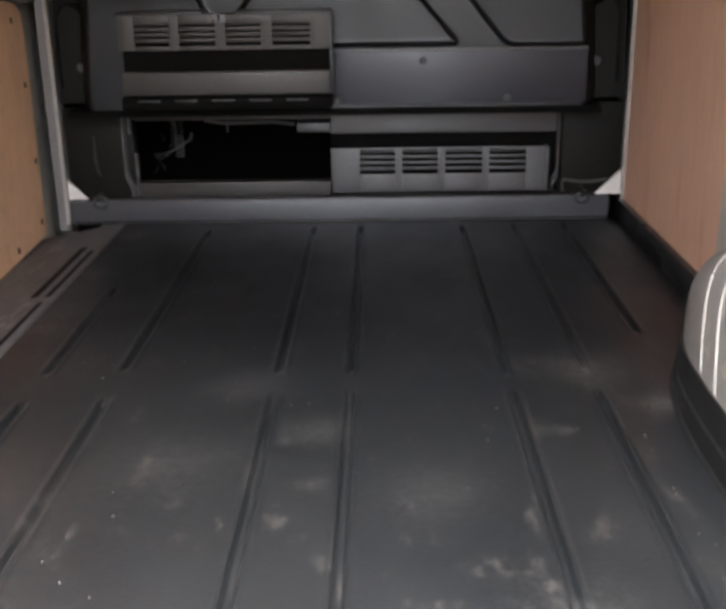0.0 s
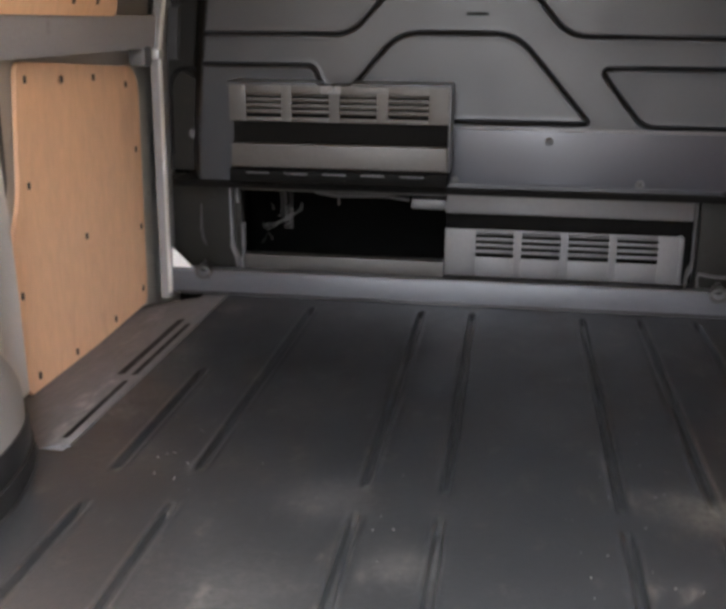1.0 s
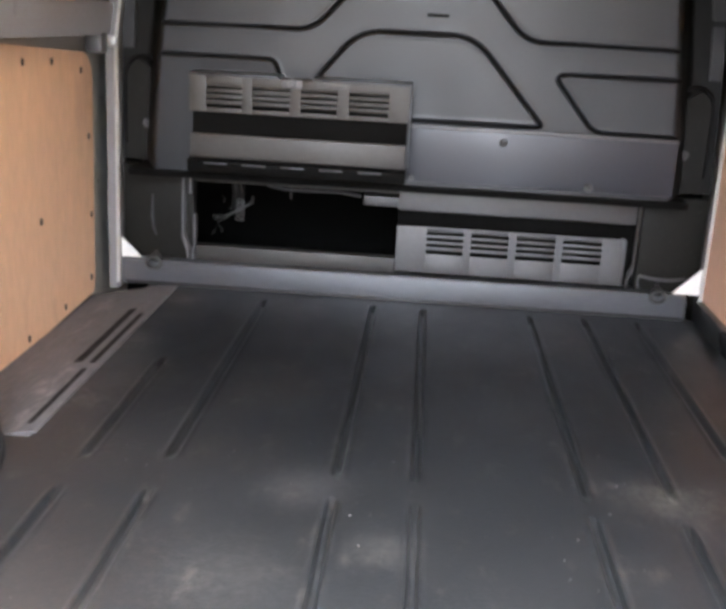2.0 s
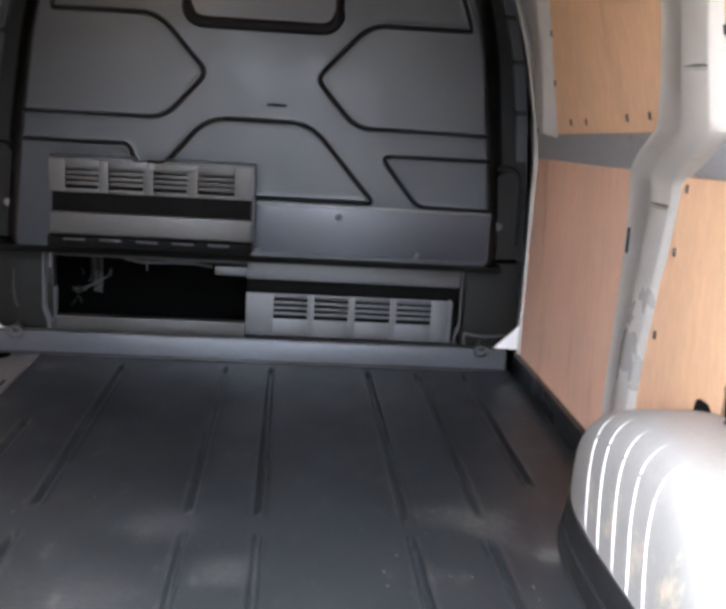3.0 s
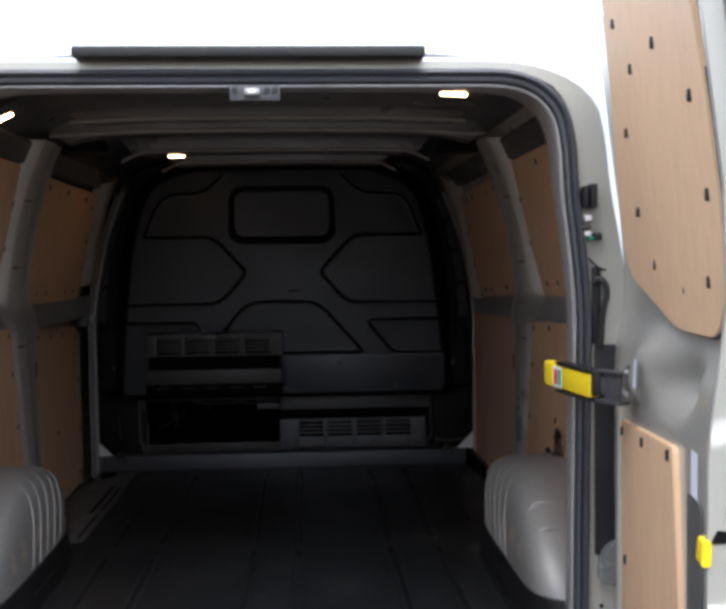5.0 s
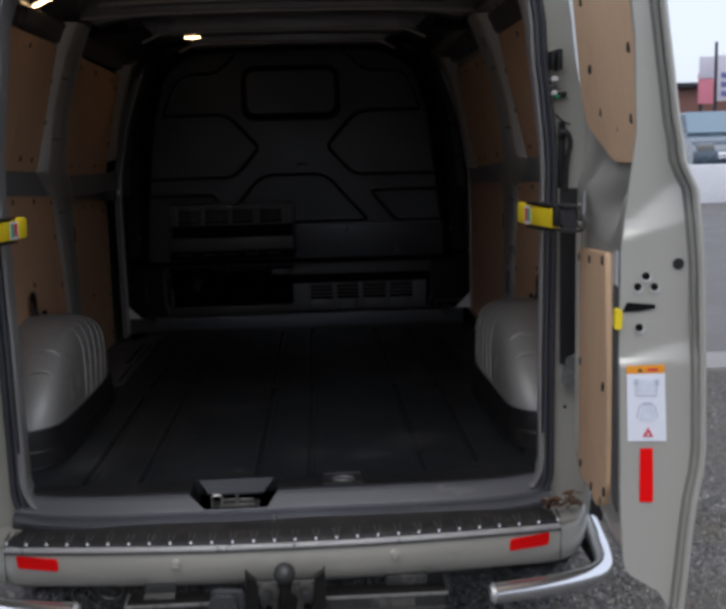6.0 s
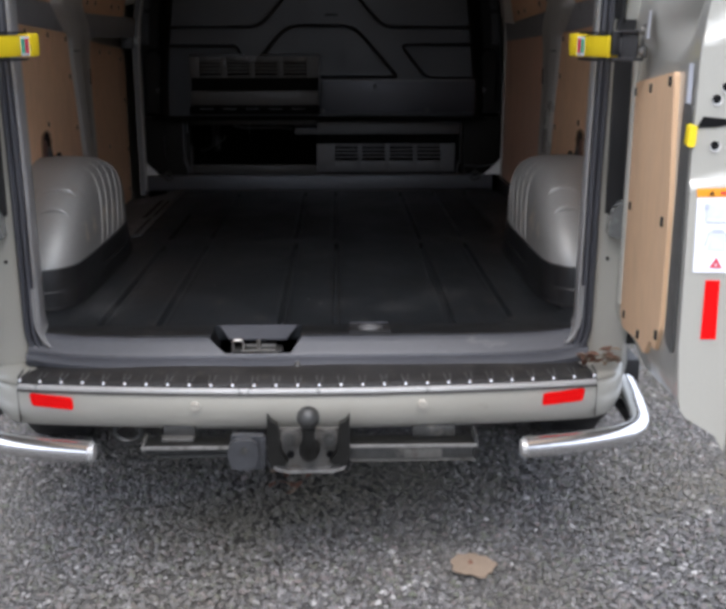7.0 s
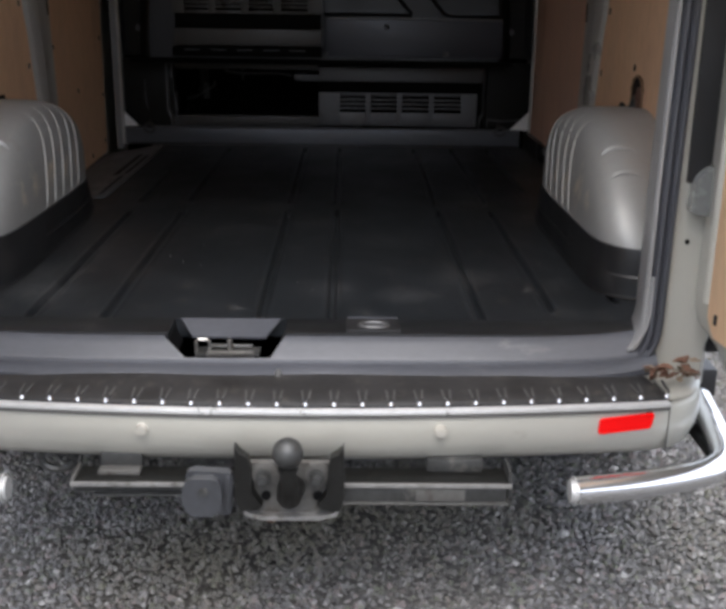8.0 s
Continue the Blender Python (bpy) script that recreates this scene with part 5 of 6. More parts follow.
def sill():
    ob = thing("sill_trim", "grey-blue scuffed plastic trim over the rear sill", "sill trim", kind="structure")
    prof = [(0.016, -0.016), (0.010, -0.0045), (0.004, -0.002), (-0.003, -0.005), (-0.014, -0.0135), (-0.026, -0.023), (-0.0370, -0.0312), (-0.0376, -0.0318), (-0.040, -0.0365), (-0.0415, -0.0415), (-0.045, -0.0395), (-0.052, -0.041), (-0.066, -0.0465), (-0.0745, -0.052), (-0.0755, -0.062), (-0.064, -0.072)]
    recess_end = -0.0373

    def shape(x, y, z):
        lip = max(0.0, -y - 0.045) / 0.03
        out = (abs(x) / 0.66) ** 7
        return (x, y + 0.006 * x + 0.0025 * lip * math.sin(x * 19 + 0.6) + 0.012 * out * lip, z + 0.020 * out - 0.0015 * lip * math.sin(x * 13))

    # left and right of the latch recess
    part("liner_edge", boxes((-0.80, -0.240, 0.008, 0.096, -0.03, 0.0015), (-0.022, 0.80, 0.008, 0.096, -0.03, 0.0015), bevel=0.003), LINER, ob)

    def cut(y):
        k = min(1, max(0, (y + 0.036) / 0.036))
        return (-0.203 - 0.043 * k, -0.046 + 0.024 * k)

    for sgn in (0, 1):
        rr = []
        for y, z in prof:
            lo, hi = cut(y)
            if y < recess_end:
                lo = hi = -0.1235
            span = np.linspace(-0.665, lo, 60) if sgn == 0 else np.linspace(hi, 0.665, 60)
            rr.append([shape(x, y, z) for x in span])
        part("trim", grid_mesh("trim", rr), TRIM, ob)
    # the recess with the latch
    bm = bmesh.new()
    mouth = [(-0.244, 0.094), (-0.018, 0.094), (-0.020, 0.006), (-0.046, -0.036), (-0.203, -0.036), (-0.247, 0.006)]
    bed = [(-0.226, 0.094), (-0.037, 0.094), (-0.040, 0.006), (-0.056, -0.026), (-0.194, -0.026), (-0.228, 0.006)]
    low = [bm.verts.new((x, y, -0.046)) for x, y in bed]
    top = [bm.verts.new((x, y, -0.0005 if y > 0 else -0.031)) for x, y in mouth]
    bm.faces.new(low)
    for k in range(6):
        bm.faces.new([low[k], low[(k + 1) % 6], top[(k + 1) % 6], top[k]])
    bmesh.ops.solidify(bm, geom=bm.faces[:], thickness=-0.003)
    part("latch_recess", bm, BLACK, ob, "black recess for the lock")
    bm = bmesh.new()
    prism(bm, [(-0.229, 0.0), (-0.034, 0.0), (-0.061, -0.043), (-0.201, -0.043)], 0.0, 0.005, lambda p, q, d: Vector((p, 0.093 + q, 0.002 + 0.52 * q - d)), 0.001)
    part("ramp", bm, TRIM, ob)
    latch = part("latch", boxes((-0.190, -0.070, 0.002, 0.042, -0.046, -0.038), bevel=0.002), STEEL, ob)
    bm = bmesh.new()
    tube(bm, [(-0.189, 0.012, -0.045), (-0.189, 0.012, -0.018), (-0.184, 0.012, -0.0135), (-0.169, 0.012, -0.0135), (-0.164, 0.012, -0.018), (-0.164, 0.012, -0.045)], 0.0038, 8)
    part("hoop", bm, BOLT, latch, "steel hoop")
    bm = bmesh.new()
    prism(bm, round_poly([(-0.170, -0.036), (-0.080, -0.036), (-0.078, -0.043), (-0.166, -0.046)], 0.003, 3), -0.006, 0.014, lambda a, b, d: Vector((a, d, b)), 0.0015)
    part("tongue", bm, BOLT, latch, "bright steel tongue")
    part("latch_bar", boxes((-0.165, -0.085, 0.024, 0.030, -0.034, -0.028), bevel=0.002), BOLT, latch)
    bm = bmesh.new()
    cyl(bm, (-0.126, 0.014, -0.025), 0.0055, 0.024, "z", 10, None, 0.002)
    part("pin", bm, BOLT, latch)
    bm = bmesh.new()
    cyl(bm, (-0.029, -0.078, -0.044), 0.007, 0.014, "z", 10, 0.004, 0.002)
    part("loose_clip", bm, BOLT, ob)
    part("oval_bed", boxes((0.092, 0.196, 0.014, 0.084, -0.004, 0.008), bevel=0.004), BLACK, ob)
    bm = bmesh.new()
    tube(bm, [(0.145 + 0.027 * math.cos(t), 0.036 + 0.015 * math.sin(t), 0.0095) for t in np.linspace(0, 2 * math.pi, 21)[:-1]], 0.0045, 8, closed=True)
    part("oval_badge", bm, GALV, ob, "oval raised ring")
    part("edge_bead", boxes((0.096, 0.192, 0.080, 0.086, 0.0075, 0.0105), bevel=0.001), TRIM, ob)
    return ob


sill()

# ---- bumper ----
PLAN = [(0.0, -0.188), (0.15, -0.186), (0.30, -0.178), (0.45, -0.166), (0.60, -0.150), (0.655, -0.141), (0.69, -0.128), (0.72, -0.106), (0.744, -0.066), (0.762, -0.01), (0.782, 0.05), (0.802, 0.10), (0.842, 0.24)]


def plan_line(xmax, n=60):
    xs = np.linspace(-1, 1, 2 * n + 1)
    out = []
    acc = [0.0]
    for p, q in zip(PLAN[:-1], PLAN[1:]):
        acc.append(acc[-1] + math.hypot(q[0] - p[0], q[1] - p[1]))
    limit = np.interp(xmax, [p[0] for p in PLAN], acc)
    for t in xs:
        d = abs(t) * limit
        out.append((math.copysign(float(np.interp(d, acc, [p[0] for p in PLAN])), t), float(np.interp(d, acc, [p[1] for p in PLAN]))))
    return out


def swept(name, prof, line):
    """prof: (inward, z) pairs, along the bumper's plan."""
    rows = []
    n = len(line)
    for d, z in prof:
        r = []
        for i, (x, y) in enumerate(line):
            a, b = line[max(0, i - 1)], line[min(n - 1, i + 1)]
            t = Vector((b[0] - a[0], b[1] - a[1])).normalized()
            r.append((x - t.y * d, y + t.x * d, z))
        rows.append(r)
    return grid_mesh(name, rows)


bumper = thing("bumper", "champagne silver rear bumper with a black studded tread", "bumper")
line = plan_line(0.842)
part("bumper_skin", swept("bumper_skin", [(0.030, -0.068), (0.010, -0.0685), (0.003, -0.073), (0.0, -0.082), (-0.003, -0.105), (0.0, -0.135), (0.010, -0.160), (0.022, -0.172), (0.05, -0.178), (0.10, -0.176)], line), PAINT, bumper)
mid_line = plan_line(0.664)
part("tread", swept("tread", [(0.004, -0.070), (0.006, -0.062), (0.012, -0.058), (0.05, -0.054), (0.095, -0.05), (0.13, -0.05), (0.135, -0.07)], mid_line), TREADTOP, bumper, "black ribbed plastic tread")
# dark grey strip drawn as the shade line below the bright edge
part("edge_shade_line", swept("edge_shade_line", [(0.003, -0.0845), (-0.0042, -0.0840), (-0.0042, -0.0795), (0.003, -0.0785)], mid_line), SEAM_SHADE, bumper)
part("bright_edge", swept("bright_edge", [(0.003, -0.0790), (-0.0045, -0.0775), (-0.0055, -0.0735), (-0.0040, -0.0700), (0.004, -0.0675)], mid_line), BRIGHT, bumper, "bright metal edge")
for s in (1, -1):
    part("corner_top", swept("corner_top", [(0.002, -0.0675), (0.006, -0.0640), (0.05, -0.058), (0.09, -0.052)], [(s * x, y) for x, y in ((0.667, -0.137), (0.69, -0.128), (0.72, -0.106), (0.744, -0.066), (0.762, -0.01), (0.782, 0.05), (0.802, 0.10))][::s]), PAINT, bumper)
    part("seam", boxes((s * 0.6655, s * 0.6670, -0.1405, -0.130, -0.165, -0.068), bevel=0.0005), SEAM_SHADE, bumper)
    bm = bmesh.new()
    outline = round_poly([(0.536, -0.122), (0.632, -0.115), (0.637, -0.086), (0.538, -0.094)], 0.006, 4)
    prism(bm, outline, 0.006, -0.0035, lambda a, b, d: Vector((s * a, float(np.interp(a, [p[0] for p in PLAN], [p[1] for p in PLAN])) - 0.004 + d, b)))
    part("reflector", bm, RED, bumper, "red rectangular reflector")
    bm = bmesh.new()
    cyl(bm, (s * 0.257, -0.186, -0.108), 0.0115, 0.016, "y", 18, 0.010, 0.002)
    part("parking_sensor", bm, material("sensor_paint", (0.46, 0.44, 0.39), 0.3, 0.2, 0.05), bumper)
# studs along the tread and the ribs behind them
bm = bmesh.new()
cyl(bm, (0, 0, 0), 0.0062, 0.006, "z", 10, 0.0035, 0.001)
STUD = from_bm("stud", bm)
STUD.materials.append(CHROME)
bm = bmesh.new()
for k in (-1, 1):
    box(bm, -0.0018, 0.0018, 0.0, 0.055, -0.002, 0.0028, 0.0008, pose(k * 0.0045, 0.0, 0, 0, 0, -k * 4))
RIB = from_bm("rib", bm)
RIB.materials.append(TREADBAR)
for k in range(28):
    x = -0.662 + 0.049 * k
    y = float(np.interp(abs(x), [p[0] for p in PLAN], [p[1] for p in PLAN]))
    st = part("stud", STUD, CHROME, bumper)
    st.location = (x, y + 0.0075, -0.0600)
    rb = part("rib", RIB, TREADBAR, bumper)
    rb.location = (x, y + 0.013, -0.0565)

# ---- tow bar ----
tow = thing("tow_bar", "rusty black steel tow bar with ball and socket", "tow bar", at=(0, 0, 0.008))
part("cross_beam", boxes((-0.372, 0.376, -0.208, -0.168, -0.224, -0.203), bevel=0.004), STEEL, tow)
part("beam_flange", boxes((-0.376, 0.380, -0.2205, -0.160, -0.2040, -0.1985), bevel=0.0015), DARKSTEEL, tow)
# paler strip paints the bright line along the flange
part("flange_edge", boxes((-0.376, 0.380, -0.2245, -0.2208, -0.2050, -0.1970), bevel=0.0006), LIP_STEEL, tow, "thin paler strip for the highlight on the flange's front edge")
part("lower_lip", boxes((-0.340, 0.088, -0.214, -0.164, -0.229, -0.224), bevel=0.002), STEEL, tow)
boxed = part("boxed_section", boxes((0.090, 0.372, -0.2195, -0.170, -0.234, -0.2052), bevel=0.003), STEEL, tow, "boxed grey steel section")
part("boxed_edge", boxes((0.090, 0.376, -0.2215, -0.165, -0.239, -0.2345), bevel=0.0015), EDGE, boxed)
part("boxed_face", boxes((0.215, 0.300, -0.2215, -0.2200, -0.231, -0.2085), bevel=0.0006), EDGE, boxed)
part("end_plate", boxes((-0.376, -0.370, -0.218, -0.160, -0.214, -0.192), bevel=0.002), EDGE, tow)
part("end_plate", boxes((0.374, 0.380, -0.218, -0.160, -0.232, -0.176), bevel=0.002), STEEL, tow)
hanger = part("hanger", boxes((-0.335, -0.262, -0.170, 0.05, -0.1985, -0.168), bevel=0.005), STEEL, tow)
part("hanger_lip", boxes((-0.335, -0.262, -0.196, -0.171, -0.1985, -0.190), bevel=0.003), EDGE, hanger)
part("hanger", boxes((0.235, 0.335, -0.180, 0.05, -0.1985, -0.172), bevel=0.006), STEEL, tow)
# pressed U-shaped carrier with turned-in cheeks
bm = bmesh.new()
prism(bm, round_poly([(-0.082, -0.236), (-0.05, -0.248), (0.05, -0.248), (0.086, -0.236), (0.090, -0.20), (0.084, -0.152), (-0.080, -0.152), (-0.086, -0.20)], 0.008, 4), -0.236, -0.224, lambda a, b, d: Vector((a, d, b)), 0.002)
plate = part("mount_plate", bm, EDGE, tow, "scuffed grey carrier plate")
bm = bmesh.new()
prism(bm, round_poly([(-0.082, -0.228), (-0.070, -0.238), (-0.045, -0.245), (0.048, -0.245), (0.074, -0.238), (0.086, -0.228), (0.080, -0.244), (0.05, -0.2525), (-0.047, -0.2525), (-0.076, -0.244)], 0.003, 3), -0.252, -0.2365, lambda a, b, d: Vector((a, d, b)), 0.0015)
part("bottom_lip", bm, LIP_STEEL, plate)
for s in (-1, 1):
    bm = bmesh.new()
    prism(bm, [(s * 0.092, -0.205), (s * 0.091, -0.112), (s * 0.083, -0.126), (s * 0.068, -0.134), (s * 0.064, -0.160), (s * 0.062, -0.200), (s * 0.046, -0.222), (s * 0.056, -0.230), (s * 0.084, -0.232)][::s], -0.258, -0.2365,
          lambda a, b, d: Vector((a, d, b)), 0.0015)
    part("cheek", bm, DARKSTEEL, plate, "dark cheek with a pointed ear")
bm = bmesh.new()
bmesh.ops.create_uvsphere(bm, u_segments=28, v_segments=18, radius=0.0248, matrix=Matrix.Translation((0.002, -0.325, -0.091)))
part("ball", bm, STEEL, tow, "worn round tow ball")
bm = bmesh.new()
tube(bm, [(0.002, -0.325, -0.105), (0.002, -0.325, -0.132), (0.002, -0.320, -0.158), (0.002, -0.300, -0.180), (0.002, -0.245, -0.195)], [0.0135, 0.0135, 0.017, 0.021, 0.024], 14)
cyl(bm, (0.002, -0.325, -0.118), 0.0165, 0.010, "z", 18, None, 0.003)
part("neck", bm, DARKSTEEL, tow)
for x in (-0.043, 0.045):
    bm = bmesh.new()
    cyl(bm, (x, -0.243, -0.170), 0.021, 0.012, "y", 20, None, 0.003)
    part("washer", bm, EDGE, plate)
    bm = bmesh.new()
    cyl(bm, (x, -0.252, -0.170), 0.0150, 0.016, "y", 6, None, 0.003)
    cyl(bm, (x, -0.266, -0.170), 0.0085, 0.014, "y", 14, None, 0.002)
    part("nut", bm, STEEL, plate)
    bm = bmesh.new()
    cyl(bm, (x + 0.002, -0.2370, -0.213), 0.0085, 0.003, "y", 14)
    part("bolt_hole", bm, GROOVE, plate)
# trailer socket: rounded housing with a hinged lid
SOCKET = material("socket_plastic", (0.044, 0.046, 0.051), 0.42, 0, 0.2, 12, 100, 0.2, 150)
bm = bmesh.new()
prism(bm, round_poly([(-0.174, -0.240), (-0.098, -0.240), (-0.094, -0.162), (-0.172, -0.158)], 0.010, 5), -0.256, -0.236, lambda a, b, d: Vector((a, d, b)), 0.004)
sock = part("socket_housing", bm, SOCKET, tow, "grey plastic socket housing")
bm = bmesh.new()
prism(bm, round_poly([(-0.168, -0.232), (-0.118, -0.232), (-0.109, -0.200), (-0.113, -0.163), (-0.172, -0.163), (-0.179, -0.200)], 0.022, 8), -0.278, -0.254, lambda a, b, d: Vector((a, d, b)), 0.008)
part("lid", bm, SOCKET, sock, "rounded hinged lid")
bm = bmesh.new()
cyl(bm, (-0.141, -0.279, -0.186), 0.0085, 0.005, "y", 16, None, 0.0015)
part("lid_screw", bm, STEEL, sock)
part("housing_rib", boxes((-0.105, -0.099, -0.262, -0.2555, -0.235, -0.166), bevel=0.002), SOCKET, sock)
bm = bmesh.new()
tube(bm, [(-0.150, -0.262, -0.228), (-0.150, -0.258, -0.246), (-0.156, -0.240, -0.254), (-0.165, -0.200, -0.238)], 0.006, 8)
part("cable", bm, BLACK, sock)
tagged(part("towing_eye", (lambda b: (tube(b, [(-0.425 + 0.03 * math.cos(t), -0.12, -0.195 + 0.022 * math.sin(t)) for t in np.linspace(0, 2 * math.pi, 17)[:-1]], 0.007, 8, closed=True), b)[1])(bmesh.new()), STEEL, body), "steel towing eye")

# ---- chrome corner bars ----
for s in (1, -1):
    bar = thing("corner_bar", "polished chrome tube guarding the bumper corner", "corner bar", "corner bars")
    pts = [(0.487, -0.230, -0.197), (0.60, -0.213, -0.194), (0.695, -0.191, -0.189), (0.745, -0.170, -0.184), (0.770, -0.143, -0.176), (0.778, -0.100, -0.166), (0.782, -0.05, -0.155), (0.790, 0.05, -0.145)]
    cv = []
    for i in range(len(pts) - 1):
        p0, p1, p2, p3 = (Vector(pts[max(0, min(len(pts) - 1, i + k))]) for k in (-1, 0, 1, 2))
        for j in range(6):
            t = j / 6
            cv.append(0.5 * ((2 * p1) + (p2 - p0) * t + (2 * p0 - 5 * p1 + 4 * p2 - p3) * t * t + (3 * p1 - p0 - 3 * p2 + p3) * t ** 3))
    cv.append(Vector(pts[-1]))
    bm = bmesh.new()
    tube(bm, [(s * p.x, p.y, p.z) for p in cv], 0.0245, 24)
    tb = part("tube", bm, CHROME, bar)
    bm = bmesh.new()
    cyl(bm, (s * 0.4845, -0.2302, -0.197), 0.0255, 0.014, "x", 24, None, 0.006)
    part("end_cap", bm, BRIGHT, tb)
    part("bracket", boxes((s * 0.752, s * 0.768, -0.110, 0.02, -0.190, -0.168), bevel=0.004), DARKSTEEL, bar)


# ---- rear doors ----
def rear_door(side):
    ob = thing("rear_door", "champagne silver rear door standing open, lined with plywood", "rear door", "rear doors")
    hinge, d, nrm = Vector((0.73, -0.03, 0)), Vector((-0.164, -0.986, 0)), Vector((0.986, -0.164, 0))

    def at(s, n, z):
        lean = -0.13 * max(0.0, z - 0.85)
        p = hinge + d * s + nrm * (n + lean)
        return Vector((side * p.x, p.y, z))

    END = 0.885
    inner_side = [(0.082, 0.072), (0.092, 0.064), (0.112, 0.052), (0.128, 0.026), (0.138, 0.008), (0.150, 0.001), (0.170, 0.000), (0.25, 0.0), (0.50, 0.0), (0.655, 0.0), (0.68, 0.0), (0.705, 0.001), (0.735, 0.003), (0.765, 0.006), (0.785, 0.008), (0.80, 0.010), (0.87, 0.020), (1.0, 0.026), (1.38, 0.028)]
    # closer stations where the lining is pressed into a scoop
    inner_side = [(z, lerp(z, inner_side)) for z in sorted({p[0] for p in inner_side} | {round(0.66 + 0.0125 * k, 4) for k in range(18)})]
    outer_side = [(1.38, 0.068), (0.87, 0.068), (0.84, 0.0715), (0.81, 0.075), (0.79, 0.083), (0.765, 0.095), (0.72, 0.0995), (0.65, 0.106), (0.50, 0.111), (0.36, 0.114), (0.32, 0.111), (0.27, 0.102), (0.21, 0.096), (0.16, 0.092), (0.075, 0.084)]
    prof = inner_side + outer_side
    # the pressed lip stands proud of the boards along the free edge
    LIP = [(0.138, 0.0), (0.17, 0.005), (0.25, 0.010), (0.40, 0.013), (0.50, 0.014), (0.67, 0.013), (0.70, 0.010), (0.735, 0.007), (0.80, 0.006), (0.90, 0.008), (1.0, 0.0)]

    def pan(s, i, z, n):
        deep = min(1, max(0, (z - 0.745) / 0.05)) * min(1, max(0, (0.855 - s) / 0.02)) * (i < len(inner_side))
        scoop = 0.050 * math.exp(-((s - 0.58 - 0.8 * (z - 0.725)) / 0.10) ** 2) * math.exp(-((z - 0.725) / 0.045) ** 2) * (i < len(inner_side))
        ridge = 0.022 * (math.exp(-((s - 0.36 - 0.9 * (z - 0.74)) / 0.06) ** 2) + 0.6 * math.exp(-((s - 0.14 - 0.3 * (z - 0.74)) / 0.035) ** 2)) * min(1, max(0, (z - 0.66) / 0.03)) * min(1, max(0, (0.81 - z) / 0.05)) * (i < len(inner_side))
        lip = lerp(z, LIP) * min(1, max(0, (s - 0.825) / 0.035)) * (i < len(inner_side))
        return n + deep * (0.018 + 0.04 * max(0, s - 0.2) - 0.03 + 0.018) + scoop - ridge - lip

    def low(s, z):
        # the foot drops towards the hinges, shaped to fit the camera's view
        return max(-0.045, z - 0.19 * max(0.0, 0.80 - s) * min(1, max(0, (0.21 - z) / 0.12))) if z < 0.21 else z

    def step(n, z):
        """The closing edge leans back in two slanting steps."""
        k = min(1, max(0, (n + 0.01) / 0.09))
        a = min(1, max(0, (z - 0.4925) / (0.004 + 0.032 * k)))
        b = min(1, max(0, (z - 0.690 - 0.024 * k) / (0.014 + 0.058 * k)))
        return -0.007 * a - 0.011 * b

    def edge_n(i, z, n):
        return pan(END, i, z, n) + (0.001 if i < len(inner_side) else -0.004)

    loop = list(enumerate(prof + prof[:1]))
    rows = [[at(s, pan(s, i % len(prof), z, n), low(s, z)) for i, (z, n) in loop] for s in (-0.012, 0.02, 0.06, 0.09, 0.12, 0.15, 0.18, 0.21, 0.24, 0.27, 0.30, 0.33, 0.36, 0.39, 0.42, 0.45, 0.48, 0.51, 0.54, 0.57, 0.60, 0.63, 0.66, 0.69, 0.72, 0.75, 0.775, 0.80, 0.834, 0.856, END - 0.022)]
    rows.append([at(END - 0.004 + step(n, z), pan(END, i % len(prof), z, n), z) for i, (z, n) in loop])
    rows.append([at(END + step(n, z), edge_n(i % len(prof), z, n), z) for i, (z, n) in loop])
    part("door_frame", grid_mesh("door_frame", rows), PAINT, ob)
    left = [(z, edge_n(0, z, n)) for z, n in inner_side]
    right = [(z, n - 0.004) for z, n in outer_side[::-1]]
    rows = []
    for z in sorted({round(float(v), 4) for v in np.concatenate([np.linspace(0.082, 1.38, 60), np.linspace(0.47, 0.54, 12), np.linspace(0.68, 0.80, 16), [p[0] for p in inner_side]])}):
        n0, n1 = lerp(z, left), lerp(z, right)
        rows.append([at(END + step(n0 + (n1 - n0) * k / 8, z), n0 + (n1 - n0) * k / 8, z) for k in range(9)])
    part("edge_panel", grid_mesh("edge_panel", rows), PAINT, ob)
    # outer skin with its turned edge
    rows = []
    for z, n in outer_side[::-1]:
        rows.append([at(-0.03, n + 0.002, low(0, z)), at(0.3, n + 0.008, low(0.3, z)), at(0.6, n + 0.01, low(0.6, z)), at(0.8, n + 0.01, z), at(END, n + 0.008, z), at(END + 0.022, n + 0.004, z), at(END + 0.024, n + 0.0, z), at(END + 0.020, n - 0.004, z), at(END - 0.005, n - 0.003, z)])
    part("outer_skin", grid_mesh("outer_skin", rows), PAINT, ob)
    # folded line near the outer edge, a grey tube holding its shade
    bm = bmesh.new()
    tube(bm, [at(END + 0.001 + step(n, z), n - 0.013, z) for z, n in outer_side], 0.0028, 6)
    part("edge_fold", bm, FOLD_SHADE, ob)
    # boards
    lower = round_poly([(0.150, 0.606), (0.640, 0.644), (0.686, 0.42), (0.690, 0.22), (0.645, 0.168), (0.595, 0.176), (0.535, 0.128), (0.40, 0.120), (0.21, 0.084), (0.15, 0.10)], 0.012, 3)
    bm = bmesh.new()
    prism(bm, lower, 0.001, -0.008, lambda s, z, q: at(s, q, z), 0.0015)
    lo = part("lower_board", bm, PLY_TAN, ob, "tan plywood board with dark fixings")
    for s, z in ((0.172, 0.587), (0.388, 0.605), (0.612, 0.627), (0.204, 0.352), (0.638, 0.396), (0.224, 0.119), (0.45, 0.141), (0.665, 0.204)):
        f = part("fixing", RIVET, BLACK, lo)
        f.location = at(s, -0.0085, z)
        f.rotation_euler = (0, 0, side * radians(-9.5))
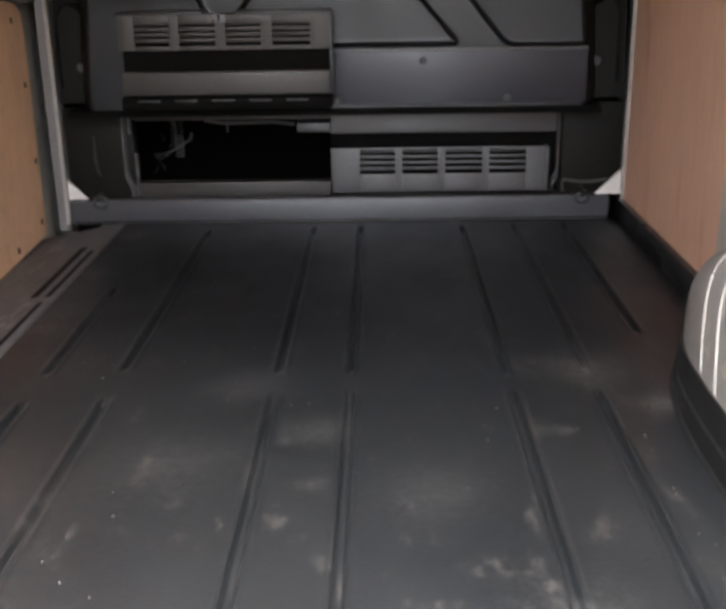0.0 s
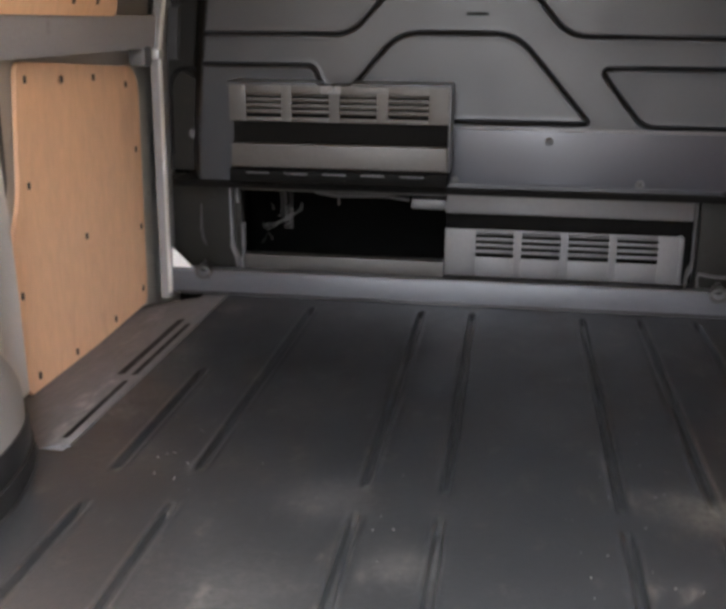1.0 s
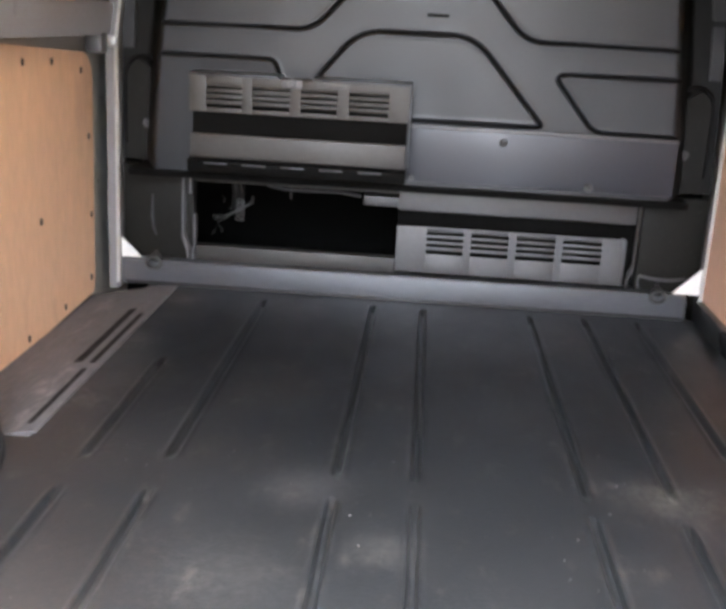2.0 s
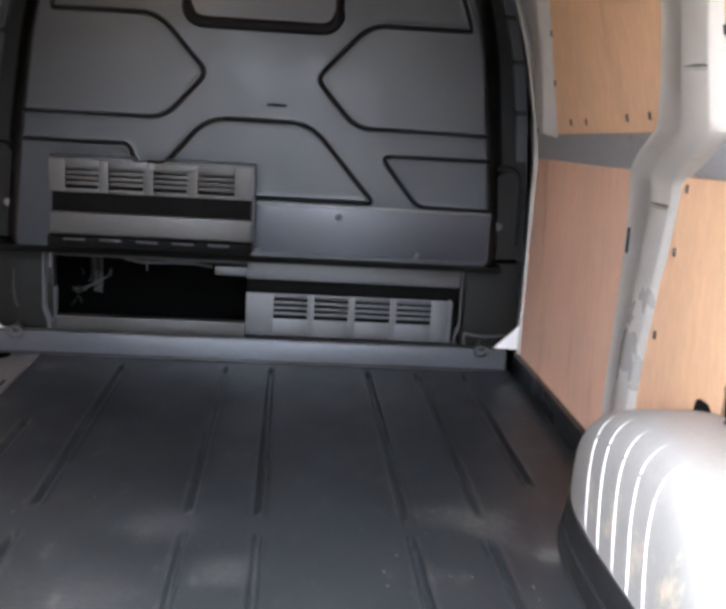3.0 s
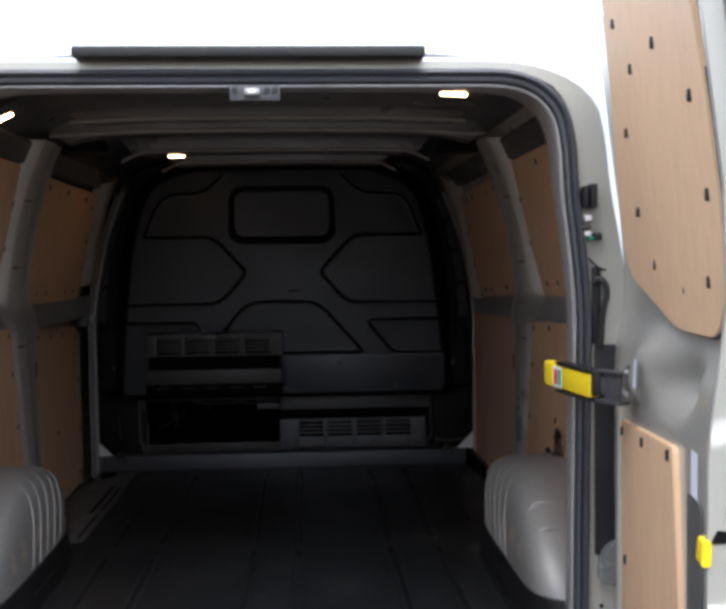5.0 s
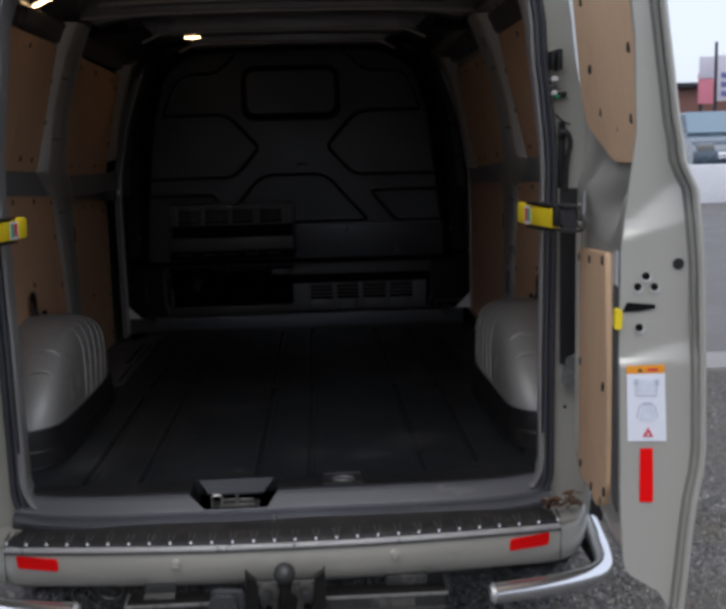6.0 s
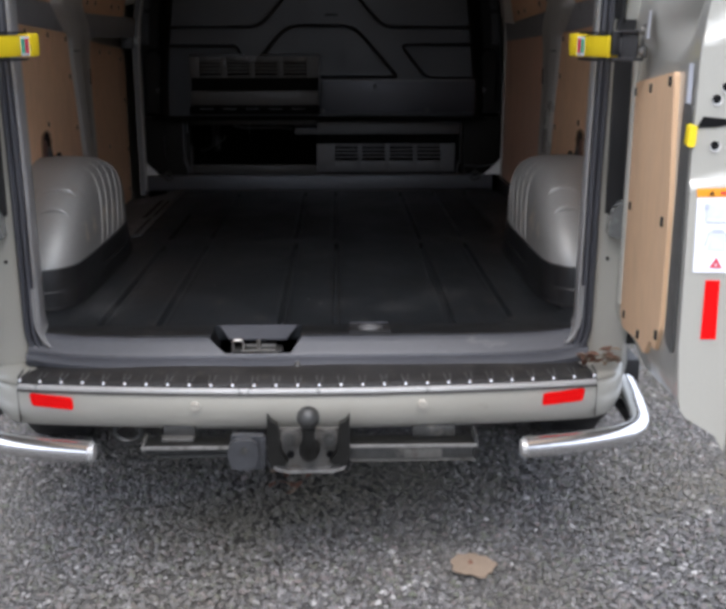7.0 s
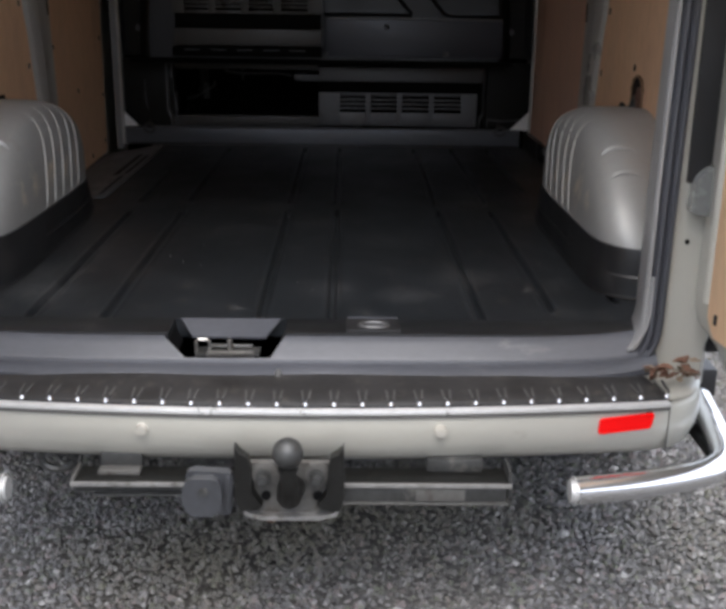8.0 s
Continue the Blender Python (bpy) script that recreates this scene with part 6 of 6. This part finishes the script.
    upper = round_poly([(0.250, 1.375), (0.232, 1.24), (0.209, 1.16), (0.168, 1.05), (0.133, 0.935), (0.19, 0.878), (0.36, 0.838), (0.52, 0.803), (0.74, 0.805), (0.80, 0.905), (0.81, 1.1), (0.77, 1.375)], [0, 0.05, 0.05, 0.05, 0.05, 0.05, 0.08, 0.05, 0.04, 0.06, 0.1, 0], 4)
    bm = bmesh.new()
    # the board sits deeper towards the free edge
    prism(bm, upper, 0.002, -0.007, lambda s, z, q: at(s, 0.016 + 0.04 * max(0, s - 0.2) + q, z))
    up = part("upper_board", bm, PLY_TAN, ob, "tan plywood board with dark fixings")
    for s, z in ((0.319, 1.126), (0.328, 0.990), (0.413, 1.217), (0.408, 0.900), (0.578, 1.224), (0.585, 0.867), (0.716, 0.879), (0.762, 0.992), (0.739, 1.122), (0.325, 1.31)):
        f = part("fixing", RIVET, BLACK, up)
        f.location = at(s, 0.016 + 0.04 * max(0, s - 0.2) - 0.0075, z)
        f.rotation_euler = (0, 0, side * radians(-9.5))
    bm = bmesh.new()
    tube(bm, [at(0.128, -0.004, z) for z in np.linspace(0.12, 0.66, 10)], 0.010, 10)
    part("board_flange", bm, PAINT, ob)
    # thin dark tube drawn as the gap line round the upper board
    bm = bmesh.new()
    ring = [at(s, 0.016 + 0.04 * max(0, s - 0.2), z) for s, z in upper[2:-2]]
    tube(bm, ring, 0.003, 8)
    part("board_gap_line", bm, RUBBER, ob)
    part("paper_tag", mesh_of("paper_tag", [at(0.37, -0.021, 0.695), at(0.40, -0.021, 0.695), at(0.415, -0.021, 0.745), at(0.385, -0.021, 0.745)], [(0, 1, 2, 3)], False), WHITE, ob)
    part("white_label", mesh_of("white_label", [at(0.735, -0.002, 0.60), at(0.775, -0.002, 0.60), at(0.775, -0.002, 0.66), at(0.735, -0.002, 0.66)], [(0, 1, 2, 3)], False), WHITE, ob)
    # thin grey plate paints the shaded strip next to the lower board
    bm = bmesh.new()
    prism(bm, round_poly([(0.715, 0.21), (0.800, 0.21), (0.800, 0.60), (0.715, 0.60)], 0.02, 4), 0.0, -0.0025, lambda s, z, q: at(s, q - 0.001, z))
    part("board_shade", bm, SEAM_SHADE, ob, "grey plate drawn as the shade beside the board")
    # on the closing edge: holes, lock slot, stickers
    face = lambda n, z, q=0.0: at(END + step(n, z) + 0.0012 + q, n, z)

    def disc(name, n, z, r, mat, parent=ob, q=0.0):
        bm = bmesh.new()
        prism(bm, [(n + r * math.cos(a), z + r * math.sin(a)) for a in np.linspace(0, 2 * math.pi, 17)[:-1]], 0.0, 0.0012, lambda a, b, t: face(a, b, t + q))
        return part(name, bm, mat, parent)

    def flat(name, pts, mat, q, parent, label="", r=0.0):
        bm = bmesh.new()
        prism(bm, round_poly(pts, r, 3) if r else pts, 0.0, 0.0006, lambda a, b, t: face(a, b, t + q))
        return part(name, bm, mat, parent, label)

    # white discs, offset downwards, paint a glint on each hole's rim
    for n, z, r in ((0.0262, 0.6315, 0.0062), (0.0140, 0.6145, 0.0062), (0.0393, 0.6145, 0.0062), (0.0170, 0.550, 0.0062)):
        disc("bolt_rim_glint", n + 0.001, z - 0.002, r + 0.0015, CLIP_AND_GLINT)
        disc("bolt_hole", n, z, r, GROOVE, ob, 0.0015)
    disc("grommet", 0.0752, 0.650, 0.0088, BLACK, ob)
    flat("lock_slot", [(-0.010, 0.574), (-0.002, 0.590), (0.041, 0.586), (0.042, 0.580), (0.016, 0.575)], GROOVE, 0.0, ob)
    bm = bmesh.new()
    prism(bm, round_poly([(-0.022, 0.547), (-0.010, 0.547), (-0.009, 0.578), (-0.020, 0.578)], 0.005, 4), -0.022, 0.005, lambda a, b, t: face(a, b, t))
    part("lock_cover", bm, YELLOW, ob, "yellow plastic lock cover")
    st = flat("warning_sticker", [(0.0005, 0.366), (0.0610, 0.367), (0.0565, 0.4775), (-0.0020, 0.4760)], WHITE, 0.0, ob, "white warning sticker with an orange head")
    flat("orange_head", [(-0.0022, 0.4765), (0.0565, 0.4780), (0.0556, 0.4915), (-0.0035, 0.4890)], ORANGE, 0.0, st)
    for n0, n1 in ((0.0115, 0.0130), (0.0435, 0.0450)):
        flat("print", [(n0, 0.442), (n1, 0.442), (n1, 0.466), (n0, 0.466)], GREYS, 0.001, st)
        flat("print", [(n0 - 0.002, 0.458), (n0 + 0.004, 0.458), (n0 + 0.004, 0.468), (n0 - 0.002, 0.468)], GREYS, 0.0012, st)
    flat("print", [(0.013, 0.4405), (0.0435, 0.4405), (0.0435, 0.4425), (0.013, 0.4425)], GREYS, 0.001, st)
    flat("print", [(0.0145, 0.447), (0.042, 0.447), (0.042, 0.468), (0.0145, 0.468)], PALE_PRINT, 0.0008, st)
    flat("print", [(0.0130, 0.405), (0.0150, 0.405), (0.0200, 0.426), (0.0180, 0.426)], GREYS, 0.001, st)
    flat("print", [(0.0455, 0.405), (0.0475, 0.405), (0.0425, 0.426), (0.0405, 0.426)], GREYS, 0.001, st)
    flat("print", [(0.019, 0.425), (0.0415, 0.425), (0.037, 0.4305), (0.024, 0.4305)], GREYS, 0.001, st)
    flat("print", [(0.018, 0.400), (0.044, 0.400), (0.040, 0.423), (0.021, 0.423)], PALE_PRINT, 0.0008, st)
    flat("print", [(0.014, 0.480), (0.022, 0.480), (0.018, 0.4865)], BLACK, 0.001, st)
    flat("print", [(0.030, 0.4815), (0.046, 0.482), (0.046, 0.4855), (0.030, 0.485)], PINKRED, 0.001, st)
    flat("print", [(0.0235, 0.374), (0.0405, 0.374), (0.032, 0.389)], PINKRED, 0.001, st)
    flat("print", [(0.0295, 0.377), (0.0345, 0.377), (0.032, 0.382)], WHITE, 0.002, st)
    flat("red_reflector", [(0.0200, 0.265), (0.0420, 0.2655), (0.0400, 0.355), (0.0198, 0.3545)], RED, 0.0, ob, "red reflective strip")
    return ob


for s in (1, -1):
    rear_door(s)

    # door check strap
    stay = thing("door_check_strap", "yellow plastic door check strap with a small printed label", "door check strap", "door check straps")
    a, b = Vector((s * 0.600, -0.026, 0.681)), Vector((s * 0.627, -0.243, 0.688))
    ang = math.degrees(math.atan2(b.x - a.x, -(b.y - a.y)))
    m = pose(a.x, a.y, a.z, 0, 0, ang)
    L = (b - a).length
    bm = bmesh.new()
    box(bm, -0.012, 0.012, -L, 0.0, -0.024, 0.020, 0.005, m)
    part("arm", bm, YELLOW, stay)
    bm = bmesh.new()
    box(bm, -0.014, 0.014, -0.045, 0.006, -0.025, 0.024, 0.006, m)
    part("head", bm, YELLOW, stay)
    bm = bmesh.new()
    box(bm, -0.0135, 0.0135, -L, -0.056, 0.0225, 0.0275, 0.001, m)
    part("guide_rail", bm, BLACK, stay)
    bm = bmesh.new()
    box(bm, -0.0135, 0.0135, -L, -0.056, -0.032, -0.0275, 0.001, m)
    part("guide_rail", bm, BLACK, stay)
    q = -s * 0.0128
    bm = bmesh.new()
    box(bm, q - 0.0003, q + 0.0003, -0.089, -0.047, -0.022, 0.018, 0.0, m)
    lb = part("label", bm, WHITE, stay)
    for y0, y1, mt in ((-0.070, -0.051, PINKRED), (-0.089, -0.070, GREENS)):
        bm = bmesh.new()
        box(bm, q - s * 0.0010, q - s * 0.0005, y0 + 0.0015, y1 - 0.0015, -0.017, 0.013, 0.0, m)
        part("mark", bm, mt, lb)
    bm = bmesh.new()
    box(bm, s * 0.619, s * 0.640, -0.264, -0.243, 0.662, 0.708, 0.004)
    part("end_stop", bm, BLACK, stay)
    m2 = pose(s * 0.632, -0.245, 0.686, 0, 0, s * 22)
    bm = bmesh.new()
    box(bm, -0.010, 0.010, -0.072, -0.004, 0.020, 0.025, 0.002, m2)
    box(bm, -0.015, 0.010, -0.076, -0.010, -0.034, -0.028, 0.002, m2)
    box(bm, -0.002, 0.002, -0.066, -0.020, -0.0282, 0.0202, 0.001, m2)
    box(bm, -0.006, 0.006, -0.024, -0.006, -0.020, 0.012, 0.003, m2)
    part("bracket", bm, GALV, stay, "bare grey metal bracket")
    bm = bmesh.new()
    box(bm, -0.004, 0.004, -0.016, 0.022, -0.032, 0.032, 0.003, pose(s * 0.668, -0.318, 0.690, 0, 0, -s * 9.4))
    pl = part("door_plate", bm, EDGE, stay)
    for dz in (-0.02, 0.02):
        bm = bmesh.new()
        cyl(bm, (s * 0.661, -0.320, 0.690 + dz), 0.0085, 0.010, "x", 14, None, 0.002)
        part("bolt", bm, BOLT, pl)


# ---- leaves ----
rng = random.Random(3)
for k in range(36):
    bm = bmesh.new()
    L = rng.uniform(0.008, 0.019)
    pts = [(-L, 0), (-L * 0.4, L * 0.45), (L * 0.3, L * 0.4), (L, 0), (L * 0.3, -L * 0.4), (-L * 0.4, -L * 0.45)]
    vs = [bm.verts.new((x, y, 0.55 * abs(y) + rng.uniform(0, 0.009))) for x, y in pts]
    bk = [bm.verts.new((v.co.x, v.co.y, v.co.z - 0.0008)) for v in vs]
    bm.faces.new(vs)
    bm.faces.new(bk[::-1])
    for i in range(6):
        bm.faces.new((vs[i], bk[i], bk[(i + 1) % 6], vs[(i + 1) % 6]))
    lf = part("dead_leaf", bm, LEAF if k % 3 else TAN)
    x = min(0.725, max(0.60, rng.gauss(0.685, 0.03)))
    lf.location = (x, rng.uniform(-0.108, -0.078) + 0.25 * max(0, x - 0.66), -0.048 + 0.0065 * (k % 5))
    lf.rotation_euler = (rng.uniform(-0.7, 0.7), rng.uniform(-0.7, 0.7), rng.uniform(0, 6))
    tagged(lf, "curled brown dead leaf caught on the bumper corner", "leaf", "dead leaves")
# crisp leaves blown under the tow bar
for k in range(14):
    bm = bmesh.new()
    L = rng.uniform(0.010, 0.022)
    pts = [(-L, 0), (-L * 0.5, L * 0.5), (L * 0.2, L * 0.45), (L, 0), (L * 0.2, -L * 0.45), (-L * 0.5, -L * 0.5)]
    prism(bm, pts, 0.0, 0.001, lambda a, b, d: Vector((a, b, d + 0.3 * abs(b))))
    lf = part("dead_leaf", bm, LEAF if k % 4 else TAN)
    lf.location = (rng.gauss(-0.06, 0.045), rng.gauss(0.32, 0.05), GROUND + 0.012)
    lf.rotation_euler = (rng.uniform(-0.4, 0.4), rng.uniform(-0.4, 0.4), rng.uniform(0, 6))
    tagged(lf, "crisp brown dead leaf on the gravel under the tow bar", "leaf", "leaves under the tow bar")
# flattened fallen leaf on the yard
bm = bmesh.new()
pts = []
for k in range(44):
    a = 2 * math.pi * k / 44
    r = 0.053 * (1 + 0.06 * math.cos(5 * a) + 0.05 * math.sin(9 * a + 1) + 0.03 * math.sin(15 * a))
    pts.append((r * math.cos(a), r * math.sin(a)))
prism(bm, pts, 0.0, 0.003, lambda a, b, d: Vector((a, b, d + 0.004 * math.sin(a * 60) * math.cos(b * 50))))
lf = part("fallen_leaf", bm, TAN)
lf.location = (0.387, -0.166, GROUND + 0.012)
tagged(lf, "large flat tan fallen leaf lying on the gravel", "leaf")
bm = bmesh.new()
cyl(bm, (-0.006, 0.004, 0.008), 0.007, 0.006, "z", 10, 0.004)
part("leaf_core", bm, LEAF, lf, "darker brown centre")

# ---- the yard beyond ----
YARD_WALL = material("pale_plaster", (0.62, 0.63, 0.66), 0.7, 0, 0.08, 1, 10, 0.2, 8)
BRICK = material("far_brick", (0.16, 0.075, 0.06), 0.85, 0, 0.25, 0.8, 9)
SIGNPINK = material("sign_pink", (0.62, 0.20, 0.26), 0.6, 0, 0.05, 1, 5)
SIGNWHITE = material("sign_white", (0.55, 0.53, 0.60), 0.6, 0, 0.05, 1, 5)
SIGNBLUE = material("sign_blue", (0.14, 0.14, 0.33), 0.6)
CARBLUE = material("car_slate_paint", (0.06, 0.085, 0.11), 0.25, 0.3, 0.05, 2, 50, coat=0.6)
GLASS = material("car_glass", (0.13, 0.20, 0.25), 0.08, 0.0, 0.03, 2, 20, coat=0.8)
TARMAC = material("pale_tarmac", (0.10, 0.094, 0.086), 0.6, 0, 0.15, 1.2, 30, 0.3, 60)

rows = [[(x, y, GROUND + 0.012) for x in np.linspace(1.36, 60, 12)] for y in (3.9, 6.0, 10, 20, 60)]
tagged(part("road", grid_mesh("road", rows, thick=(0, 0, -0.03)), TARMAC), "smooth damp grey tarmac beyond the gravel", "road", kind="structure")
tagged(part("pavement", boxes((1.36, 30, 3.45, 3.90, GROUND - 0.05, GROUND + 0.016), bevel=0.008), material("pale_concrete", (0.24, 0.235, 0.225), 0.8, 0, 0.2, 2, 40, 0.3, 30)), "pale concrete edging between gravel and tarmac", "edging", kind="structure")
# unseen wall, added to keep low skylight out of the load bay
tagged(part("sky_blocker_wall", boxes((-16, 16, -8.4, -8.0, GROUND, GROUND + 2.5), bevel=0.03), material("blocker_plaster", (0.24, 0.225, 0.20), 0.85, 0, 0.2, 0.6, 8, 0.2, 10)), "unseen plain wall added behind the camera to block low sky", "wall", kind="structure")
tagged(part("yard_wall", boxes((6.6, 24, 20.0, 20.4, GROUND, GROUND + 0.88), bevel=0.03), YARD_WALL), "low pale plastered wall at the yard's edge", "wall", kind="structure")


def parked_car(x, y, turn, mat, label):
    ob = thing("parked_car", label, "car", "parked cars", at=(x, y, GROUND + 0.33))
    ob.rotation_euler = (0, 0, radians(turn))
    ob.scale = (1.28, 1.28, 1.28)
    bm = bmesh.new()
    prism(bm, round_poly([(-2.1, 0.28), (2.1, 0.28), (2.15, 0.62), (2.0, 0.85), (1.05, 0.96), (0.35, 1.42), (-1.2, 1.45), (-1.9, 1.02), (-2.15, 0.9)], 0.15, 4), -0.85, 0.85, lambda a, b, d: Vector((a, d * (1 - 0.18 * max(0, b - 0.9)), b)))
    part("body", bm, mat, ob)
    for s in (-1, 1):
        bm = bmesh.new()
        prism(bm, round_poly([(0.85, 0.98), (0.28, 1.36), (-1.1, 1.38), (-1.6, 1.02)], 0.06, 3), 0.80, 0.86, lambda a, b, d: Vector((a, s * d * (1 - 0.15 * max(0, b - 0.9)), b)))
        part("side_window", bm, GLASS, ob)
        for wxp in (-1.3, 1.3):
            bm = bmesh.new()
            cyl(bm, (wxp, s * 0.76, 0.31), 0.31, 0.2, "y", 28, None, 0.02)
            wh = part("tyre", bm, BLACK, ob)
            bm = bmesh.new()
            cyl(bm, (wxp, s * 0.865, 0.31), 0.19, 0.02, "y", 20, None, 0.005)
            part("rim", bm, GALV, wh)
    bm = bmesh.new()
    prism(bm, [(-0.70, 0.0), (0.70, 0.0), (0.6, 1.0), (-0.6, 1.0)], 0.0, 0.03, lambda a, b, d: Vector((1.02 - 0.66 * b + 0.6 * d, a, 0.985 + 0.42 * b + d)))
    part("windscreen", bm, GLASS, ob, "pale sky-lit windscreen")
    for s in (-1, 1):
        part("headlamp", boxes((1.98, 2.13, s * 0.45, s * 0.78, 0.66, 0.80), bevel=0.04), CLEAR, ob)
    part("grille", boxes((2.10, 2.16, -0.40, 0.40, 0.50, 0.64), bevel=0.02), CHROME, ob)
    return ob


# slab height is set to fit the cars to the camera's view
tagged(part("car_park", boxes((7.5, 40, 20.5, 45.5, GROUND - 0.1, GROUND + 0.33), bevel=0.02), TARMAC), "tarmac car park slab, raised to fit the cars to the camera's view", "car park", kind="structure")
parked_car(10.5, 23.8, -97, CARBLUE, "slate blue parked car with a pale windscreen")
parked_car(13.4, 24.4, -97, material("car_silver_paint", (0.45, 0.48, 0.5), 0.3, 0.4, 0.05, 2, 50, coat=0.5), "silver parked car behind the low wall")
hall = thing("brick_building", "low dark red brick building behind the parked cars", "building", at=(18, 52, GROUND))
part("wall", boxes((-6, 20, 0, 9, 0, 4.3), bevel=0.03), BRICK, hall)
part("roof", boxes((-6.3, 20.3, -0.3, 9.3, 4.31, 4.6), bevel=0.03), BLACK, hall)
for k in range(6):
    part("window", boxes((-4.5 + 3.5 * k, -3.0 + 3.5 * k, -0.04, 0.06, 1.2, 2.6), bevel=0.01), GLASS, hall)
hoarding = thing("hoarding", "pink and white advertising hoarding with blue bars on posts", "hoarding", at=(16.4, 40, GROUND))
part("pink_sheet", boxes((0.0, 0.64, 0, 0.1, 3.0, 4.3), bevel=0.01), SIGNPINK, hoarding)
part("white_sheet", boxes((0.70, 5.5, 0, 0.1, 3.1, 5.0), bevel=0.01), SIGNWHITE, hoarding)
part("pale_head", boxes((0.0, 0.64, -0.03, -0.005, 4.05, 4.95), bevel=0.005), SIGNWHITE, hoarding)
for k in range(3):
    part("bar", boxes((0.95, 5.2, -0.03, -0.005, 3.3 + 0.38 * k, 3.52 + 0.38 * k), bevel=0.005), SIGNBLUE, hoarding)
for x in (0.1, 3.0, 5.3):
    part("post", boxes((x, x + 0.12, 0.11, 0.25, 0, 4.2), bevel=0.01), BLACK, hoarding)
pole = thing("lamp_post", "thin dark steel post in front of the hoarding", "post", at=(16.72, 39, GROUND))
bm = bmesh.new()
cyl(bm, (0, 0, 2.7), 0.09, 5.4, "z", 12, 0.06)
part("shaft", bm, BLACK, pole)
bm = bmesh.new()
cyl(bm, (0, 0, 5.43), 0.08, 0.06, "z", 12, 0.03)
part("cap", bm, BLACK, pole)
bm = boxes((9, 60, 46, 46.6, GROUND, GROUND + 1.9), bevel=0.05)
tagged(part("hedge_line", bm, material("far_dark_fence", (0.045, 0.05, 0.045), 0.9, 0, 0.4, 0.9, 6, 0.5, 5)), "dark fence line behind the parked cars", "fence", kind="structure")
